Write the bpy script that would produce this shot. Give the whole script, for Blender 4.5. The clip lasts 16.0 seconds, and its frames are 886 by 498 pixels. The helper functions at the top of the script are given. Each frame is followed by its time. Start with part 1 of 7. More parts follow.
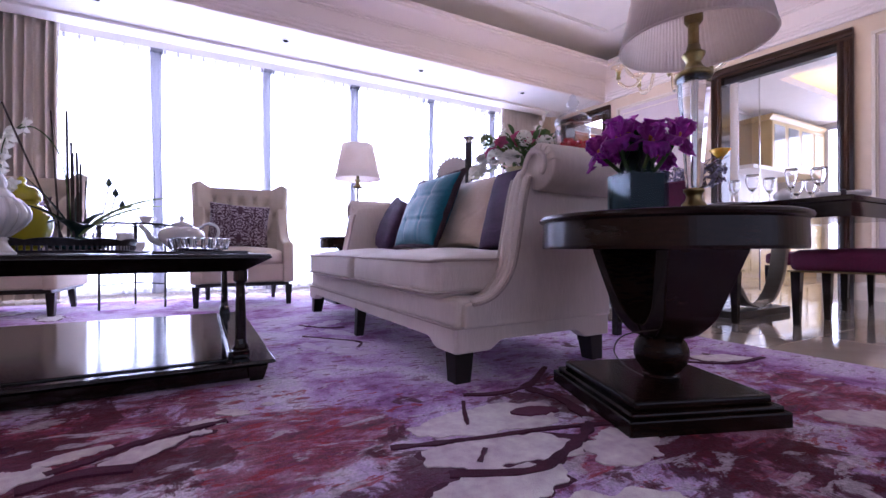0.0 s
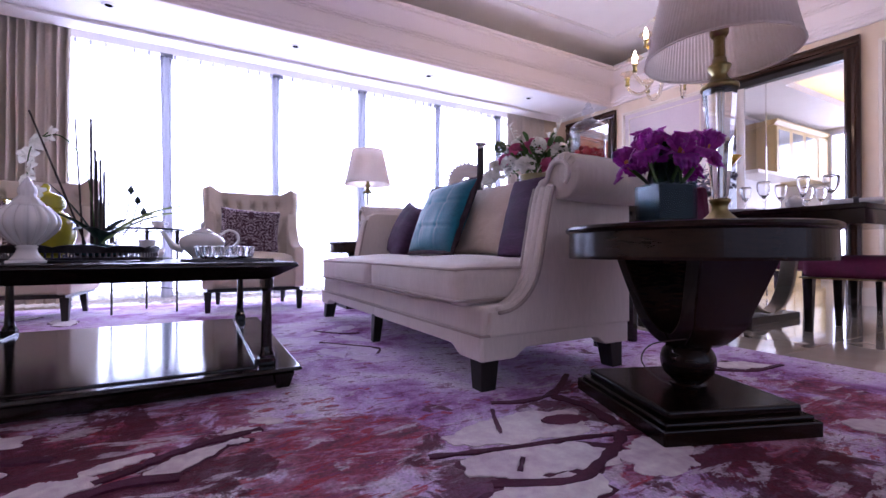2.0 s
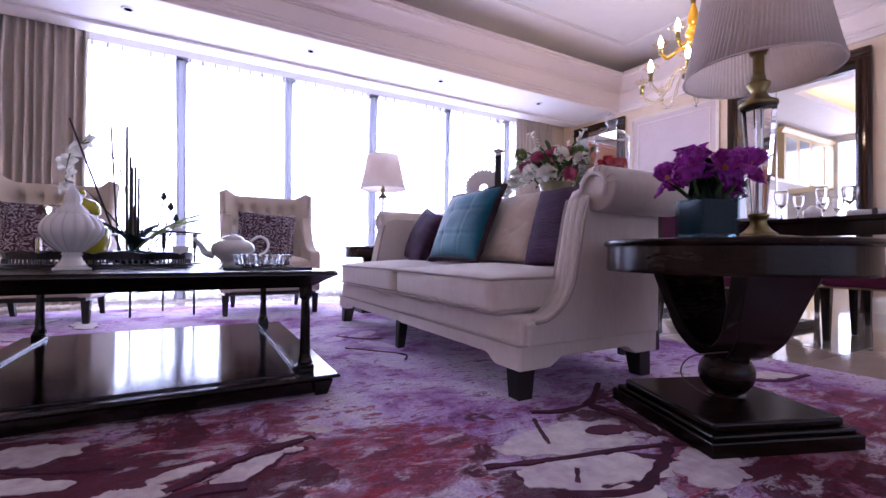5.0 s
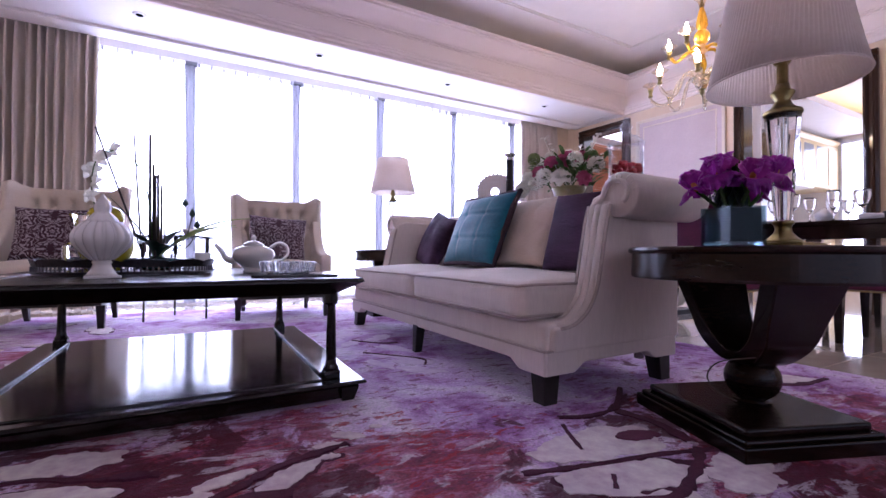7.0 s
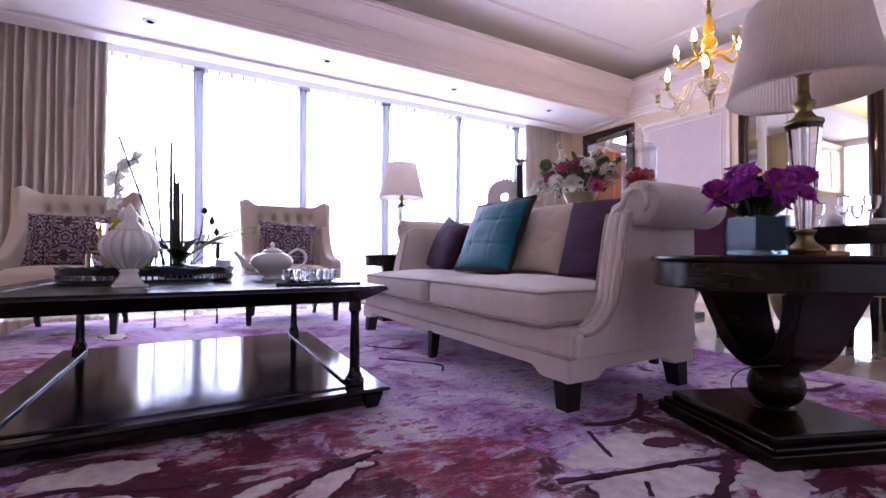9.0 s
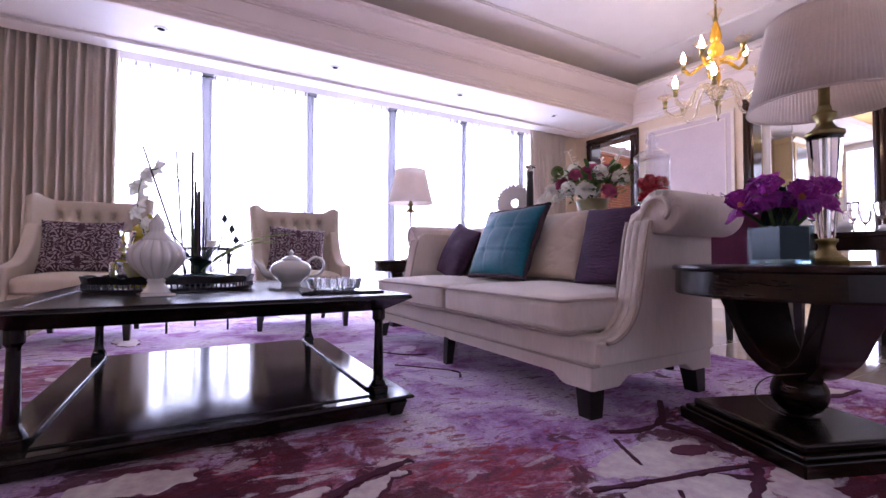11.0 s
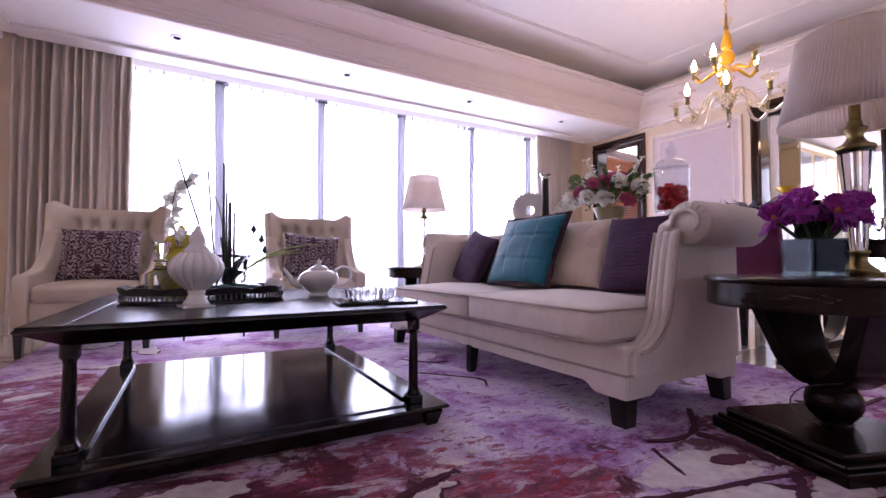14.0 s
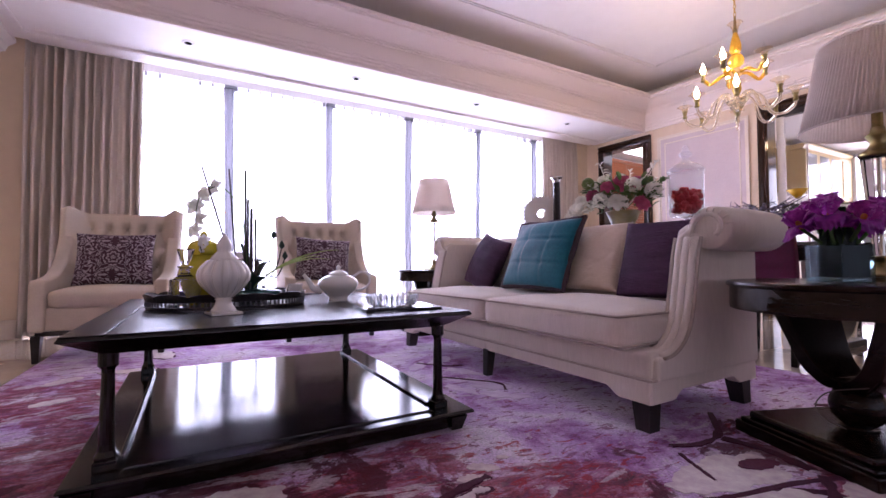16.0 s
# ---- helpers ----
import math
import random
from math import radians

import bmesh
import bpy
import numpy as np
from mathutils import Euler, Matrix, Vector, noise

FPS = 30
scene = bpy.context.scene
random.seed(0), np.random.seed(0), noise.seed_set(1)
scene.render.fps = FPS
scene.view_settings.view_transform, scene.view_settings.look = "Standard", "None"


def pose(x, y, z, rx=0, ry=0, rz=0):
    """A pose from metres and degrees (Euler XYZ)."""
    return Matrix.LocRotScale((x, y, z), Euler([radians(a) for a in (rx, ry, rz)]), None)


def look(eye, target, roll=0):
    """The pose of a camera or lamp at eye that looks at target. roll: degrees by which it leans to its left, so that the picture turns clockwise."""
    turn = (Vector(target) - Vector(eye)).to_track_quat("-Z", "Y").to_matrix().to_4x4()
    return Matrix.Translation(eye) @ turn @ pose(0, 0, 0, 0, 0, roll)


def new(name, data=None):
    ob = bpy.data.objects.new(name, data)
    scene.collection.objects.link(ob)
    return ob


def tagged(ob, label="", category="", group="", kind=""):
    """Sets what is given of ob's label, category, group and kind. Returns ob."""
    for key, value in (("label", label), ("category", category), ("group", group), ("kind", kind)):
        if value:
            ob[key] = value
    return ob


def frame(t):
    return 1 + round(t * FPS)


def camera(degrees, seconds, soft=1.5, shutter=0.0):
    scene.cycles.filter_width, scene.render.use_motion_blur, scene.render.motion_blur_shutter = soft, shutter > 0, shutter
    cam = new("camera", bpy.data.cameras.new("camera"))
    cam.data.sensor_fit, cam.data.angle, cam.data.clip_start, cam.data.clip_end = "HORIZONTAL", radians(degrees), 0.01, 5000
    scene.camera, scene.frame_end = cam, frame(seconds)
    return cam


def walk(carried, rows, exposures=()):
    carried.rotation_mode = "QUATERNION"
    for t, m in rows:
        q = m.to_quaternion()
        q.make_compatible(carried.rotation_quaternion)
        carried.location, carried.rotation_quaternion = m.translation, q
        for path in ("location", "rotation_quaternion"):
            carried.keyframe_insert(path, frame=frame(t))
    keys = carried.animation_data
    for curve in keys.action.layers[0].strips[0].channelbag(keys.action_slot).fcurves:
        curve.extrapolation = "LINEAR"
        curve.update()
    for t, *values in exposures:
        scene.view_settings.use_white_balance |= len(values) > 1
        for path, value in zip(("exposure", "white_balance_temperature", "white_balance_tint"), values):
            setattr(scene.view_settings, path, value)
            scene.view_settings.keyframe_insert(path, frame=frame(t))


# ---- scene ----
cam = camera(90.9, 16.0)
PATH = [
    (0, (0.777, 0.331, 0.474), (1.751, 2.078, 0.476), -0.1),
    (0.5, (0.756, 0.338, 0.478), (1.73, 2.085, 0.485), -0.2),
    (1, (0.735, 0.346, 0.484), (1.71, 2.092, 0.493), -0.1),
    (1.5, (0.713, 0.353, 0.489), (1.687, 2.1, 0.501), -0.1),
    (2, (0.691, 0.362, 0.494), (1.666, 2.108, 0.509), -0.0),
    (2.5, (0.668, 0.369, 0.499), (1.643, 2.115, 0.516), 0.1),
    (3, (0.646, 0.377, 0.504), (1.622, 2.123, 0.524), 0.2),
    (3.5, (0.622, 0.386, 0.51), (1.6, 2.131, 0.531), 0.4),
    (4, (0.601, 0.393, 0.515), (1.579, 2.137, 0.537), 0.5),
    (6.5, (0.492, 0.433, 0.538), (1.471, 2.177, 0.564), 0.4),
    (7, (0.471, 0.439, 0.544), (1.449, 2.183, 0.571), 0.3),
    (7.5, (0.451, 0.447, 0.549), (1.429, 2.191, 0.578), 0.3),
    (8, (0.429, 0.453, 0.554), (1.408, 2.197, 0.586), 0.2),
    (8.5, (0.408, 0.461, 0.559), (1.388, 2.204, 0.593), 0.2),
    (9, (0.387, 0.468, 0.564), (1.368, 2.21, 0.602), 0.2),
    (11.5, (0.279, 0.505, 0.59), (1.264, 2.245, 0.645), 0.1),
    (12, (0.257, 0.513, 0.595), (1.243, 2.252, 0.653), 0.1),
    (12.5, (0.235, 0.52, 0.6), (1.222, 2.258, 0.661), 0.1),
    (13, (0.215, 0.525, 0.606), (1.201, 2.264, 0.668), 0.1),
    (13.5, (0.192, 0.534, 0.61), (1.18, 2.272, 0.675), 0.0),
    (14, (0.172, 0.541, 0.615), (1.16, 2.279, 0.681), -0.0),
    (14.5, (0.149, 0.549, 0.621), (1.138, 2.287, 0.687), -0.1),
    (15, (0.128, 0.556, 0.626), (1.116, 2.294, 0.694), -0.1),
    (15.5, (0.109, 0.564, 0.631), (1.096, 2.303, 0.699), -0.2),
    (16, (0.088, 0.572, 0.635), (1.073, 2.311, 0.705), -0.2),
]
walk(cam, [(t, look(eye, target, roll)) for t, eye, target, roll in PATH],
     exposures=[(0.0, 0.31, 5300, 33), (8.0, 0.30, 5440, 33), (16.0, 0.30, 5900, 34)])

# ---- daylight ----
world = bpy.data.worlds.new("world")
scene.world = world
world.use_nodes = True
wn = world.node_tree.nodes
sky = wn.new("ShaderNodeTexSky")
sky.sky_type, sky.sun_disc, sky.sun_elevation, sky.sun_rotation = "NISHITA", False, radians(40), radians(10)
world.node_tree.links.new(sky.outputs[0], wn["Background"].inputs[0])
wn["Background"].inputs[1].default_value = 0.08
sun = new("sun", bpy.data.lights.new("sun", "SUN"))
sun.data.energy, sun.data.angle, sun.data.color = 1.0, radians(12), (1.0, 0.96, 0.92)
sun.matrix_world = look((2, 14, 10), (2, 4, 0))
WINDOW_GLOW = 7.0
CHANDELIER_GLOW = 150.0

# ---- materials ----
def mat(name, base, rough=0.5, metal=0.0, second=None, scale=30.0, stretch=(1, 1, 1), detail=4.0, bump=0.0,
        bump_scale=None, coat=0.0, sheen=0.0, transmission=0.0, ior=1.45, glow_through=0.0):
    """A surface with two scales of variation between two colours, and fine relief."""
    m = bpy.data.materials.new(name)
    m.use_nodes = True
    n, l = m.node_tree.nodes, m.node_tree.links
    b = n["Principled BSDF"]
    b.inputs["Roughness"].default_value = rough
    b.inputs["Metallic"].default_value = metal
    b.inputs["Coat Weight"].default_value = coat
    b.inputs["Coat Roughness"].default_value = 0.08
    b.inputs["Sheen Weight"].default_value = sheen
    b.inputs["Transmission Weight"].default_value = transmission
    b.inputs["IOR"].default_value = ior
    second = second or tuple(c * 0.8 for c in base)
    tc = n.new("ShaderNodeTexCoord")
    mp = n.new("ShaderNodeMapping")
    mp.inputs["Scale"].default_value = stretch
    l.new(tc.outputs["Object"], mp.inputs["Vector"])
    fine, coarse = n.new("ShaderNodeTexNoise"), n.new("ShaderNodeTexNoise")
    fine.inputs["Scale"].default_value, fine.inputs["Detail"].default_value = scale, detail
    coarse.inputs["Scale"].default_value, coarse.inputs["Detail"].default_value = scale / 12, 3
    for t in (fine, coarse):
        l.new(mp.outputs[0], t.inputs["Vector"])
    add = n.new("ShaderNodeMath")
    add.operation = "ADD"
    l.new(fine.outputs["Fac"], add.inputs[0])
    l.new(coarse.outputs["Fac"], add.inputs[1])
    ramp = n.new("ShaderNodeMapRange")
    ramp.inputs["From Min"].default_value, ramp.inputs["From Max"].default_value = 0.7, 1.3
    l.new(add.outputs[0], ramp.inputs["Value"])
    mix = n.new("ShaderNodeMix")
    mix.data_type = "RGBA"
    mix.inputs["A"].default_value, mix.inputs["B"].default_value = (*base, 1), (*second, 1)
    l.new(ramp.outputs[0], mix.inputs["Factor"])
    l.new(mix.outputs["Result"], b.inputs["Base Color"])
    if bump:
        bt = n.new("ShaderNodeTexNoise")
        bt.inputs["Scale"].default_value, bt.inputs["Detail"].default_value = bump_scale or scale * 3, 3
        l.new(mp.outputs[0], bt.inputs["Vector"])
        bp = n.new("ShaderNodeBump")
        bp.inputs["Strength"].default_value, bp.inputs["Distance"].default_value = bump, 0.004
        l.new(bt.outputs["Fac"], bp.inputs["Height"])
        l.new(bp.outputs[0], b.inputs["Normal"])
    if glow_through:
        tr, x = n.new("ShaderNodeBsdfTranslucent"), n.new("ShaderNodeMixShader")
        x.inputs[0].default_value = glow_through
        l.new(mix.outputs["Result"], tr.inputs[0])
        l.new(b.outputs[0], x.inputs[1])
        l.new(tr.outputs[0], x.inputs[2])
        l.new(x.outputs[0], n["Material Output"].inputs[0])
    return m


def glowing(name, color, strength):
    m = bpy.data.materials.new(name)
    m.use_nodes = True
    n = m.node_tree.nodes
    e = n.new("ShaderNodeEmission")
    e.inputs[0].default_value, e.inputs[1].default_value = (*color, 1), strength
    m.node_tree.links.new(e.outputs[0], n["Material Output"].inputs[0])
    return m


def overcast(name, color, strength):
    """Bright cloud above, dimmer haze and ground below the horizon."""
    m = glowing(name, color, strength)
    n, l = m.node_tree.nodes, m.node_tree.links
    g, sep, k = n.new("ShaderNodeNewGeometry"), n.new("ShaderNodeSeparateXYZ"), n.new("ShaderNodeMapRange")
    l.new(g.outputs["Position"], sep.inputs[0])
    l.new(sep.outputs["Z"], k.inputs["Value"])
    k.inputs["From Min"].default_value, k.inputs["From Max"].default_value = -0.6, 1.8
    k.inputs["To Min"].default_value, k.inputs["To Max"].default_value = 0.46 * strength, strength * 1.06
    l.new(k.outputs[0], n["Emission"].inputs[1])
    return m


def clear(name, tint=(1, 1, 1), gloss=0.12, rough=0.02, shine=0.8):
    """Thin glass: seen through, with a shine that grows towards grazing angles."""
    m = bpy.data.materials.new(name)
    m.use_nodes = True
    n, l = m.node_tree.nodes, m.node_tree.links
    t, g, x, f = n.new("ShaderNodeBsdfTransparent"), n.new("ShaderNodeBsdfGlossy"), n.new("ShaderNodeMixShader"), n.new("ShaderNodeLayerWeight")
    t.inputs[0].default_value, g.inputs["Roughness"].default_value = (*tint, 1), rough
    f.inputs["Blend"].default_value = 0.5
    steep, weak = n.new("ShaderNodeMath"), n.new("ShaderNodeMath")
    steep.operation, weak.operation = "POWER", "MULTIPLY_ADD"
    steep.inputs[1].default_value = 3.6
    weak.inputs[1].default_value, weak.inputs[2].default_value = shine, gloss * 0.25
    l.new(f.outputs["Facing"], steep.inputs[0])
    l.new(steep.outputs[0], weak.inputs[0])
    l.new(weak.outputs[0], x.inputs[0])
    l.new(t.outputs[0], x.inputs[1])
    l.new(g.outputs[0], x.inputs[2])
    l.new(x.outputs[0], n["Material Output"].inputs[0])
    return m


def cloth_sheer(name, color, see_through):
    m = bpy.data.materials.new(name)
    m.use_nodes = True
    n, l = m.node_tree.nodes, m.node_tree.links
    t, d, x = n.new("ShaderNodeBsdfTransparent"), n.new("ShaderNodeBsdfTranslucent"), n.new("ShaderNodeMixShader")
    d.inputs[0].default_value = (*color, 1)
    x.inputs[0].default_value = 1 - see_through
    l.new(t.outputs[0], x.inputs[1])
    l.new(d.outputs[0], x.inputs[2])
    l.new(x.outputs[0], n["Material Output"].inputs[0])
    return m


PAINT = mat("white_paint", (0.80, 0.77, 0.74), 0.5, second=(0.76, 0.73, 0.70), scale=8, bump=0.05)
CORNICEPAINT = mat("warm_white_plaster", (0.80, 0.705, 0.665), 0.55, second=(0.785, 0.69, 0.65), scale=5)
CEIL = mat("ceiling_paint", (0.82, 0.78, 0.76), 0.6, second=(0.78, 0.74, 0.72), scale=6, bump=0.04)
CREAM = mat("cream_wall", (0.72, 0.58, 0.42), 0.55, second=(0.67, 0.53, 0.38), scale=10, bump=0.08)
MOLDING = mat("cream_molding", (0.72, 0.63, 0.52), 0.45, second=(0.68, 0.59, 0.48), scale=14)
PANEL = mat("mauve_wallcovering", (0.60, 0.50, 0.50), 0.7, second=(0.55, 0.45, 0.46), scale=60, bump=0.15)
MARBLE = mat("polished_marble", (0.66, 0.57, 0.45), 0.05, second=(0.54, 0.44, 0.33), scale=7, detail=8, coat=0.7)
DARKWOOD = mat("espresso_wood", (0.006, 0.0035, 0.0025), 0.10, second=(0.013, 0.007, 0.0045), scale=26, stretch=(1, 9, 1), bump=0.02, ior=1.5)
DARKTOP = mat("worn_espresso_top", (0.008, 0.005, 0.004), 0.24, second=(0.018, 0.010, 0.007), scale=40, stretch=(1, 7, 1), bump=0.10, bump_scale=150, ior=1.5)
WALNUT = mat("dark_walnut", (0.009, 0.0045, 0.003), 0.23, second=(0.018, 0.008, 0.0045), scale=24, stretch=(1, 1, 5), bump=0.012, ior=1.33)
LACQUER = mat("dark_brown_lacquer", (0.035, 0.018, 0.012), 0.10, second=(0.045, 0.022, 0.013), scale=20, stretch=(6, 6, 1), ior=1.4)
BLACKLEG = mat("black_lacquered_leg", (0.010, 0.008, 0.008), 0.3, second=(0.02, 0.015, 0.013), scale=40)
SOFA = mat("taupe_velvet", (0.74, 0.655, 0.585), 0.8, second=(0.65, 0.57, 0.505), scale=110, stretch=(1, 1, 0.16), bump=0.6, sheen=0.3)
PIPING = mat("taupe_cord", (0.50, 0.42, 0.36), 0.8, second=(0.38, 0.31, 0.27), scale=160, bump=0.4)
CHAIRCLOTH = mat("ivory_linen", (0.66, 0.565, 0.45), 0.8, second=(0.59, 0.50, 0.39), scale=120, bump=0.2, sheen=0.1)
TEAL = mat("teal_silk", (0.006, 0.125, 0.18), 0.45, second=(0.004, 0.085, 0.13), scale=70, bump=0.2, sheen=0.08, ior=1.28)
CREAMSILK = mat("champagne_silk", (0.72, 0.60, 0.50), 0.5, second=(0.64, 0.52, 0.42), scale=50, stretch=(1, 1, 3), bump=0.3, sheen=0.3)
PLUM = mat("plum_pleated_silk", (0.085, 0.040, 0.082), 0.6, second=(0.042, 0.019, 0.042), scale=45, stretch=(1, 1, 6), bump=0.8, bump_scale=40, ior=1.18)
FRINGE = mat("maroon_fringe", (0.06, 0.03, 0.045), 0.9, second=(0.03, 0.015, 0.02), scale=200, bump=0.6)
MAGENTA = mat("magenta_velvet", (0.11, 0.004, 0.038), 0.75, second=(0.07, 0.003, 0.025), scale=80, bump=0.1)
CURTAIN = mat("beige_drapery", (0.68, 0.60, 0.52), 0.65, second=(0.60, 0.52, 0.44), scale=120, stretch=(1, 1, 0.2), bump=0.15, glow_through=0.14)
METALW = mat("window_aluminium", (0.75, 0.75, 0.8), 0.4, metal=0.2)
BRASS = mat("antique_brass", (0.36, 0.29, 0.12), 0.30, metal=1.0, second=(0.22, 0.18, 0.075), scale=60)
GOLD = mat("amber_gold_glass", (0.86, 0.58, 0.05), 0.10, metal=0.25, second=(0.74, 0.44, 0.02), scale=40, coat=0.6, transmission=0.4, ior=1.3, glow_through=0.3)
AMBER = mat("amber_blown_glass", (0.88, 0.70, 0.38), 0.12, second=(0.80, 0.56, 0.22), scale=25, transmission=0.35, ior=1.3, glow_through=0.35)
PALEAMBER = mat("pale_blown_glass", (0.99, 0.93, 0.80), 0.03, second=(0.97, 0.88, 0.66), scale=25, transmission=0.9, ior=1.3)
CHROME = mat("polished_nickel", (0.7, 0.68, 0.66), 0.12, metal=1.0)
PEWTER = mat("dark_pewter", (0.09, 0.08, 0.085), 0.35, metal=0.9, second=(0.05, 0.045, 0.05), scale=90, bump=0.2)
PORCELAIN = mat("white_porcelain", (0.78, 0.75, 0.73), 0.12, second=(0.75, 0.72, 0.70), scale=12, coat=0.5)
YELLOWGLAZE = mat("yellow_glaze", (0.55, 0.47, 0.03), 0.12, second=(0.48, 0.40, 0.02), scale=14, coat=0.5)
SHADE = mat("pleated_shade", (0.90, 0.84, 0.79), 0.8, second=(0.84, 0.77, 0.71), scale=90, glow_through=0.68)
CRYSTAL = mat("crystal", (1, 1, 1), 0.0, transmission=1.0, ior=1.5, second=(0.98, 0.98, 1.0))
GLASS = clear("thin_glass", (0.97, 0.975, 0.985), 0.22, shine=0.75)
GLASS2 = clear("cut_crystal", (0.93, 0.94, 0.97), 0.5, 0.05, 1.0)
PANE = clear("window_pane", (0.98, 0.99, 1.0), 0.06)
BLUEGLASS = clear("smoky_blue_glass", (0.62, 0.71, 0.74), 0.05, shine=0.16)
SHEER = cloth_sheer("white_sheer", (0.95, 0.95, 1.0), 0.72)
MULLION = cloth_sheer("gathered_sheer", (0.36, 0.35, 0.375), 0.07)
CABINET = mat("cream_lacquer", (0.64, 0.49, 0.24), 0.3, second=(0.58, 0.44, 0.21), scale=9)
COUNTER = mat("pale_stone", (0.72, 0.70, 0.66), 0.2, second=(0.62, 0.6, 0.57), scale=30)
BLINDWOOD = mat("cedar_slat", (0.36, 0.13, 0.055), 0.4, second=(0.28, 0.095, 0.04), scale=30, stretch=(1, 8, 1))
LEAF = mat("leaf_green", (0.09, 0.17, 0.05), 0.45, second=(0.05, 0.10, 0.03), scale=50, glow_through=0.35)
DARKLEAF = mat("dark_leaf", (0.02, 0.05, 0.035), 0.35, second=(0.015, 0.035, 0.025), scale=40)
PALELEAF = mat("yellow_green_leaf", (0.45, 0.54, 0.20), 0.45, second=(0.28, 0.40, 0.11), scale=30, glow_through=0.35)
IRIS = mat("purple_iris_petal", (0.26, 0.012, 0.28), 0.5, second=(0.54, 0.07, 0.47), scale=46, stretch=(1, 1, 0.5), bump=0.3, bump_scale=160, sheen=0.15, glow_through=0.35)
IRISDARK = mat("dark_iris_petal", (0.16, 0.008, 0.20), 0.5, second=(0.34, 0.02, 0.32), scale=46, bump=0.3, bump_scale=160, glow_through=0.3)
WHITEPETAL = mat("white_petal", (0.90, 0.88, 0.82), 0.6, second=(0.78, 0.76, 0.66), scale=40, glow_through=0.35)
PINKPETAL = mat("rose_pink_petal", (0.58, 0.13, 0.25), 0.6, second=(0.40, 0.05, 0.13), scale=40, glow_through=0.35)
GREENPETAL = mat("green_bloom", (0.20, 0.25, 0.09), 0.7, second=(0.12, 0.17, 0.05), scale=90, bump=0.5, glow_through=0.35)
LAVENDER = mat("dried_lavender", (0.20, 0.17, 0.24), 0.8, second=(0.12, 0.10, 0.15), scale=80)
BERRY = mat("red_berry", (0.56, 0.010, 0.02), 0.25, second=(0.40, 0.006, 0.012), scale=60)
TWIG = mat("dark_reed", (0.03, 0.022, 0.02), 0.6, second=(0.05, 0.035, 0.03), scale=90)
BULBGLOW = glowing("lit_bulb", (1.0, 0.76, 0.45), CHANDELIER_GLOW)
DAYLIGHT = overcast("overcast_daylight", (0.87, 0.905, 1.0), WINDOW_GLOW)
COVEGLOW = glowing("warm_cove_lamp", (1.0, 0.70, 0.27), 4.0)
KITCHENDAY = glowing("kitchen_daylight", (0.92, 0.94, 1.0), 5.0)
BAFFLE = mat("matt_black_baffle", (0.004, 0.004, 0.004), 0.95, second=(0.006, 0.006, 0.006), ior=1.05)


def damask():
    """Ivory arabesques woven on aubergine."""
    m = mat("damask_weave", (0.06, 0.02, 0.036), 0.7, second=(0.045, 0.015, 0.028), scale=120, bump=0.2)
    n, l = m.node_tree.nodes, m.node_tree.links
    b = n["Principled BSDF"]
    tc = n.new("ShaderNodeTexCoord")
    sep = n.new("ShaderNodeSeparateXYZ")
    l.new(tc.outputs["Object"], sep.inputs[0])

    def op(kind, *ins):
        o = n.new("ShaderNodeMath")
        o.operation = kind
        for i, v in enumerate(ins):
            if isinstance(v, (int, float)):
                o.inputs[i].default_value = v
            else:
                l.new(v, o.inputs[i])
        return o.outputs[0]
    # scrolls follow the level lines of a mirrored cloud, round a flower in the middle
    x, z = op("ABSOLUTE", sep.outputs[0]), sep.outputs[2]
    comb = n.new("ShaderNodeCombineXYZ")
    l.new(x, comb.inputs[0])
    l.new(op("PINGPONG", op("ADD", z, 1.0), 0.125), comb.inputs[2])
    cloud = n.new("ShaderNodeTexNoise")
    cloud.inputs["Scale"].default_value, cloud.inputs["Detail"].default_value, cloud.inputs["Distortion"].default_value = 19.0, 1.0, 1.1
    l.new(comb.outputs[0], cloud.inputs["Vector"])
    scroll = op("SINE", op("MULTIPLY", cloud.outputs["Fac"], 34.0))
    r = op("SQRT", op("ADD", op("MULTIPLY", x, x), op("MULTIPLY", z, z)))
    ang = op("ARCTAN2", z, x)
    flower = op("SINE", op("ADD", op("MULTIPLY", r, 230.0), op("MULTIPLY", op("SINE", op("MULTIPLY", ang, 8.0)), 1.3)))
    near = op("LESS_THAN", r, op("ADD", 0.062, op("MULTIPLY", op("SINE", op("MULTIPLY", ang, 8.0)), 0.007)))
    s = op("ADD", op("MULTIPLY", flower, near), op("MULTIPLY", scroll, op("SUBTRACT", 1.0, near)))
    mask = op("GREATER_THAN", s, 0.32)
    mix = n.new("ShaderNodeMix")
    mix.data_type = "RGBA"
    old = b.inputs["Base Color"].links[0].from_socket
    l.new(old, mix.inputs["A"])
    mix.inputs["B"].default_value = (0.36, 0.30, 0.32, 1)
    l.new(mask, mix.inputs["Factor"])
    l.new(mix.outputs["Result"], b.inputs["Base Color"])
    return m


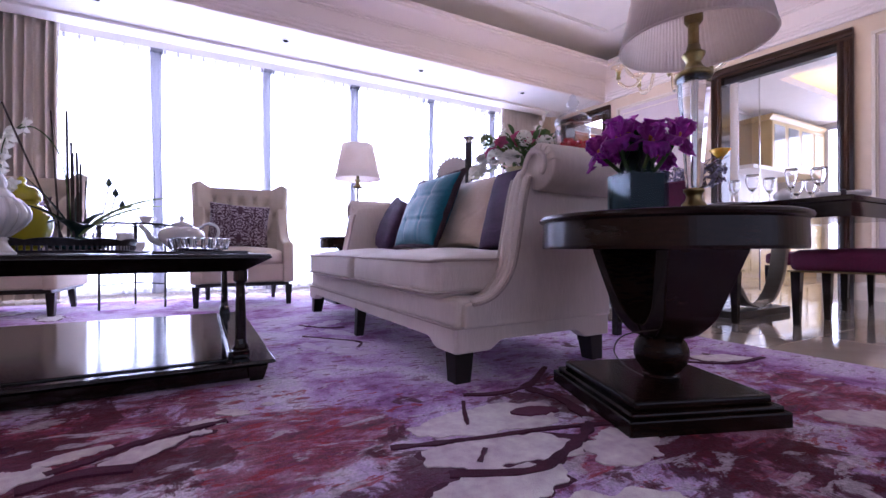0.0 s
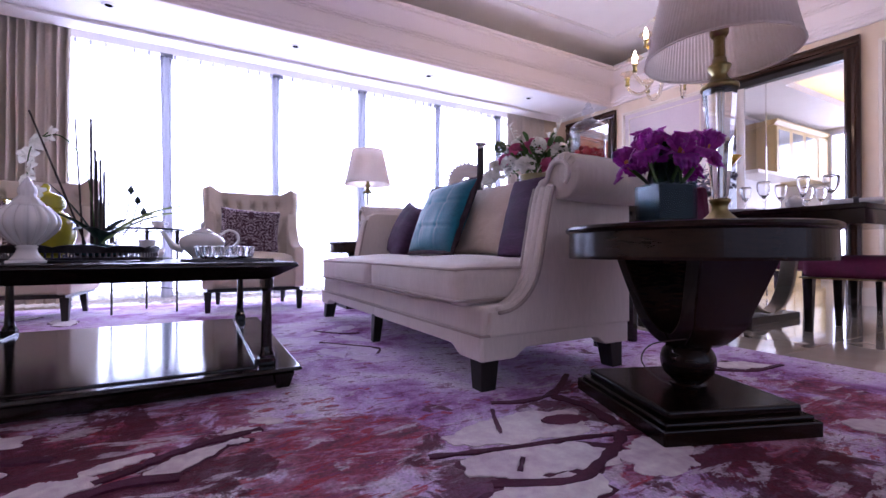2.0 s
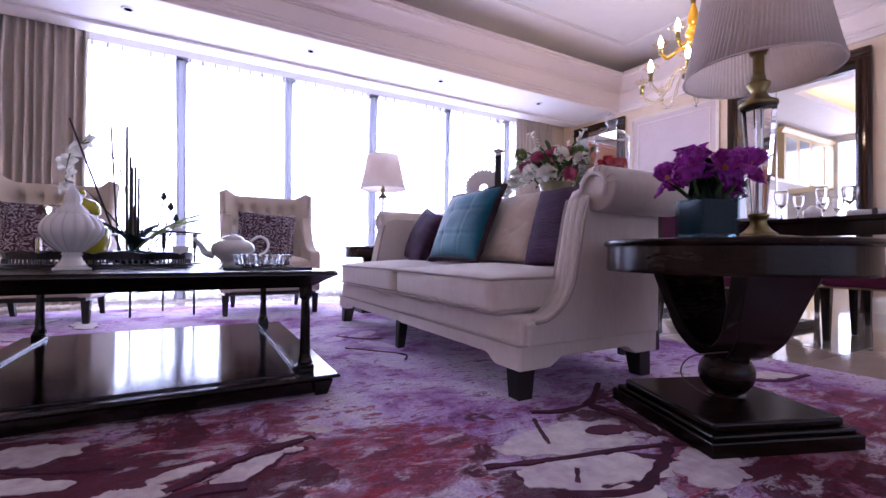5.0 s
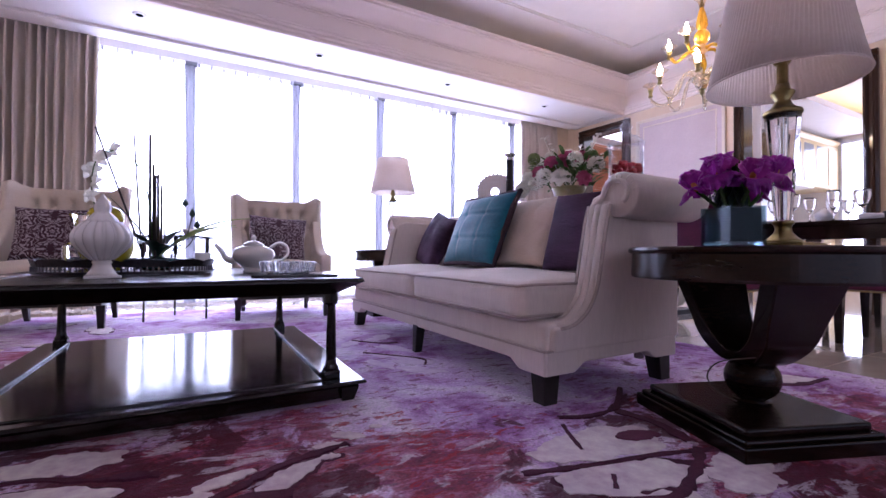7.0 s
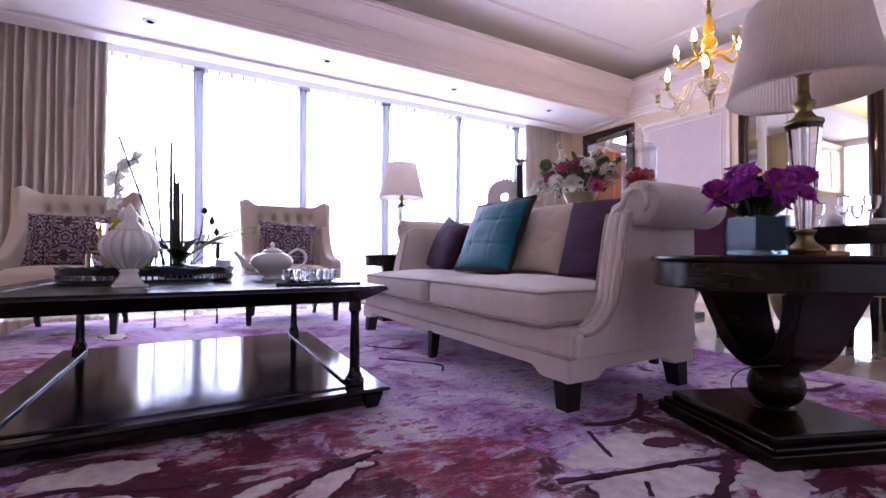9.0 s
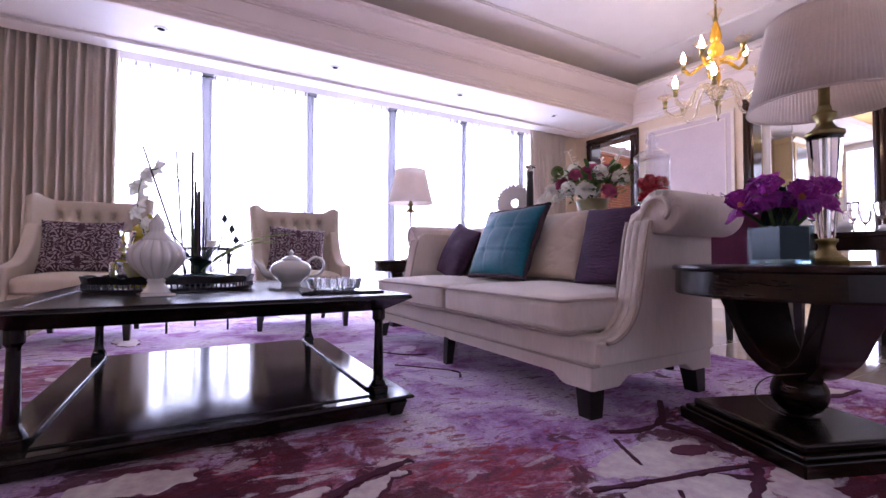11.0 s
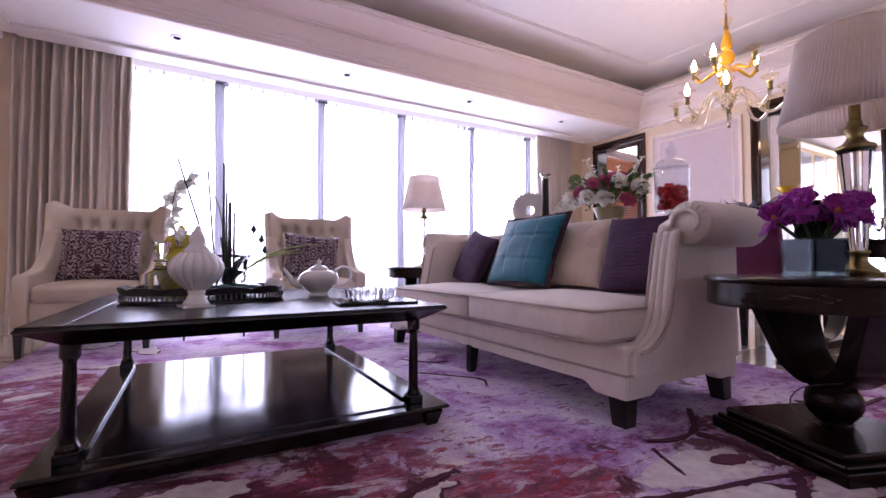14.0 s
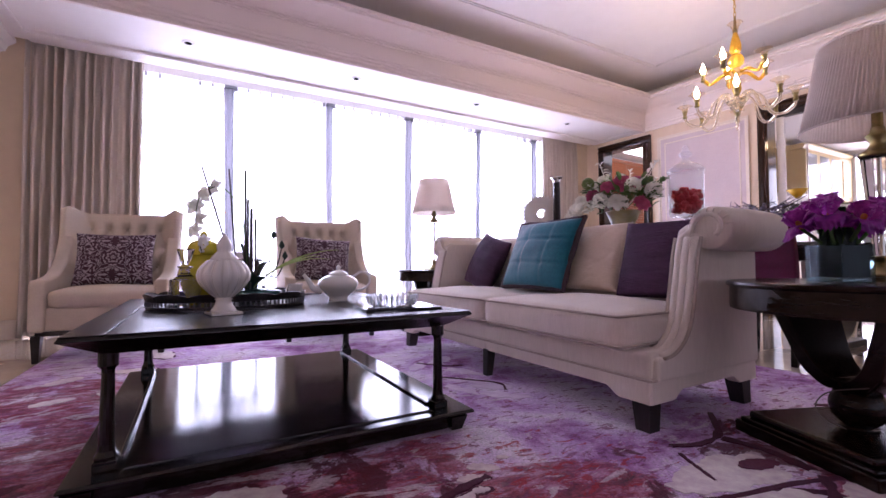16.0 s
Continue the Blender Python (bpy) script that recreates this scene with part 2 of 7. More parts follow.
def carpet():
    """Hand-tufted wool: purple watercolour clouds with crimson and mauve blots."""
    m = bpy.data.materials.new("tufted_wool")
    m.use_nodes = True
    n, l = m.node_tree.nodes, m.node_tree.links
    b = n["Principled BSDF"]
    b.inputs["Roughness"].default_value = 0.95
    tc = n.new("ShaderNodeTexCoord")

    def tex(scale, detail, dist, off, rough=0.55):
        mp = n.new("ShaderNodeMapping")
        mp.inputs["Location"].default_value = (off, off * 0.7, off * 0.3)
        l.new(tc.outputs["Object"], mp.inputs[0])
        t = n.new("ShaderNodeTexNoise")
        t.inputs["Scale"].default_value, t.inputs["Detail"].default_value, t.inputs["Distortion"].default_value = scale, detail, dist
        t.inputs["Roughness"].default_value = rough
        l.new(mp.outputs[0], t.inputs["Vector"])
        return t.outputs["Fac"]

    def ramp(v, stops):
        r = n.new("ShaderNodeValToRGB")
        r.color_ramp.elements[0].position, r.color_ramp.elements[0].color = stops[0][0], (*stops[0][1], 1)
        r.color_ramp.elements[1].position, r.color_ramp.elements[1].color = stops[-1][0], (*stops[-1][1], 1)
        for p, c in stops[1:-1]:
            r.color_ramp.elements.new(p).color = (*c, 1)
        l.new(v, r.inputs[0])
        return r.outputs[0]

    def mixed(a, c, f, kind="MIX"):
        x = n.new("ShaderNodeMix")
        x.data_type, x.blend_type = "RGBA", kind
        l.new(a, x.inputs["A"])
        if isinstance(c, tuple):
            x.inputs["B"].default_value = (*c, 1)
        else:
            l.new(c, x.inputs["B"])
        if isinstance(f, (int, float)):
            x.inputs["Factor"].default_value = f
        else:
            l.new(f, x.inputs["Factor"])
        return x.outputs["Result"]
    base = ramp(tex(2.3, 10, 0.5, 3.0, 0.66), [(0.31, (0.20, 0.05, 0.19)), (0.39, (0.42, 0.18, 0.46)), (0.45, (0.62, 0.38, 0.70)), (0.52, (0.78, 0.59, 0.84)), (0.59, (0.88, 0.77, 0.90))])
    def gathered(cloud, centres, most, least):
        """The cloud, raised near given centres, mostly those of the design."""
        total = None
        for cx, cy, rr in centres:
            d = n.new("ShaderNodeVectorMath")
            d.operation = "DISTANCE"
            l.new(tc.outputs["Object"], d.inputs[0])
            d.inputs[1].default_value = (cx, cy, 0)
            k = n.new("ShaderNodeMapRange")
            k.inputs["From Min"].default_value, k.inputs["From Max"].default_value = 0.25 * rr, rr
            k.inputs["To Min"].default_value, k.inputs["To Max"].default_value = most, least
            l.new(d.outputs["Value"], k.inputs["Value"])
            if total is None:
                total = k.outputs[0]
            else:
                mx = n.new("ShaderNodeMath")
                mx.operation = "MAXIMUM"
                l.new(total, mx.inputs[0])
                l.new(k.outputs[0], mx.inputs[1])
                total = mx.outputs[0]
        add = n.new("ShaderNodeMath")
        add.operation = "ADD"
        l.new(cloud, add.inputs[0])
        l.new(total, add.inputs[1])
        return add.outputs[0]
    # brush marks run one way across the design
    def strokes(scale, detail, off, rough=0.6):
        mp = n.new("ShaderNodeMapping")
        mp.inputs["Location"].default_value = (off, off * 0.4, 0)
        mp.inputs["Rotation"].default_value = (0, 0, radians(28))
        mp.inputs["Scale"].default_value = (1.0, 2.3, 1.0)
        l.new(tc.outputs["Object"], mp.inputs[0])
        t = n.new("ShaderNodeTexNoise")
        t.inputs["Scale"].default_value, t.inputs["Detail"].default_value, t.inputs["Roughness"].default_value = scale, detail, rough
        t.inputs["Distortion"].default_value = 0.6
        l.new(mp.outputs[0], t.inputs["Vector"])
        return t.outputs["Fac"]
    # crimson washes gather round some blossoms of the design
    wash = gathered(tex(3.6, 10, 0.4, 11.0, 0.68), ((0.45, 1.66, 0.70), (0.98, 1.42, 0.42), (1.80, 0.92, 0.50), (2.45, 0.85, 0.5), (-0.6, 3.2, 0.8), (-0.4, 2.3, 0.6)), 0.15, -0.10)
    red = ramp(wash, [(0.53, (0, 0, 0)), (0.565, (0.75, 0.75, 0.75)), (0.66, (0.95, 0.95, 0.95))])
    c = mixed(base, ramp(strokes(9.0, 8, 41.0, 0.7), [(0.32, (0.075, 0.006, 0.022)), (0.42, (0.18, 0.018, 0.052)), (0.50, (0.33, 0.026, 0.06)), (0.57, (0.46, 0.15, 0.26)), (0.66, (0.58, 0.28, 0.40))]), red)
    # small plum and crimson marks over the lilac ground
    specks = ramp(strokes(15.0, 6, 21.0, 0.62), [(0.575, (0, 0, 0)), (0.595, (0.72, 0.72, 0.72))])
    c = mixed(c, (0.25, 0.05, 0.15), specks)
    sparks = ramp(gathered(strokes(11.0, 7, 63.0, 0.66), ((0.9, 1.45, 0.7), (1.8, 0.9, 0.8), (0.4, 1.7, 0.6)), 0.035, -0.06), [(0.595, (0, 0, 0)), (0.615, (0.8, 0.8, 0.8))])
    c = mixed(c, (0.44, 0.022, 0.04), sparks)
    # maroon patches of the design; the first centre also paints the coffee table's shade
    deep = ramp(gathered(tex(4.2, 10, 0.5, 57.0, 0.68), ((0.35, 1.78, 0.6), (0.60, 1.42, 0.30), (1.85, 1.30, 0.4), (1.8, 0.75, 0.5), (1.15, 1.05, 0.35)), 0.125, -0.05), [(0.585, (0, 0, 0)), (0.615, (0.88, 0.88, 0.88))])
    c = mixed(c, (0.11, 0.011, 0.034), deep)
    pale = ramp(strokes(5.0, 10, 31.0, 0.66), [(0.575, (0, 0, 0)), (0.60, (0.62, 0.62, 0.62)), (0.68, (0.8, 0.8, 0.8))])
    c = mixed(c, (0.78, 0.66, 0.76), pale)
    c = mixed(c, ramp(tex(120, 4, 0, 5.0), [(0.32, (0.62, 0.62, 0.62)), (0.62, (1, 1, 1))]), 1.0, "MULTIPLY")
    l.new(c, b.inputs["Base Color"])
    bp = n.new("ShaderNodeBump")
    bp.inputs["Strength"].default_value, bp.inputs["Distance"].default_value = 0.85, 0.008
    l.new(tex(230, 2, 0, 9.0), bp.inputs["Height"])
    l.new(bp.outputs[0], b.inputs["Normal"])
    return m


DAMASK = damask()
CARPET = carpet()
PETALWOOL = mat("cream_wool", (0.86, 0.81, 0.77), 0.95, second=(0.56, 0.42, 0.50), scale=34, detail=8, bump=0.6, bump_scale=240)
STEMWOOL = mat("aubergine_wool", (0.06, 0.012, 0.035), 0.95, second=(0.10, 0.02, 0.05), scale=60, bump=0.6, bump_scale=240)

# ---- mesh helpers ----
def part(name, bm, material, parent=None, label="", smooth=False, bevel=0.0, segments=2, solid=0.0):
    """Links a bmesh as one mesh object under a thing or part."""
    me = bpy.data.meshes.new(name)
    bmesh.ops.recalc_face_normals(bm, faces=bm.faces[:])
    bm.to_mesh(me)
    bm.free()
    me.materials.append(material)
    if smooth:
        me.shade_smooth()
    ob = new(name, me)
    if parent:
        ob.parent = parent
    if label:
        ob["label"] = label
    if solid:
        sd = ob.modifiers.new("thickness", "SOLIDIFY")
        sd.thickness, sd.offset = solid, 0
    if bevel:
        bv = ob.modifiers.new("edge", "BEVEL")
        bv.width, bv.segments, bv.limit_method = bevel, segments, "ANGLE"
    return ob


def thing(name, label, category, at=(0, 0, 0), turn=0.0, group="", kind=""):
    e = new(name)
    e.matrix_world = pose(*at, 0, 0, turn)
    return tagged(e, label, category, group, kind)


def box(x0, x1, y0, y1, z0, z1, bm=None):
    bm = bm or bmesh.new()
    m = Matrix.LocRotScale(((x0 + x1) / 2, (y0 + y1) / 2, (z0 + z1) / 2), None, (x1 - x0, y1 - y0, z1 - z0))
    bmesh.ops.create_cube(bm, size=1, matrix=m)
    return bm


def taper(x, y, z0, z1, w0, w1, d0=None, d1=None, bm=None, dx=0.0, dy=0.0):
    """A square post: half widths w0 below and w1 above; dx, dy shift the foot."""
    bm = bm or bmesh.new()
    d0, d1 = d0 or w0, d1 or w1
    v = [bm.verts.new((x + dx + a * w0, y + dy + b * d0, z0)) for a, b in ((-1, -1), (1, -1), (1, 1), (-1, 1))]
    u = [bm.verts.new((x + a * w1, y + b * d1, z1)) for a, b in ((-1, -1), (1, -1), (1, 1), (-1, 1))]
    bm.faces.new(v[::-1]), bm.faces.new(u)
    for i in range(4):
        bm.faces.new((v[i], v[(i + 1) % 4], u[(i + 1) % 4], u[i]))
    return bm


def lathe(profile, steps=24, at=(0, 0, 0), bm=None, lobes=0, depth=0.0):
    """Turns (radius, height) pairs round the upright; lobes cut melon ribs."""
    bm = bm or bmesh.new()
    rings = []
    for r, z in profile:
        ring = []
        for i in range(steps):
            a = 2 * math.pi * i / steps
            k = 1 - depth * (1 - abs(math.sin(a * lobes / 2))) ** 2 if lobes else 1
            ring.append(bm.verts.new((at[0] + r * k * math.cos(a), at[1] + r * k * math.sin(a), at[2] + z)))
        rings.append(ring)
    for a, b in zip(rings, rings[1:]):
        for i in range(steps):
            bm.faces.new((a[i], a[(i + 1) % steps], b[(i + 1) % steps], b[i]))
    bm.faces.new(rings[0][::-1]), bm.faces.new(rings[-1])
    return bm


def tube(points, radius, sides=8, bm=None, closed=False):
    """A round rod along points; radius a number or one per point."""
    bm = bm or bmesh.new()
    pts = [Vector(p) for p in points]
    n = len(pts)
    rad = radius if isinstance(radius, (list, tuple)) else [radius] * n
    rings, up = [], None
    for i, p in enumerate(pts):
        a = pts[(i - 1) % n] if closed or i else pts[0]
        b = pts[(i + 1) % n] if closed or i < n - 1 else pts[-1]
        d = (b - a).normalized()
        if up is None:
            up = d.orthogonal().normalized()
        up = (up - d * up.dot(d)).normalized()
        side = d.cross(up)
        rings.append([bm.verts.new(p + (up * math.cos(t) + side * math.sin(t)) * rad[i]) for t in [2 * math.pi * k / sides for k in range(sides)]])
    pairs = list(zip(rings, rings[1:])) + ([(rings[-1], rings[0])] if closed else [])
    for a, b in pairs:
        for k in range(sides):
            bm.faces.new((a[k], a[(k + 1) % sides], b[(k + 1) % sides], b[k]))
    if not closed:
        bm.faces.new(rings[0][::-1]), bm.faces.new(rings[-1])
    return bm


def prism(outline, axis, a, b, bm=None):
    """Extrudes a closed outline of pairs along an axis from a to b."""
    bm = bm or bmesh.new()
    put = {"x": lambda p, w: (w, p[0], p[1]), "y": lambda p, w: (p[0], w, p[1]), "z": lambda p, w: (p[0], p[1], w)}[axis]
    lo, hi = [bm.verts.new(put(p, a)) for p in outline], [bm.verts.new(put(p, b)) for p in outline]
    n = len(outline)
    bm.faces.new(lo), bm.faces.new(hi[::-1])
    for i in range(n):
        bm.faces.new((lo[i], lo[(i + 1) % n], hi[(i + 1) % n], hi[i]))
    return bm


def smooth_line(points, per=8):
    """A Catmull-Rom line through points."""
    p = [Vector(q) for q in points]
    p = [2 * p[0] - p[1]] + p + [2 * p[-1] - p[-2]]
    out = []
    for i in range(1, len(p) - 2):
        for k in range(per):
            t = k / per
            out.append(0.5 * (2 * p[i] + (p[i + 1] - p[i - 1]) * t + (2 * p[i - 1] - 5 * p[i] + 4 * p[i + 1] - p[i + 2]) * t * t
                              + (3 * p[i] - p[i - 1] - 3 * p[i + 1] + p[i + 2]) * t ** 3))
    out.append(p[-2])
    return out


def pillow_mesh(w, h, thick, n=14, tuck=0.06, seed=0, tufts=(), pleats=0, crease=0.0):
    """A filled cushion standing in the xz plane, soft at the edges, pinched corners."""
    bm = bmesh.new()
    grid = {}
    for s in (1, -1):
        for i in range(n + 1):
            for j in range(n + 1):
                u, v = i / n * 2 - 1, j / n * 2 - 1
                rim = i in (0, n) or j in (0, n)
                if rim and s == -1:
                    grid[s, i, j] = grid[1, i, j]
                    continue
                f = max(0.0, (1 - u * u) * (1 - v * v)) ** 0.42
                x = u * w / 2 * (1 - tuck * (1 - v * v) * abs(u) ** 3)
                z = v * h / 2 * (1 - tuck * (1 - u * u) * abs(v) ** 3)
                wob = noise.noise(Vector((u * 2.3 + seed, v * 2.3, s * 3.1))) * 0.12
                d = s * thick / 2 * f * (1 + wob)
                if pleats:
                    ph = v * pleats + 0.9 * noise.noise(Vector((u * 3.0, v * 5.0, seed)))
                    d += s * 0.0038 * f * math.sin(ph * 2 * math.pi) * (0.6 + 0.4 * noise.noise(Vector((u * 6, v * 9, seed + 3))))
                if crease:
                    q = noise.noise(Vector((u * 1.6 + v * 1.1 + seed, v * 3.4 - u * 1.4, s * 1.7)))
                    d -= s * crease * f * math.exp(-(q / 0.07) ** 2)
                for tu, tv in tufts:
                    d -= s * 0.035 * thick * f * math.exp(-((u - tu) ** 2 + (v - tv) ** 2) * 90)
                if tufts:
                    for c in (-0.34, 0.34):
                        d -= s * 0.040 * f * thick * (math.exp(-((u - c - 0.012 * math.sin(v * 5)) ** 2) * 900) + math.exp(-((v - c + 0.012 * math.sin(u * 4)) ** 2) * 900))
                        d += s * 0.020 * f * thick * (math.exp(-((u - c - 0.05) ** 2) * 700) + math.exp(-((v - c - 0.05) ** 2) * 700))
                grid[s, i, j] = bm.verts.new((x, d, z))
        for i in range(n):
            for j in range(n):
                q = [grid[s, i, j], grid[s, i + 1, j], grid[s, i + 1, j + 1], grid[s, i, j + 1]]
                bm.faces.new(q if s == -1 else q[::-1])
    return bm


def soft_box(x0, x1, y0, y1, z0, z1, crown=0.02, r=0.03, n=10):
    """A stuffed seat cushion: rounded box with a crowned top."""
    bm = bmesh.new()
    bmesh.ops.create_cube(bm, size=2)
    bmesh.ops.subdivide_edges(bm, edges=bm.edges[:], cuts=n, use_grid_fill=True)
    hx, hy, hz = (x1 - x0) / 2, (y1 - y0) / 2, (z1 - z0) / 2
    for v in bm.verts:
        u = v.co.copy()
        p = Vector((u.x * hx, u.y * hy, u.z * hz))
        inner = Vector((max(-hx + r, min(hx - r, p.x)), max(-hy + r, min(hy - r, p.y)), max(-hz + r, min(hz - r, p.z))))
        d = p - inner
        if d.length > 1e-6:
            p = inner + d.normalized() * r
        p.z += crown * (1 - u.x ** 2) * (1 - u.y ** 2) * (1 if u.z > 0 else 0.2)
        bulge = 0.35 * crown * (1 - u.z ** 2)
        p.x += bulge * u.x * (1 - u.y ** 2)
        p.y += bulge * u.y * (1 - u.x ** 2)
        v.co = p + Vector(((x0 + x1) / 2, (y0 + y1) / 2, (z0 + z1) / 2))
    return bm

# ---- the room ----
SOFFIT, HIGH, LIP = 2.625, 3.2, 3.0
WALL = Matrix.Translation((5.86, 5.6, 0)) @ Matrix.Rotation(math.atan(0.065), 4, "Z")   # local x into the kitchen, y towards the windows


def fixed(name, bm, material, label, category, m=None, **kw):
    ob = part(name, bm, material, **kw)
    if m is not None:
        ob.matrix_world = m
    return tagged(ob, label, category, kind="structure")


floor = fixed("floor", box(-1.6, 11.2, -4.2, 6.4, -0.12, -0.004), MARBLE, "polished cream marble floor slab", "floor")
# marble slabs with fine joints near the dining table
slab = bmesh.new()
box(-0.397, 0.397, -0.397, 0.397, -0.004, 0.0, slab)
slab_ob = part("tile", slab, MARBLE, floor)
slab_mesh = slab_ob.data
first = True
for i in range(-2, 14):
    for j in range(-6, 8):
        x, y = 0.8 * i + 0.1, 0.8 * j + 0.2
        if x > 10.7 or y > 5.9:
            continue
        o = slab_ob if first else new("tile", slab_mesh)
        first = False
        o.parent = floor
        o.location = (x, y, 0)

# window side
win = fixed("wall_north", box(-1.6, 6.4, 5.98, 6.2, 2.66, 3.4), PAINT, "white painted wall head over the tall windows", "wall")
fixed("wall_north_pier", box(-1.6, -1.22, 5.72, 6.2, 0, 3.3), CREAM, "cream painted pier beside the windows", "wall", bevel=0.004)
fixed("wall_north_end", box(5.5, 6.4, 5.76, 6.2, 0, 3.3), CREAM, "cream painted pier in the room corner", "wall", bevel=0.004)
fixed("baseboard", prism([(0, 0), (-0.025, 0), (-0.025, 0.13), (-0.012, 0.16), (0, 0.165)], "x", -1.6, -1.22), MOLDING, "cream moulded baseboard", "baseboard", Matrix.Translation((0, 5.72, 0)))
fixed("wall_west", box(-1.62, -1.42, -4.2, 6.2, 0, 3.4), CREAM, "cream painted side wall", "wall")
fixed("baseboard_west", prism([(0, 0), (0.025, 0), (0.025, 0.13), (0.012, 0.16), (0, 0.165)], "y", -4.2, 5.72), MOLDING, "cream moulded baseboard", "baseboard", Matrix.Translation((-1.42, 0, 0)))
fixed("crown_west", prism([(0, 2.50), (0.03, 2.51), (0.05, 2.56), (0.10, 2.60), (0.10, 2.63), (0, 2.63)], "y", -4.2, 5.72), PAINT, "white crown moulding", "trim", Matrix.Translation((-1.42, 0, 0)))
fixed("wall_south", box(-1.6, 7.0, -4.3, -4.2, 0, 3.4), CREAM, "cream painted back wall", "wall")

# ceiling: lowered soffit at the windows, stepped cornice, high tray
soffit = bmesh.new()
box(-1.6, 6.3, 4.70, 5.62, SOFFIT, SOFFIT + 0.12, soffit)
box(-1.2, 5.74, 5.41, 5.62, SOFFIT - 0.030, SOFFIT - 0.002, soffit)
box(-1.6, -1.2, 4.74, 5.62, SOFFIT - 0.014, SOFFIT - 0.002, soffit)
box(5.74, 6.3, 4.74, 5.62, SOFFIT - 0.014, SOFFIT - 0.002, soffit)
fixed("ceiling_soffit", soffit, CEIL, "white lowered ceiling band along the windows", "ceiling", bevel=0.003)
fixed("ceiling_pocket", box(-1.6, 6.3, 5.60, 6.2, 2.83, 2.9), CEIL, "white top of the curtain recess", "ceiling")
fixed("ceiling", box(-1.6, 6.9, -4.3, 5.0, HIGH, HIGH + 0.1), CEIL, "white high tray ceiling", "ceiling")
# profile: (distance into the room, height)
CORNICE = [(0, 2.625), (0.012, 2.596), (0.040, 2.596), (0.048, 2.606), (0.048, 2.632), (0.060, 2.634), (0.068, 2.644), (0.068, 2.662), (0.078, 2.664), (0.086, 2.674), (0.086, 2.690),
           (0.094, 2.694), (0.098, 2.842), (0.112, 2.846), (0.112, 2.860), (0.134, 2.862), (0.138, 2.872), (0.172, 2.880), (0.214, 2.896), (0.256, 2.920), (0.292, 2.944),
           (0.318, 2.954), (0.326, 2.956), (0.328, 2.976), (0.352, 2.980), (0.356, LIP + 0.01), (0.30, LIP + 0.01), (0.28, LIP - 0.02), (0.0, LIP - 0.02)]
north = [(4.73 - d, z) for d, z in CORNICE]
fixed("cornice_north", prism(north, "x", -1.6, 6.2), CORNICEPAINT, "white stepped plaster cornice", "trim")
fixed("cornice_back", box(-1.6, 6.3, 4.73, 4.80, 2.7, HIGH), CEIL, "shaded back of the ceiling cove", "ceiling")
east = [(-d, z) for d, z in CORNICE]
fixed("cornice_east", prism(east, "y", -9.9, -0.75), CORNICEPAINT, "white stepped plaster cornice", "trim", WALL)
tray = bmesh.new()
for a, b in ((0.0, 0.016), (0.03, 0.04)):
    box(-1.6, 5.22 + a, 4.06 + a, 4.06 + b, HIGH - 0.012, HIGH - 0.001, tray)
fixed("ceiling_molding_north", tray, PAINT, "thin raised ceiling line", "trim")
tray = bmesh.new()
box(-0.72, -0.704, -9.6, -1.5, HIGH - 0.012, HIGH - 0.001, tray)
box(-0.69, -0.68, -9.6, -1.5, HIGH - 0.012, HIGH - 0.001, tray)
fixed("ceiling_molding_east", tray, PAINT, "thin raised ceiling line", "trim", WALL)


def downlight(x, y):
    d = thing("downlight", "small recessed white ceiling downlight, unlit", "downlight", (x, y, SOFFIT), group="downlights in the soffit")
    part("trim_ring", lathe([(0.030, -0.001), (0.030, -0.006), (0.048, -0.006), (0.052, 0.0)], 20), PAINT, d, smooth=True)
    part("lens", lathe([(0.001, -0.0075), (0.029, -0.0075), (0.029, -0.001)], 16), BAFFLE, d, "matt black baffle")


for k in range(4):
    downlight(1.55 * k + 0.0, 5.03)

# east wall with the study door and the wide kitchen opening
U = lambda a, b, z0, z1, d0=0.0, d1=0.16: box(d0, d1, -b, -a, z0, z1)
fixed("wall_east_corner", U(-0.5, 0.10, 0, 2.75), CREAM, "cream painted wall by the corner", "wall", WALL)
fixed("wall_east_door_head", U(0.10, 0.94, 2.5, 2.75), CREAM, "cream painted wall over the door", "wall", WALL)
fixed("wall_east_panel", U(0.94, 2.40, 0, 2.75), CREAM, "cream painted wall between the openings", "wall", WALL)
fixed("wall_east_kitchen_head", U(2.40, 3.56, 2.5, 2.75), CREAM, "cream painted wall over the kitchen opening", "wall", WALL)
fixed("wall_east_south", U(3.56, 9.9, 0, 2.75), CREAM, "cream painted dining wall", "wall", WALL)
fixed("wall_east_upper", U(-0.5, 9.9, 2.75, 3.4), CEIL, "white wall above the cornice", "wall", WALL)


def opening_frame(name, a, b, top, w, label):
    """Moulded dark frame round an opening from a to b."""
    f = thing(name, label, "door frame", kind="structure")
    f.matrix_world = WALL
    prof = lambda s: [(0.0, -0.05), (0.0, 0.17), (w, 0.17), (w, -0.04), (w * 0.8, -0.052), (w * 0.6, -0.034), (w * 0.4, -0.034), (w * 0.2, -0.058)]
    for y0, sgn in ((-a, 1), (-b, -1)):
        bm = prism([(d, y0 + sgn * q) for q, d in prof(0)], "z", 0, top)
        part("jamb", bm, LACQUER, f)
    bm = prism([(d, top + q) for q, d in prof(0)], "y", -b - w, -a + w)
    part("head", bm, LACQUER, f)
    return f


opening_frame("door_frame_1", 0.20, 0.88, 2.43, 0.11, "dark brown lacquered moulded door frame")
opening_frame("door_frame_2", 2.47, 3.49, 2.42, 0.11, "dark brown lacquered frame of the wide kitchen opening")


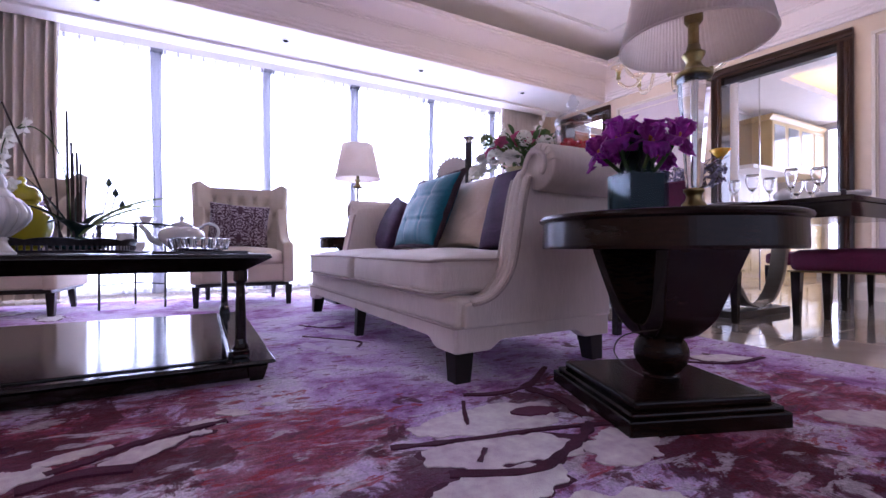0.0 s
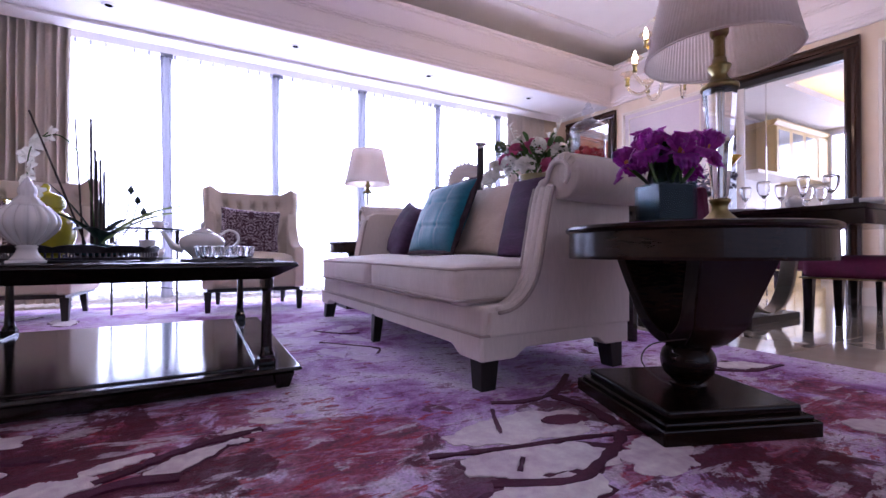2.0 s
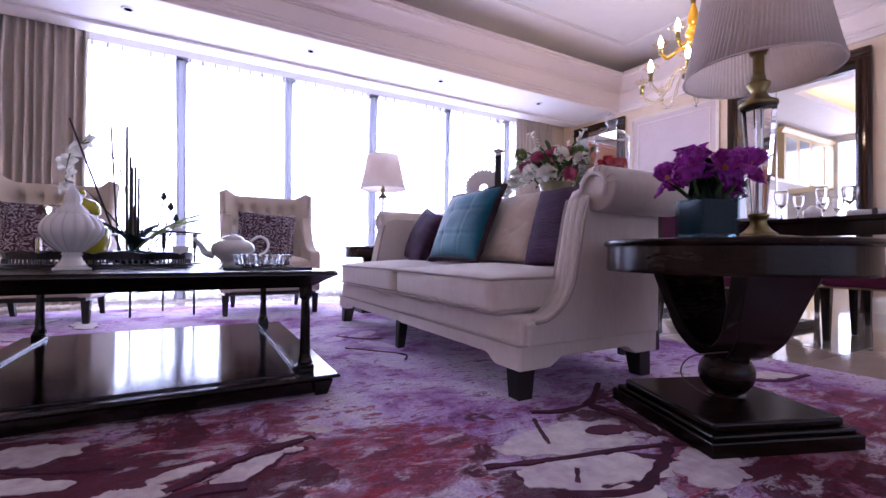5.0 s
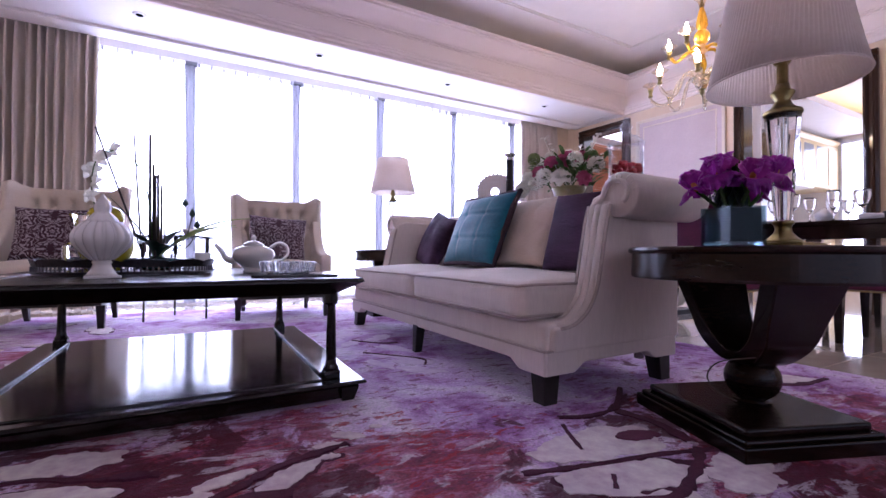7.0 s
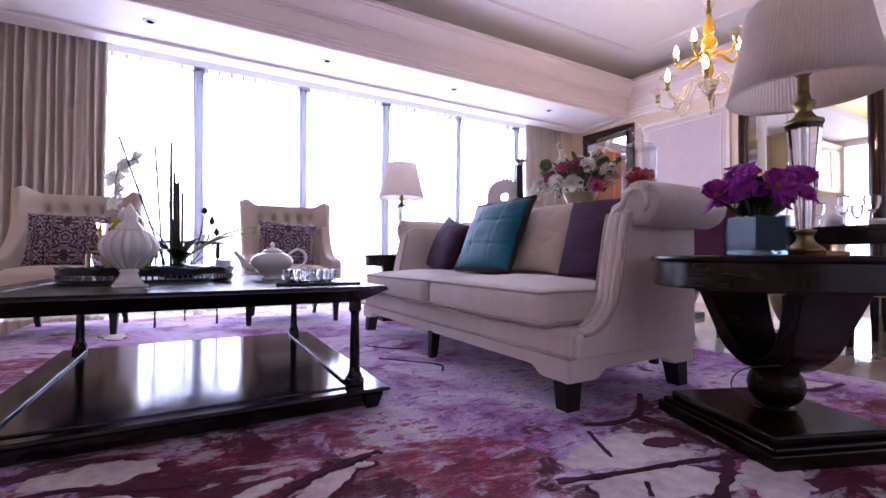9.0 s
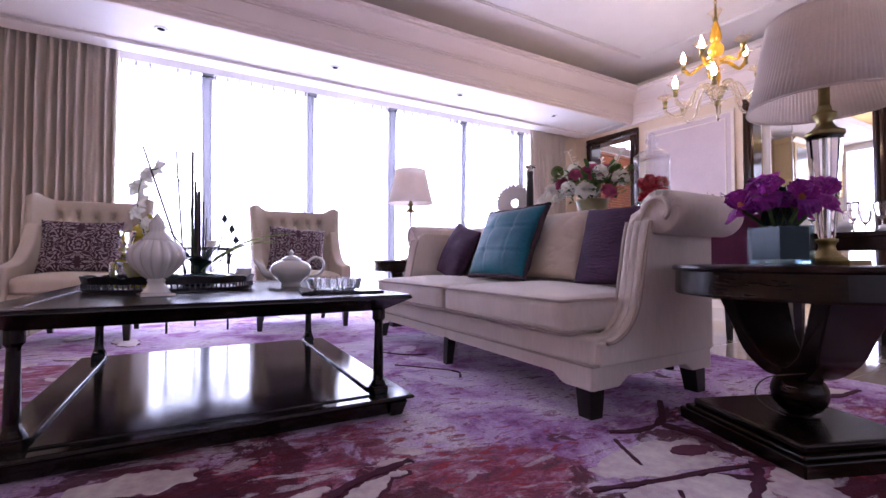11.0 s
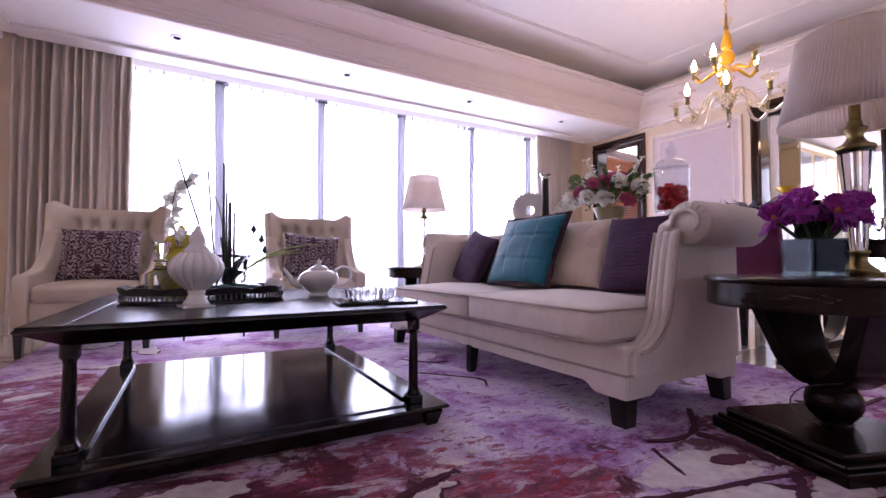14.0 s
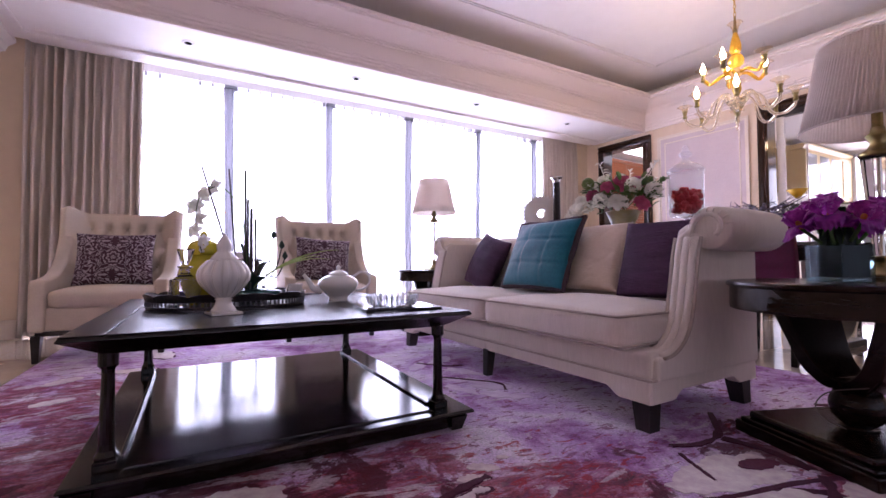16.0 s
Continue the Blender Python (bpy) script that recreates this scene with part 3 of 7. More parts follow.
def wall_panel(a, b, z0, z1, name):
    t = thing(name, "raised cream panel moulding with mauve wallcovering on the wall", "wall panel", kind="structure")
    t.matrix_world = WALL
    part("infill", box(-0.006, -0.001, -b + 0.03, -a - 0.03, z0 + 0.03, z1 - 0.03), PANEL, t)
    for w0, w1, h in ((0.0, 0.03, 0.022), (0.03, 0.045, 0.012), (0.10, 0.115, 0.012)):
        bm = bmesh.new()
        box(-h, -0.002, -b + w0, -a - w0, z1 - w1, z1 - w0, bm)
        box(-h, -0.002, -b + w0, -a - w0, z0 + w0, z0 + w1, bm)
        box(-h, -0.002, -b + w0, -b + w1, z0 + w1, z1 - w1, bm)
        box(-h, -0.002, -a - w1, -a - w0, z0 + w1, z1 - w1, bm)
        part("molding", bm, MOLDING, t, bevel=0.003)


wall_panel(1.09, 2.26, 0.3, 2.46, "wall_panel_1")
wall_panel(3.72, 4.9, 0.3, 2.44, "wall_panel_2")
for a, b in ((0.99, 2.36), (3.6, 9.9)):
    fixed("baseboard_east", prism([(0, 0), (-0.025, 0), (-0.025, 0.13), (-0.012, 0.16), (0, 0.165)], "y", -b, -a), MOLDING, "cream moulded baseboard", "baseboard", WALL)

# ---- windows, sheers and drapes ----
fixed("backdrop", box(-7, 13, 8.0, 8.02, -2.5, 6.5), DAYLIGHT, "bright overcast sky outside the windows", "sky")
for k in range(6):
    w = thing("window_%d" % (k + 1), "tall fixed window with pale aluminium frame", "window", kind="structure")
    x0, x1 = 0.385 - 1.075 + 1.075 * (k - 1) + 0.0, 0.385 + 1.075 * (k - 1)
    if k == 0:
        x0 = -1.2
    p = part("pane", box(x0 + 0.03, x1 - 0.03, 6.03, 6.036, 0.06, 2.64), PANE, w)
    p.visible_shadow = False
    part("window_frame", box(x1 - 0.03, x1 + 0.03, 5.99, 6.08, 0.0, 2.66), METALW, w, bevel=0.004)
    part("window_sill", box(x0 + 0.03, x1 - 0.03, 5.99, 6.08, 0.0, 0.06), METALW, w)


def wavy_sheet(x0, x1, y, z0, z1, folds, amp, seed, rows=14, per=10, flare=1.15):
    bm = bmesh.new()
    n = folds * per
    rnd = random.Random(seed)
    ph = [rnd.uniform(-1.1, 1.1) for _ in range(folds + 2)]
    am = [rnd.uniform(0.45, 1.45) for _ in range(folds + 2)]
    vs = []
    for j in range(rows + 1):
        z = z0 + (z1 - z0) * j / rows
        row = []
        for i in range(n + 1):
            f = i / per
            k = int(min(f, folds - 1e-6))
            t = f - k
            a = amp * (am[k] * (1 - t) + am[k + 1] * t)
            s = math.sin(2 * math.pi * f + ph[k] * (1 - t) + ph[k + 1] * t)
            open_ = 0.65 + 0.35 * min(1, (z1 - z) / 0.5)
            sway = 0.010 * math.sin(f * 1.7 + z * 1.9 + seed)
            row.append(bm.verts.new((x0 + (x1 - x0) * i / n + sway * (z1 - z) / (z1 - z0), y + a * s * open_ + 0.3 * sway, z)))
        vs.append(row)
    for a, b in zip(vs, vs[1:]):
        for i in range(n):
            bm.faces.new((a[i], a[i + 1], b[i + 1], b[i]))
    return bm


def drape(x0, x1, folds, seed, label):
    d = thing("curtain", label, "curtain")
    part("fabric", wavy_sheet(x0, x1, 5.72, 0.015, 2.74, folds, 0.078, seed, per=14), CURTAIN, d, smooth=True, solid=0.004)
    part("header", wavy_sheet(x0, x1, 5.72, 2.70, 2.76, folds, 0.045, seed, rows=2), CURTAIN, d, "pinch-pleated heading", smooth=True, solid=0.008)


drape(-1.29, -0.385, 13, 5, "floor-length beige pleated drape drawn aside at the window")
drape(4.82, 5.52, 12, 8, "floor-length beige pleated drape drawn to the corner")

EDGES = (-0.45, 0.385, 1.476, 2.52, 3.618, 4.66, 4.9)
for k in range(6):
    s = thing("sheer_curtain", "translucent white sheer panel hanging before the window", "curtain", group="sheer curtains")
    x0, x1 = EDGES[k], EDGES[k + 1]
    ob = part("fabric", wavy_sheet(x0 + 0.02, x1 - 0.02, 5.84, 0.02, 2.56, max(3, int((x1 - x0) * 9)), 0.022, 20 + k, rows=8, per=8), SHEER, s, smooth=True)
    n = max(1, int((x1 - x0) / 0.12))
    for i in range(n):
        if i % 2 and k % 2 == 0 and i % 3 == 0:
            continue
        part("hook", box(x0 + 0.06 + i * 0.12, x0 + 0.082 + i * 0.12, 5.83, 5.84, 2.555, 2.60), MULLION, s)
for k in range(1, 6):
    g = thing("gathered_sheer", "narrow bundle of gathered sheer fabric in front of a window post", "curtain", group="gathered sheers")
    w = 0.044 if k % 2 else 0.036
    x = EDGES[k]
    bm = bmesh.new()
    rows = []
    for j in range(13):
        z = 0.02 + (2.55 - 0.02) * j / 12
        ring = []
        for i in range(24):
            a = 2 * math.pi * i / 24
            kk = 1 + 0.16 * math.sin(a * 6 + k) + 0.05 * math.sin(z * 3 + a * 2 + k)
            ww = w * (1 - 0.10 * math.sin(math.pi * j / 12))
            ring.append(bm.verts.new((x + ww * kk * math.cos(a) + 0.012 * math.sin(z * 1.3 + k), 5.77 + ww * 0.7 * kk * math.sin(a), z)))
        rows.append(ring)
    for a, b in zip(rows, rows[1:]):
        for i in range(24):
            bm.faces.new((a[i], a[(i + 1) % 24], b[(i + 1) % 24], b[i]))
    bm.faces.new(rows[-1])
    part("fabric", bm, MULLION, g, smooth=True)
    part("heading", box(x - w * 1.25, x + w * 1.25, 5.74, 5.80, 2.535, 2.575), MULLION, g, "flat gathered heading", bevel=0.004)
track = thing("curtain_track", "white ceiling curtain track over the sheers", "curtain track")
part("rail", box(-1.2, 5.5, 5.825, 5.855, 2.80, 2.83), PAINT, track)

# ---- rug ----
rug = thing("rug", "purple and crimson hand-tufted floral rug under the seating", "rug")
part("field", box(-0.78, 3.07, -1.2, 5.2, 0.001, 0.014), CARPET, rug, bevel=0.005)

# ---- sofa ----
SX0, SX1, SY0, SY1 = 1.515, 2.268, 1.592, 3.674


def skirt_outline(a, b, drop=0.118, rise=0.152, foot=0.13, ends=(1, 1)):
    """Lower edge that dips down to the feet at the chosen ends."""
    pts = [(a, 0.205), (a, drop if ends[0] else rise)]
    if ends[0]:
        for t in range(7):
            k = t / 6
            pts.append((a + foot + 0.07 * k, drop + (rise - drop) * (k * k * (3 - 2 * k))))
    if ends[1]:
        for t in range(7):
            k = 1 - t / 6
            pts.append((b - foot - 0.07 * k, drop + (rise - drop) * (k * k * (3 - 2 * k))))
    return pts + [(b, drop if ends[1] else rise), (b, 0.205)]


sofa = thing("sofa", "taupe velvet two-seat sofa with rolled arms and black feet", "sofa")
part("base", box(SX0 + 0.008, SX1 - 0.01, SY0 + 0.008, SY1 - 0.008, 0.20, 0.305), SOFA, sofa, bevel=0.02, segments=4)
MIDY = 2.60
part("front_rail", prism([(p, z) for p, z in skirt_outline(SY0, MIDY, ends=(1, 0))], "x", SX0 - 0.004, SX0 + 0.05), SOFA, sofa, bevel=0.006)
part("front_rail", prism([(p, z) for p, z in skirt_outline(MIDY + 0.002, SY1, ends=(0, 1))], "x", SX0 - 0.004, SX0 + 0.05), SOFA, sofa, bevel=0.006)
for y0, y1 in ((SY0 - 0.004, SY0 + 0.05), (SY1 - 0.05, SY1 + 0.004)):
    part("side_rail", prism(skirt_outline(SX0 + 0.003, SX1), "y", y0, y1), SOFA, sofa, bevel=0.006)
part("back_panel", box(SX1 - 0.03, SX1, SY0, SY1, 0.12, 0.78), SOFA, sofa, bevel=0.01)
part("piping", tube([(SX0 - 0.006, SY0 - 0.004, 0.207), (SX0 - 0.006, SY1 + 0.004, 0.207)], 0.0055, 6), PIPING, sofa)
for y in (SY0 - 0.006, SY1 + 0.006):
    part("piping", tube([(SX0 - 0.004, y, 0.207), (SX1, y, 0.207)], 0.0055, 6), PIPING, sofa)
for x, y in ((SX0 + 0.05, SY0 + 0.055), (SX0 + 0.05, SY1 - 0.055), (SX1 - 0.055, SY0 + 0.055), (SX1 - 0.055, SY1 - 0.055), (SX0 + 0.05, MIDY)):
    big = abs(y - MIDY) > 0.1
    sx, sy = (-0.012 if x < 2 else 0.006), (-0.014 if y < 2 else 0.014 if big else 0.0)
    part("foot", taper(x if big else x - 0.03, y, 0.010, 0.16, 0.030 if big else 0.020, 0.040 if big else 0.026, dx=sx, dy=sy), BLACKLEG, sofa, "black tapered foot", bevel=0.003)


def seat_shape(x0, x1, y0, y1, z0, z1):
    """A crowned seat cushion with soft pulls in the cover near its front edge."""
    bm = soft_box(x0, x1, y0, y1, z0, z1, 0.034, 0.042, 40)
    for v in bm.verts:
        p = v.co
        front = math.exp(-((p.x - x0) / 0.10) ** 2)
        q = noise.noise(Vector((p.y * 17 + 2.1 * p.z, p.z * 6, y0 * 3)))
        ends = max(math.exp(-((p.y - y0) / 0.16) ** 2), math.exp(-((p.y - y1) / 0.16) ** 2), 0.35)
        p.x += front * 0.008 * q * ends
        p.z += 0.005 * noise.noise(Vector((p.x * 5, p.y * 4, 7.0)))
    return bm


def seat_cushion(y0, y1):
    c = part("seat_cushion", seat_shape(SX0 - 0.032, 2.10, y0, y1, 0.298, 0.448), SOFA, sofa, smooth=True)
    for z in (0.432, 0.318):
        r = 0.03
        ring = []
        x0, x1 = SX0 - 0.032, 2.09
        for cx, cy, a0 in ((x0 + r, y0 + r, 180), (x1 - r, y0 + r, 270), (x1 - r, y1 - r, 0), (x0 + r, y1 - r, 90)):
            for k in range(5):
                a = radians(a0 + 22.5 * k)
                ring.append((cx + (r + 0.004) * math.cos(a), cy + (r + 0.004) * math.sin(a), z + 0.004 * math.sin(cy * 9 + a)))
        part("piping", tube(ring, 0.0058, 6, closed=True), PIPING, c)


seat_cushion(1.672, 2.598)
seat_cushion(2.606, 3.565)
back = prism([(2.09, 0.33), (2.11, 0.60), (2.13, 0.76), (2.15, 0.815), (2.20, 0.838), (2.26, 0.825), (2.29, 0.775), (2.27, 0.72), (2.25, 0.70), (2.25, 0.33)], "y", 1.62, 3.63)
part("backrest", back, SOFA, sofa, bevel=0.015, segments=3)


def sofa_arm(yin, out):
    """yin: inner face; out: -1 rolls towards smaller y."""
    yo = yin + out * 0.115
    lo, hi = min(yin, yo), max(yin, yo)
    curve = smooth_line([(1.535, 0, 0.286), (1.625, 0, 0.298), (1.695, 0, 0.342), (1.745, 0, 0.42), (1.775, 0, 0.55), (1.802, 0, 0.68), (1.832, 0, 0.775)], 6)
    outline = [(p.x + 0.012, p.z) for p in curve] + [(1.90, 0.80), (SX1, 0.80), (SX1, 0.20), (1.54, 0.20)]
    arm = part("arm", prism(outline, "y", lo + 0.006, hi - 0.006), SOFA, sofa, bevel=0.012, segments=3)
    yc, zc, r = (yo + out * 0.024), 0.775, 0.087
    # rolled top, from the scroll at the front to the back
    bm = bmesh.new()
    rings = []
    for x, k in ((1.838, 0.93), (1.846, 0.99), (1.88, 1.0), (2.0, 1.03), (2.18, 1.03), (2.29, 1.0), (2.305, 0.93)):
        rings.append([bm.verts.new((x, yc + k * r * math.cos(a), zc + k * r * math.sin(a))) for a in [2 * math.pi * i / 28 for i in range(28)]])
    for a, b in zip(rings, rings[1:]):
        for i in range(28):
            bm.faces.new((a[i], a[(i + 1) % 28], b[(i + 1) % 28], b[i]))
    bm.faces.new(rings[0]), bm.faces.new(rings[-1][::-1])
    part("arm_roll", bm, SOFA, sofa, smooth=True)
    # puckers where the cover is drawn in round the scroll
    for i in range(11):
        a = radians(168 - 21 * i) if out < 0 else radians(12 + 21 * i)
        c, q = math.cos(a), math.sin(a)
        part("pucker", tube([(1.836, yc + 0.062 * c, zc + 0.062 * q), (1.836, yc + 0.076 * c, zc + 0.076 * q), (1.845, yc + 0.084 * c, zc + 0.084 * q), (1.866, yc + 0.0855 * c, zc + 0.0855 * q)], [0.002, 0.0042, 0.0042, 0.001], 6), SOFA, sofa, smooth=True)
    # welted facing that sweeps up the front into the scroll
    for off, rad in ((0.005, 0.007), (0.030, 0.0185), (0.059, 0.020), (0.088, 0.0185), (0.112, 0.007)):
        y = yin + out * off
        sink = 0.008 if rad < 0.01 else 0.0150
        pts = [(p.x + sink, y, p.z - 0.4 * sink) for p in curve[2:]]
        cut = int(len(pts) * 0.97)
        pts = pts[:cut]
        rr = 0.072 - abs(0.058 - off) * 0.3 - (0.020 if off > 0.05 else 0)
        swirl = []
        for i in range(15):
            ang = math.pi * (0.0 + 1.25 * i / 14)
            k = rr * (1 - 0.35 * i / 14)
            swirl.append((1.832 - 0.004 * i / 14, yc - out * k * math.cos(ang), zc + k * math.sin(ang)))
        if off == 0.030:
            part("welt", tube(pts + swirl, [rad] * len(pts) + [rad * 0.5] * len(swirl), 8), SOFA, arm, "ruched welt", smooth=True)
        else:
            part("welt", tube(pts, rad, 8), PIPING if rad < 0.01 else SOFA, arm, smooth=True)


sofa_arm(1.685, -1)
sofa_arm(3.565, 1)
# the sofa stands a little askew
sofa.matrix_world = Matrix.Translation((1.52, 2.6, 0)) @ Matrix.Rotation(radians(0.75), 4, "Z") @ Matrix.Translation((-1.52, -2.6, 0))

# ---- throw pillows ----
def pillow(label, w, h, th, at, turn, lean, material, edge=None, seed=0, tufts=(), roll=0.0, pleats=0, crease=0.0):
    e = new("throw_pillow")
    tagged(e, label, "pillow", group="throw pillows")
    part("cover", pillow_mesh(w, h, th, seed=seed, tufts=tufts, n=64 if pleats else 44 if tufts or crease else 24, pleats=pleats, crease=crease), material, e, smooth=True)
    if edge:
        pts = []
        n = 14
        for a, b in (((-1, -1), (1, -1)), ((1, -1), (1, 1)), ((1, 1), (-1, 1)), ((-1, 1), (-1, -1))):
            for k in range(n):
                t = k / n
                u, v = a[0] + (b[0] - a[0]) * t, a[1] + (b[1] - a[1]) * t
                tk = 0.06
                pts.append((u * w / 2 * (1 - tk * (1 - v * v)), random.uniform(-0.003, 0.003), v * h / 2 * (1 - tk * (1 - u * u))))
        part("fringe", tube(pts, [random.uniform(0.011, 0.018) for _ in pts], 7, closed=True), edge, e, "looped maroon fringe")
    e.matrix_world = Matrix.Translation(at) @ Matrix.Rotation(radians(turn), 4, "Z") @ Matrix.Rotation(radians(lean), 4, "X") @ Matrix.Rotation(radians(roll), 4, "Y")
    return e


# local -y is the front; turned so that the front looks towards the coffee table
pillow("square teal silk pillow with stitched folds and a maroon fringe", 0.565, 0.455, 0.15, (1.945, 2.625, 0.695), -91, -23, TEAL, FRINGE, 1,
       [(-0.34, -0.34), (0.34, -0.34), (-0.34, 0.34), (0.34, 0.34)], roll=0)
pillow("champagne silk pillow leaning on the sofa back", 0.46, 0.41, 0.15, (2.075, 2.345, 0.672), -88, -21, CREAMSILK, None, 2, crease=0.006)
pillow("champagne silk pillow half hidden behind a teal one", 0.44, 0.42, 0.15, (2.06, 2.83, 0.665), -92, -16, CREAMSILK, None, 5, crease=0.006)
pillow("plum pleated silk pillow beside the sofa arm", 0.45, 0.40, 0.14, (2.02, 1.855, 0.655), -86, -17, PLUM, None, 3, pleats=17)
pillow("plum pleated silk pillow slumped beside the far sofa arm", 0.44, 0.42, 0.15, (2.0, 3.28, 0.645), -96, -22, PLUM, None, 4, roll=14, pleats=17)

# ---- coffee table ----
ct = thing("coffee_table", "large dark espresso wood coffee table with a lower shelf", "coffee table")
CX0, CX1, CY0, CY1, CZ = -0.21, 1.0, 1.955, 3.35, 0.456


def tray_top(x0, x1, y0, y1, z, under, inset, thick):
    """A slab whose lower faces slope in to the apron."""
    bm = bmesh.new()
    layers = [(inset, z - thick), (0.012, z - 0.016), (0.0, z - 0.010), (0.006, z)]
    rings = [[bm.verts.new(p) for p in ((x0 + i, y0 + i, h), (x1 - i, y0 + i, h), (x1 - i, y1 - i, h), (x0 + i, y1 - i, h))] for i, h in layers]
    for a, b in zip(rings, rings[1:]):
        for k in range(4):
            bm.faces.new((a[k], a[(k + 1) % 4], b[(k + 1) % 4], b[k]))
    bm.faces.new(rings[0][::-1]), bm.faces.new(rings[-1])
    return bm


part("tabletop", tray_top(CX0, CX1, CY0, CY1, CZ, 0, 0.085, 0.058), DARKTOP, ct, bevel=0.003)
for k, (a, b, c, d) in enumerate(((CX0 + .1, CX1 - .1, CY0 + .006, CY0 + .095), (CX0 + .1, CX1 - .1, CY1 - .095, CY1 - .006), (CX0 + .006, CX0 + .098, CY0 + .008, CY1 - .008), (CX1 - .098, CX1 - .006, CY0 + .008, CY1 - .008))):
    part("border_board", box(a, b, c, d, CZ, CZ + 0.0035), DARKTOP, ct, bevel=0.0015)
for x in (CX0 + 0.095, CX1 - 0.095):
    for y in (CY0 + 0.105, CY1 - 0.105):
        leg = lathe([(0.026, 0.085), (0.028, 0.10), (0.028, 0.125), (0.021, 0.138), (0.019, 0.155), (0.0175, 0.25), (0.015, 0.345), (0.016, 0.355), (0.024, 0.365), (0.024, 0.40)], 16, (x, y, 0))
        part("leg", leg, DARKWOOD, ct, smooth=False)
        part("leg_block", box(x - 0.028, x + 0.028, y - 0.028, y + 0.028, 0.088, 0.118), DARKWOOD, ct, bevel=0.004)
        sx, sy = (-1 if x < 0.4 else 1), (-1 if y < 2.6 else 1)
        part("foot", taper(x + sx * 0.05, y + sy * 0.05, 0.014, 0.068, 0.022, 0.034, dx=-sx * 0.004, dy=-sy * 0.004), DARKWOOD, ct, bevel=0.003)
part("shelf", tray_top(CX0 + 0.005, CX1 - 0.005 + 0.02, CY0 + 0.01, CY1 - 0.01, 0.088, 0, 0.05, 0.028), DARKWOOD, ct, bevel=0.003)
# one solid block builds in a skirting and the shade under the shelf
part("skirt_shade_block", box(CX0 + 0.06, CX1 - 0.04, CY0 + 0.05, CY1 - 0.05, 0.022, 0.0605), DARKWOOD, ct)
part("shelf_board", box(CX0 + 0.134, CX1 - 0.134, CY0 + 0.07, CY1 - 0.07, 0.084, 0.094), DARKWOOD, ct, "glossy inset shelf panel", bevel=0.004)
for a, b, c, d in ((CX0 + .118, CX0 + .132, CY0 + .13, CY1 - .13), (CX1 - .132, CX1 - .118, CY0 + .13, CY1 - .13)):
    part("shelf_lip", box(a, b, c, d, 0.085, 0.104), DARKWOOD, ct, bevel=0.003)


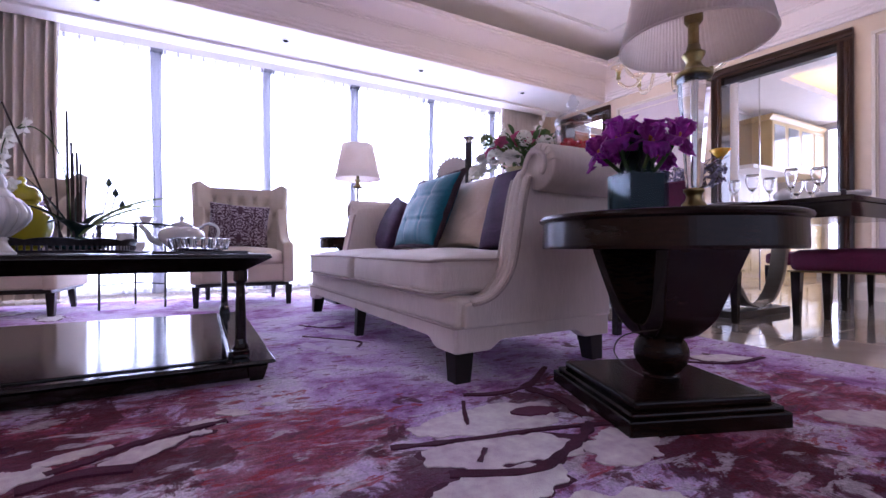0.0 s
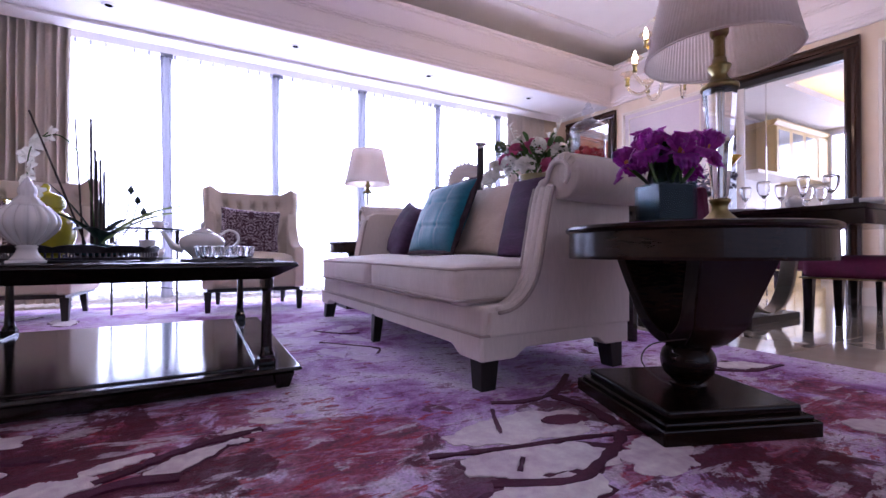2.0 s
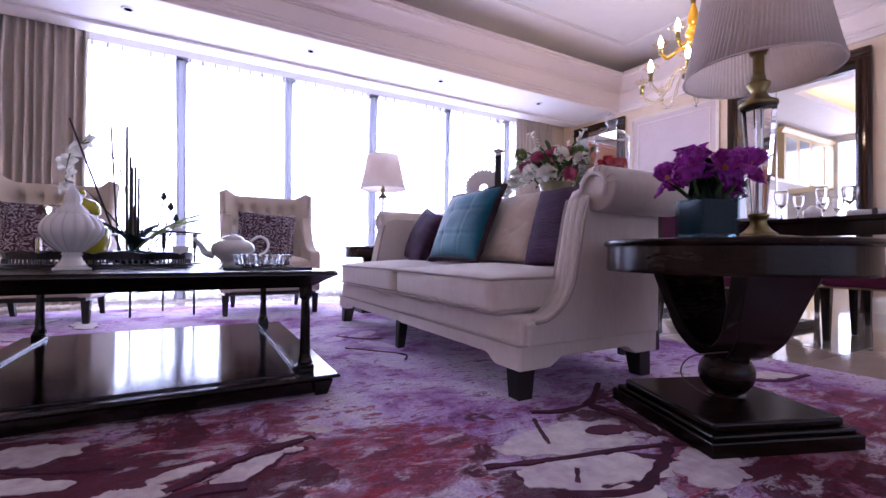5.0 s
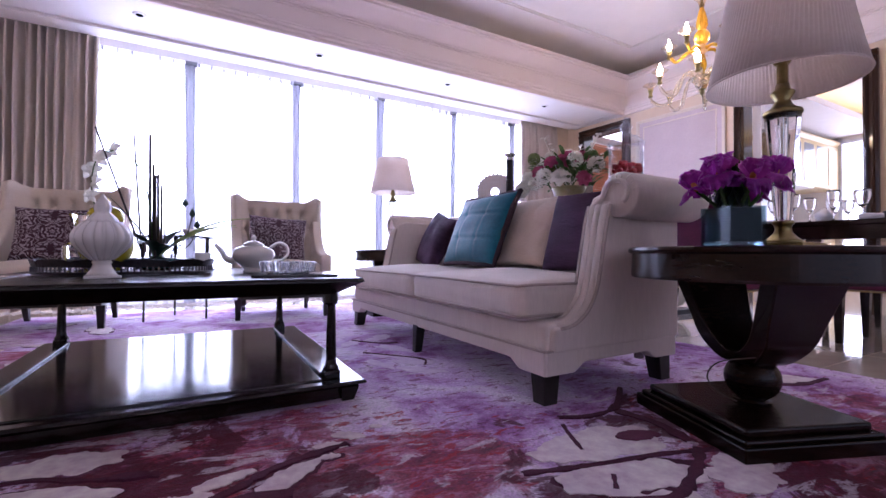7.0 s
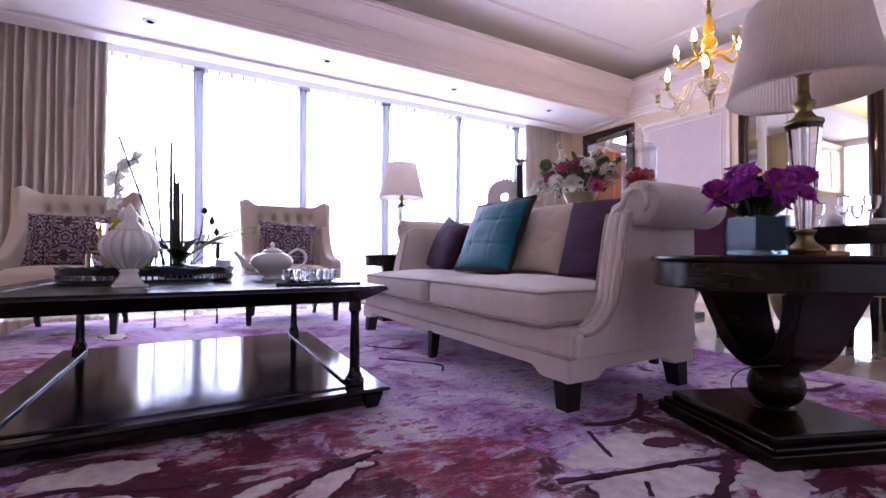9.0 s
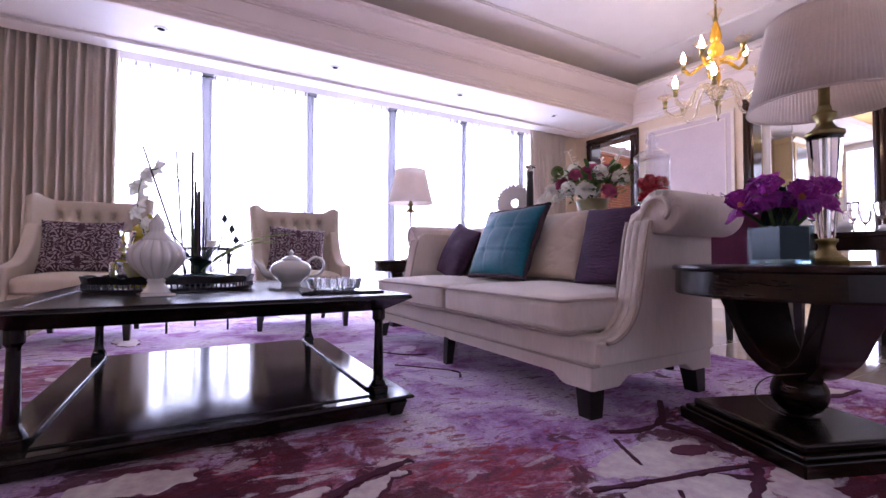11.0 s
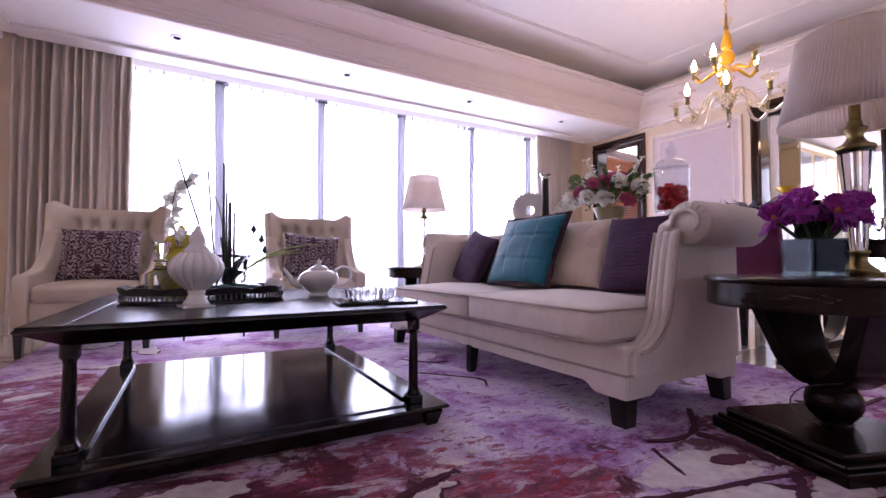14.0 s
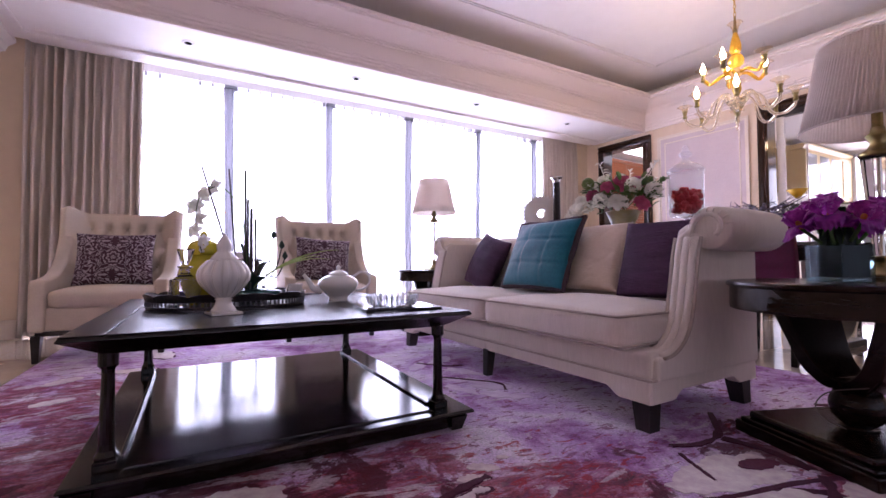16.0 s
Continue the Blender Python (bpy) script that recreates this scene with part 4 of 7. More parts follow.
# ---- armchairs ----
def armchair(x, y, turn, label):
    c = thing("armchair", label, "armchair", (x, y, 0), turn, "armchairs by the window")
    W = 0.37
    part("seat_base", box(-0.33, 0.33, -0.31, 0.28, 0.20, 0.36), CHAIRCLOTH, c, bevel=0.02, segments=3)
    part("seat_frame", box(-0.35, 0.35, -0.325, 0.30, 0.175, 0.205), BLACKLEG, c, bevel=0.004)
    part("seat_cushion", soft_box(-0.30, 0.30, -0.335, 0.20, 0.345, 0.475, 0.03, 0.045), CHAIRCLOTH, c, smooth=True)
    # tufted winged back, front skin and outer skin joined
    nu, nv = 76, 46
    buttons = [(u, v) for v, us in ((0.82, (-0.66, -0.33, 0, 0.33, 0.66)), (0.60, (-0.82, -0.5, -0.17, 0.17, 0.5, 0.82)), (0.38, (-0.66, -0.33, 0, 0.33, 0.66))) for u in us]
    bm = bmesh.new()
    skins = []
    for side in (0, 1):
        rows = []
        for j in range(nv + 1):
            v = j / nv
            row = []
            for i in range(nu + 1):
                u = i / nu * 2 - 1
                wing = max(0.0, (abs(u) - 0.72) / 0.28)
                top = 1.045 + 0.065 * max(0.0, (abs(u) - 0.70) / 0.30) ** 1.5 * (1 - 0.55 * max(0.0, (abs(u) - 0.90) / 0.10) ** 2)
                z = 0.36 + (top - 0.36) * v
                reach = 0.13 * (0.55 + 0.45 * math.sin(math.pi * min(1, v * 1.05) * 0.75))
                yb = 0.20 + 0.10 * v - reach * wing ** 1.3 * (1.0 - 0.25 * (1 - v)) + 0.0
                xb = u * (0.322 + 0.028 * v) + math.copysign(0.012, u) * wing
                if side == 0:
                    tuft = sum(math.exp(-(((u - a) * 0.34) ** 2 + ((v - b) * 0.64) ** 2) * 1300) for a, b in buttons)
                    p_, q_ = u / 0.33, (v - 0.38) / 0.22
                    d1, d2 = abs((p_ - q_ / 2 + 0.5) % 1 - 0.5), abs((p_ + q_ / 2 + 0.5) % 1 - 0.5)
                    fade = max(0.0, min(1.0, (v - 0.25) / 0.1)) * max(0.0, min(1.0, (0.93 - v) / 0.08)) * (1 - wing) ** 0.5
                    crease = math.exp(-(min(d1, d2) / 0.10) ** 2) * fade
                    yb += 0.042 * min(1, tuft) + 0.020 * crease - 0.024
                else:
                    t = 0.075 * (1 - 0.45 * wing)
                    nx = 0.8 * wing
                    yb += t * (1 - 0.4 * wing)
                    xb += math.copysign(1, u) * nx * 0.055
                edge = min(1.0, (1 - v) / 0.05)
                if edge < 1 and side == 1:
                    z -= 0.012 * (1 - edge)
                row.append(bm.verts.new((xb, yb, z)))
            rows.append(row)
        skins.append(rows)
    f, b = skins
    for rows in skins:
        for p, q in zip(rows, rows[1:]):
            for i in range(nu):
                bm.faces.new((p[i], p[i + 1], q[i + 1], q[i]))
    for i in range(nu):
        bm.faces.new((f[nv][i], f[nv][i + 1], b[nv][i + 1], b[nv][i]))
        bm.faces.new((f[0][i], f[0][i + 1], b[0][i + 1], b[0][i]))
    for j in range(nv):
        for i in (0, nu):
            bm.faces.new((f[j][i], f[j + 1][i], b[j + 1][i], b[j][i]))
    bk = part("backrest", bm, CHAIRCLOTH, c, "buttoned winged back", smooth=True)
    for u, v in buttons:
        wing = max(0.0, (abs(u) - 0.72) / 0.28)
        z = 0.36 + (1.045 + 0.065 * max(0.0, (abs(u) - 0.70) / 0.30) ** 1.5 * (1 - 0.55 * max(0.0, (abs(u) - 0.90) / 0.10) ** 2) - 0.36) * v
        reach = 0.13 * (0.55 + 0.45 * math.sin(math.pi * min(1, v * 1.05) * 0.75))
        yb = 0.20 + 0.10 * v - reach * wing ** 1.3 * (1.0 - 0.25 * (1 - v)) + 0.008
        bb = bmesh.new()
        bmesh.ops.create_uvsphere(bb, u_segments=8, v_segments=5, radius=0.010, matrix=Matrix.Translation((u * (0.322 + 0.028 * v), yb, z)))
        part("button", bb, CHAIRCLOTH, bk, smooth=True)
    for s in (-1, 1):
        curve = smooth_line([(0.13, 0, 0.86), (0.05, 0, 0.70), (-0.06, 0, 0.595), (-0.20, 0, 0.552), (-0.325, 0, 0.54)], 5)
        outline = [(p.x, p.z) for p in curve] + [(-0.345, 0.51), (-0.345, 0.20), (0.28, 0.20), (0.28, 0.80)]
        x0, x1 = sorted((s * 0.30, s * 0.385))
        part("arm", prism(outline, "x", x0, x1), CHAIRCLOTH, c, bevel=0.028, segments=4)
    for s in (-1, 1):
        part("front_leg", taper(s * 0.345, -0.305, 0.001, 0.18, 0.017, 0.027), BLACKLEG, c, "black tapered leg", bevel=0.002)
        part("rear_leg", taper(s * 0.28, 0.26, 0.001, 0.18, 0.015, 0.024, dy=0.06), BLACKLEG, c, "black splayed leg", bevel=0.002)
    return c


armchair(-0.43, 4.615, -5.8, "ivory linen wing armchair with buttoned back by the drapes")
armchair(1.107, 4.555, -2.4, "ivory linen wing armchair with buttoned back before the window")
pillow("aubergine and ivory damask cushion on an armchair", 0.49, 0.39, 0.13, (-0.425, 4.535, 0.68), -5.8, -14, DAMASK, None, 7)
pillow("aubergine and ivory damask cushion on an armchair", 0.48, 0.39, 0.13, (1.075, 4.485, 0.68), -2.4, -14, DAMASK, None, 8, roll=4)


# ---- pedestal tables ----
def pedestal_table(x, y, top, rad, turn, plinth, label):
    t = thing("pedestal_table", label, "side table", (x, y, 0), turn)
    part("tabletop", lathe([(0.01, top - 0.022), (rad - 0.012, top - 0.022), (rad - 0.002, top - 0.016), (rad, top - 0.010), (rad - 0.003, top - 0.003), (rad - 0.010, top), (0.01, top)], 128), WALNUT, t, bevel=0)
    part("apron", lathe([(rad - 0.10, top - 0.098), (rad - 0.012, top - 0.098), (rad - 0.010, top - 0.09), (rad - 0.012, top - 0.022), (rad - 0.10, top - 0.022)], 128), WALNUT, t)
    px, py = plinth
    zt, k = 0.092, rad / 0.38
    def step(a, z0, z1):
        return box(-px - a - 0.02, px + a - 0.02, -py - a, py + a, z0, z1)
    part("plinth", step(0.0, 0.014, 0.055), WALNUT, t, bevel=0.004)
    part("plinth_step", step(-0.012, 0.055, 0.068), WALNUT, t, bevel=0.005)
    part("plinth_top", step(-0.03, 0.068, zt), WALNUT, t, bevel=0.008, segments=3)
    ball = [(0.05, zt), (0.052, zt + 0.006)]
    for i in range(1, 14):
        a = -math.pi / 2 + math.pi * i / 14
        ball.append((max(0.035, 0.077 * math.cos(a)), zt + 0.072 + 0.072 * math.sin(a)))
    part("ball", lathe(ball, 28), WALNUT, t, smooth=True)
    zb, zu = zt + 0.120, top - 0.097
    # one broad board bent into a tulip, in line with the plinth
    for ang in (90,):
        outer = smooth_line([(0.055, 0, zb), (0.086, 0, zb + 0.018), (0.130, 0, zb + 0.066), (0.164 * k, 0, zb + 0.135), (0.216 * k, 0, zu)], 6)
        inner = smooth_line([(0.0, 0, zb + 0.038), (0.030, 0, zb + 0.044), (0.074, 0, zb + 0.086), (0.112 * k, 0, zb + 0.150), (0.157 * k, 0, zu)], 6)
        half_o, half_i = [(p.x, p.z) for p in outer], [(p.x, p.z) for p in inner]
        for s in (1, -1):
            ol = [(0.0, zb)] + [(s * a, b) for a, b in half_o] + [(s * a, b) for a, b in half_i[::-1]]
            board = prism(ol, "y", -0.124 * k, 0.124 * k)
            for v in board.verts:
                v.co.y *= 0.50 + 0.50 * max(0.0, min(1.0, (v.co.z - zb) / (zu - zb))) ** 0.7
            ob = part("curved_support", board, WALNUT, t, bevel=0.004)
            ob.matrix_local = Matrix.Rotation(radians(ang), 4, "Z")
    return t


near = pedestal_table(1.998, 1.165, 0.572, 0.360, -21, (0.225, 0.238), "round dark espresso pedestal table with tulip base on a stepped plinth")
far = pedestal_table(1.99, 4.16, 0.585, 0.31, 0, (0.2, 0.2), "round dark pedestal table at the far end of the sofa")

# ---- table lamps ----
def pleated_shade(r0, r1, z0, z1, pleats, lean=0.0):
    """Open cone of folded cloth: r0 below, r1 above."""
    bm = bmesh.new()
    n = pleats * 4
    rows = []
    for j in range(5):
        t = j / 4
        r = r0 + (r1 - r0) * (t ** 0.9)
        rows.append([bm.verts.new(((r + 0.0018 * math.cos(i * math.pi / 2)) * math.cos(2 * math.pi * i / n + lean * t), (r + 0.0018 * math.cos(i * math.pi / 2)) * math.sin(2 * math.pi * i / n + lean * t), z0 + (z1 - z0) * t)) for i in range(n)])
    for a, b in zip(rows, rows[1:]):
        for i in range(n):
            bm.faces.new((a[i], a[(i + 1) % n], b[(i + 1) % n], b[i]))
    return bm


def ring(r, z, rad, n=48):
    return tube([(r * math.cos(2 * math.pi * i / n), r * math.sin(2 * math.pi * i / n), z) for i in range(n)], rad, 6, closed=True)


def table_lamp(x, y, z, k, shade, pleats, label, base=0.0):
    """k scales the stem; shade = (lower radius, upper radius, lower z, upper z) above the table."""
    l = thing("table_lamp", label, "lamp", (x, y, z))
    part("base_plate", box(-0.085 * k, 0.085 * k, -0.085 * k, 0.085 * k, 0.0, 0.016), BRASS, l, "square antique brass plate", bevel=0.003)
    z0 = 0.016
    foot = [(0.052, z0), (0.050, z0 + 0.008), (0.046, z0 + 0.010), (0.036, z0 + 0.018), (0.024, z0 + 0.032), (0.021, z0 + 0.044), (0.024, z0 + 0.056), (0.029, z0 + 0.060), (0.029, z0 + 0.068), (0.022, z0 + 0.07)]
    part("foot", lathe([(r * k, h) for r, h in foot], 28), BRASS, l, smooth=True)
    zb, zt = z0 + 0.07, shade[2] - 0.104 * k
    part("column", lathe([(0.020 * k, zb), (0.023 * k, zb + 0.01), (0.046 * k, zt - 0.03), (0.048 * k, zt)], 10), CRYSTAL, l, "faceted clear crystal column")
    part("core", lathe([(0.007, zb), (0.007, zt)], 10), CHROME, l)
    part("collar", lathe([(0.050 * k, zt), (0.053 * k, zt + 0.006), (0.051 * k, zt + 0.014), (0.036 * k, zt + 0.022), (0.026 * k, zt + 0.034), (0.020 * k, zt + 0.048), (0.031 * k, zt + 0.066), (0.033 * k, zt + 0.074), (0.021 * k, zt + 0.082), (0.018 * k, zt + 0.100)], 28), BRASS, l, smooth=True)
    part("stem", tube([(0, 0, zt + 0.08 * k), (0, 0, shade[2] + 0.07)], 0.0155 * k, 12), BRASS, l)
    part("socket", lathe([(0.020 * k, shade[2] + 0.06), (0.026 * k, shade[2] + 0.07), (0.026 * k, shade[2] + 0.10), (0.018 * k, shade[2] + 0.11), (0.018 * k, shade[2] + 0.14)], 16), BRASS, l, smooth=True)
    sh = part("shade", pleated_shade(*shade, pleats, 0.12), SHADE, l, "pleated ivory cloth shade", smooth=True, solid=0.002)
    part("rim", ring(shade[0] + 0.001, shade[2], 0.004), SHADE, sh)
    part("rim", ring(shade[1] + 0.001, shade[3], 0.004), SHADE, sh)
    part("finial", lathe([(0.004, shade[3] - 0.02), (0.004, shade[3] + 0.005), (0.011, shade[3] + 0.012), (0.005, shade[3] + 0.03)], 12), BRASS, l, smooth=True)
    for a in (0, 120, 240):
        c, s = math.cos(radians(a)), math.sin(radians(a))
        part("spider_arm", tube([(0.004 * c, 0.004 * s, shade[3] - 0.015), (shade[1] * c, shade[1] * s, shade[3] - 0.004)], 0.002, 6), BRASS, l)
    return l


table_lamp(2.09, 1.118, 0.572, 1.0, (0.207, 0.150, 0.525, 0.815), 104, "tall crystal and brass table lamp with pleated ivory shade, unlit")
table_lamp(2.03, 4.17, 0.585, 0.8, (0.205, 0.138, 0.53, 0.835), 14, "crystal table lamp with ivory panelled shade, unlit")

# lamp flex looped round the pedestal
flex = thing("lamp_cord", "thin brown lamp cord looped below the table", "cable")
part("cord", tube(smooth_line([(2.005, 1.06, 0.265), (1.905, 1.10, 0.25), (1.87, 1.195, 0.22), (1.875, 1.235, 0.165), (1.91, 1.22, 0.118), (1.93, 1.175, 0.096)], 6), 0.0022, 6), TWIG, flex)

# ---- iris vase ----
def petal_leaf(length, width, curl, ruffle=0.0, seed=0, nu=8, nv=4):
    """A petal growing along +z that bows towards +y; sheet of quads."""
    bm = bmesh.new()
    rows = []
    for i in range(nu + 1):
        t = i / nu
        w = width * math.sin(math.pi * min(0.98, 0.12 + 0.8 * t)) ** 0.8
        a = curl * t
        cy, cz = length * (1 - math.cos(a)) / max(curl, 1e-3), length * math.sin(a) / max(curl, 1e-3)
        rows.append([bm.verts.new(((j / nv - 0.5) * w, cy + 0.25 * w * (abs(j / nv - 0.5) * 2) ** 2 * -1 + ruffle * t * math.sin(j * 2.6 + i * 1.9 + seed) * 0.5, cz + ruffle * t * math.cos(j * 3.1 + seed + i))) for j in range(nv + 1)])
    for a, b in zip(rows, rows[1:]):
        for j in range(nv):
            bm.faces.new((a[j], a[j + 1], b[j + 1], b[j]))
    return bm


def add_sheet(dst, src, m):
    src.transform(m)
    me = bpy.data.meshes.new("t")
    src.to_mesh(me)
    src.free()
    dst.from_mesh(me)
    bpy.data.meshes.remove(me)


def aim(at, tilt, turn, spin=0.0):
    return Matrix.Translation(at) @ Matrix.Rotation(radians(turn), 4, "Z") @ Matrix.Rotation(radians(tilt), 4, "X") @ Matrix.Rotation(radians(spin), 4, "Z")


vase = thing("flower_vase", "square smoky glass vase packed with frilled purple irises", "vase", (1.892, 1.167, 0.5735), -22)
w = bmesh.new()
for a in ((-0.060, -0.055, -0.060, 0.060), (0.055, 0.060, -0.060, 0.060), (-0.055, 0.055, -0.060, -0.055), (-0.055, 0.055, 0.055, 0.060)):
    box(*a, 0.0, 0.120, w)
part("glass_box", w, BLUEGLASS, vase, bevel=0.001)
part("glass_base", box(-0.0545, 0.0545, -0.0545, 0.0545, 0.001, 0.014), CRYSTAL, vase, "thick clear glass base", bevel=0.003)
LINER = mat("dark_teal_liner", (0.005, 0.013, 0.015), 0.22, second=(0.012, 0.026, 0.028), scale=26, bump=0.25, ior=1.2)
part("liner", box(-0.052, 0.052, -0.052, 0.052, 0.0155, 0.116), LINER, vase, "dark teal inner lining", bevel=0.003)
rnd = random.Random(5)
THROAT = mat("yellow_iris_throat", (0.66, 0.30, 0.03), 0.6, second=(0.50, 0.10, 0.16), scale=60, glow_through=0.3)


def iris_petal(length, width, bend, seed, nu=14, nv=18):
    """A broad fan-shaped petal along +z, bent towards +y, with a finely frilled rim."""
    bm = bmesh.new()
    rows = []
    for i in range(nu + 1):
        t = i / nu
        w = width * (0.22 + 0.78 * math.sin(math.pi * (0.04 + 0.62 * t)) ** 1.0)
        a = bend * t ** 1.3
        row = []
        for j in range(nv + 1):
            u = j / nv * 2 - 1
            rim = max(t ** 4, abs(u) ** 3 * t)
            fr = 1.15 * rim * (0.004 * math.sin(6.0 * u + 5 * t + seed) + 0.007 * math.sin(17 * u + 5 * t + 2 * seed) + 0.005 * math.sin(26 * t + 3 * u + seed))
            ln = length * t * (1 - 0.30 * t * u ** 4)
            cup = 0.07 * w * u * u
            row.append(bm.verts.new((u * w / 2 + 0.4 * fr, ln * math.sin(a * 0.62) + fr - cup * math.cos(a), ln * math.cos(a * 0.62) + 0.6 * fr)))
        rows.append(row)
    for a, b in zip(rows, rows[1:]):
        for j in range(nv):
            bm.faces.new((a[j], a[j + 1], b[j + 1], b[j]))
    return bm


HEADS = ((0.092, 8, 0.186), (0.080, 74, 0.214), (0.094, 132, 0.180), (0.088, 190, 0.208), (0.082, 250, 0.190), (0.098, 306, 0.206), (0.022, 120, 0.226))
for k, (r, deg, pz) in enumerate(HEADS):
    a = radians(deg + 15)
    px, py = r * math.cos(a), r * math.sin(a)
    part("stem", tube(smooth_line([(px * 0.30, py * 0.30, 0.110), (px * 0.6, py * 0.6, 0.14), (px, py, pz - 0.004)], 4), 0.006, 6), LEAF, vase)
    up, down = bmesh.new(), bmesh.new()
    tip = Matrix.Translation((px, py, pz)) @ Matrix.Rotation(a, 4, "Z") @ Matrix.Rotation(radians(24 if r > 0.05 else 4), 4, "Y") @ Matrix.Rotation(radians(rnd.uniform(0, 120)), 4, "Z")
    for q in range(3):
        spin = Matrix.Rotation(radians(120 * q), 4, "Z")
        add_sheet(up, iris_petal(0.064, 0.078, -0.35 if q else 0.6, k * 3.1 + q), tip @ spin @ Matrix.Rotation(radians(-22), 4, "X"))
        add_sheet(down, iris_petal(0.056, 0.074, 1.9, k * 5.3 + q + 9), tip @ spin @ Matrix.Rotation(radians(60), 4, "Z") @ Matrix.Rotation(radians(-48), 4, "X"))
    bl = part("iris_bloom", up, IRIS, vase, "frilled magenta purple iris petals", smooth=True)
    part("iris_fall", down, IRISDARK if k % 3 != 2 else IRIS, bl, "drooping deep purple petals", smooth=True)
    part("throat", lathe([(0.004, -0.010), (0.011, 0.004), (0.010, 0.022), (0.003, 0.032)], 10), THROAT, bl, "yellow throat", smooth=True).matrix_local = tip
for k in range(14):
    a = k * 25.7 + 10
    part("leaf", petal_leaf(0.105 + 0.025 * (k % 3), 0.044, 0.35 + 0.2 * (k % 2), 0, k, 8, 4), LEAF if k % 4 == 0 else DARKLEAF, vase, "broad green blade", smooth=True).matrix_local = aim((0.040 * math.cos(radians(a)), 0.040 * math.sin(radians(a)), 0.108), -8 - 7 * (k % 3), a + 90)

# ---- console table behind the sofa, with its display ----
con = thing("console_table", "narrow dark wood console table behind the sofa", "console table")
part("tabletop", box(2.42, 2.78, 1.85, 3.50, 0.80, 0.835), DARKWOOD, con, bevel=0.005)
part("apron", box(2.45, 2.75, 1.89, 3.46, 0.71, 0.80), DARKWOOD, con)
for x in (2.47, 2.73):
    for y in (1.92, 3.43):
        part("leg", taper(x, y, 0.014, 0.71, 0.018, 0.026), DARKWOOD, con, bevel=0.003)

jar = thing("candy_jar", "tall clear glass apothecary jar half full of red berries", "jar", (2.56, 2.068, 0.835))
part("foot", lathe([(0.055, 0.0), (0.05, 0.008), (0.015, 0.02), (0.012, 0.05), (0.02, 0.062), (0.085, 0.07)], 32), CRYSTAL, jar, smooth=True)
part("body", lathe([(0.085, 0.07), (0.092, 0.08), (0.093, 0.31), (0.098, 0.325), (0.094, 0.33), (0.089, 0.325), (0.088, 0.085), (0.001, 0.08)], 36), GLASS, jar, smooth=True)
part("lid", lathe([(0.099, 0.335), (0.095, 0.345), (0.07, 0.37), (0.045, 0.378), (0.035, 0.385), (0.020, 0.40), (0.018, 0.41), (0.032, 0.425), (0.033, 0.44), (0.018, 0.455), (0.012, 0.463), (0.018, 0.472), (0.004, 0.488)], 32), GLASS2, jar, "domed lid with stacked knob", smooth=True)
rnd = random.Random(9)
bb = bmesh.new()
for k in range(110):
    a, r = rnd.uniform(0, 6.28), 0.068 * math.sqrt(rnd.random())
    bmesh.ops.create_icosphere(bb, subdivisions=2, radius=rnd.uniform(0.015, 0.020), matrix=Matrix.Translation((r * math.cos(a), r * math.sin(a), 0.098 + 0.125 * rnd.random())))
part("berries", bb, BERRY, jar, "glossy red berries", smooth=True)

candle = thing("candlestick", "tall black and brass column candlestick", "candlestick", (2.53, 3.08, 0.835))
part("base", lathe([(0.055, 0), (0.055, 0.02), (0.042, 0.03), (0.034, 0.055), (0.03, 0.06)], 24), BRASS, candle, smooth=True)
part("shaft", lathe([(0.029, 0.06), (0.025, 0.43)], 16), BLACKLEG, candle, "black fluted shaft")
part("cup", lathe([(0.026, 0.43), (0.030, 0.44), (0.024, 0.45), (0.045, 0.465), (0.048, 0.475), (0.02, 0.476)], 24), CHROME, candle, smooth=True)

gear = thing("gear_ornament", "pale notched disc ornament with a round hole", "ornament", (2.48, 3.20, 0.835), -43)
outl = []
for k in range(28):
    for r, o in ((0.135, -0.30), (0.135, 0.05), (0.150, 0.15), (0.150, 0.5)):
        a = 2 * math.pi * (k + o) / 28
        outl.append((r, a))
bm = bmesh.new()
front, back = [], []
for side, yy in ((front, -0.014), (back, 0.014)):
    side.append([bm.verts.new((r * math.cos(a), yy, 0.20 + r * math.sin(a))) for r, a in outl])
    side.append([bm.verts.new((0.034 * math.cos(a), yy, 0.20 + 0.034 * math.sin(a))) for r, a in outl])
n = len(outl)
for i in range(n):
    j = (i + 1) % n
    bm.faces.new((front[0][i], front[0][j], front[1][j], front[1][i]))
    bm.faces.new((back[0][i], back[0][j], back[1][j], back[1][i]))
    bm.faces.new((front[0][i], front[0][j], back[0][j], back[0][i]))
    bm.faces.new((front[1][i], front[1][j], back[1][j], back[1][i]))
part("disc", bm, PORCELAIN, gear)
part("stand", box(-0.05, 0.05, -0.035, 0.035, 0.0, 0.06), BLACKLEG, gear, bevel=0.004)


def rose(dst, at, r, seed):
    for layer, (cnt, tilt, k) in enumerate(((3, -8, 0.55), (5, -25, 0.8), (6, -48, 1.0), (6, -70, 1.05))):
        for q in range(cnt):
            add_sheet(dst, petal_leaf(r * k, r * 0.95 * k, 0.9, r * 0.05, seed + q, 5, 4), aim((at[0], at[1], at[2] - r * 0.3), tilt, q * 360 / cnt + layer * 31 + seed * 17))


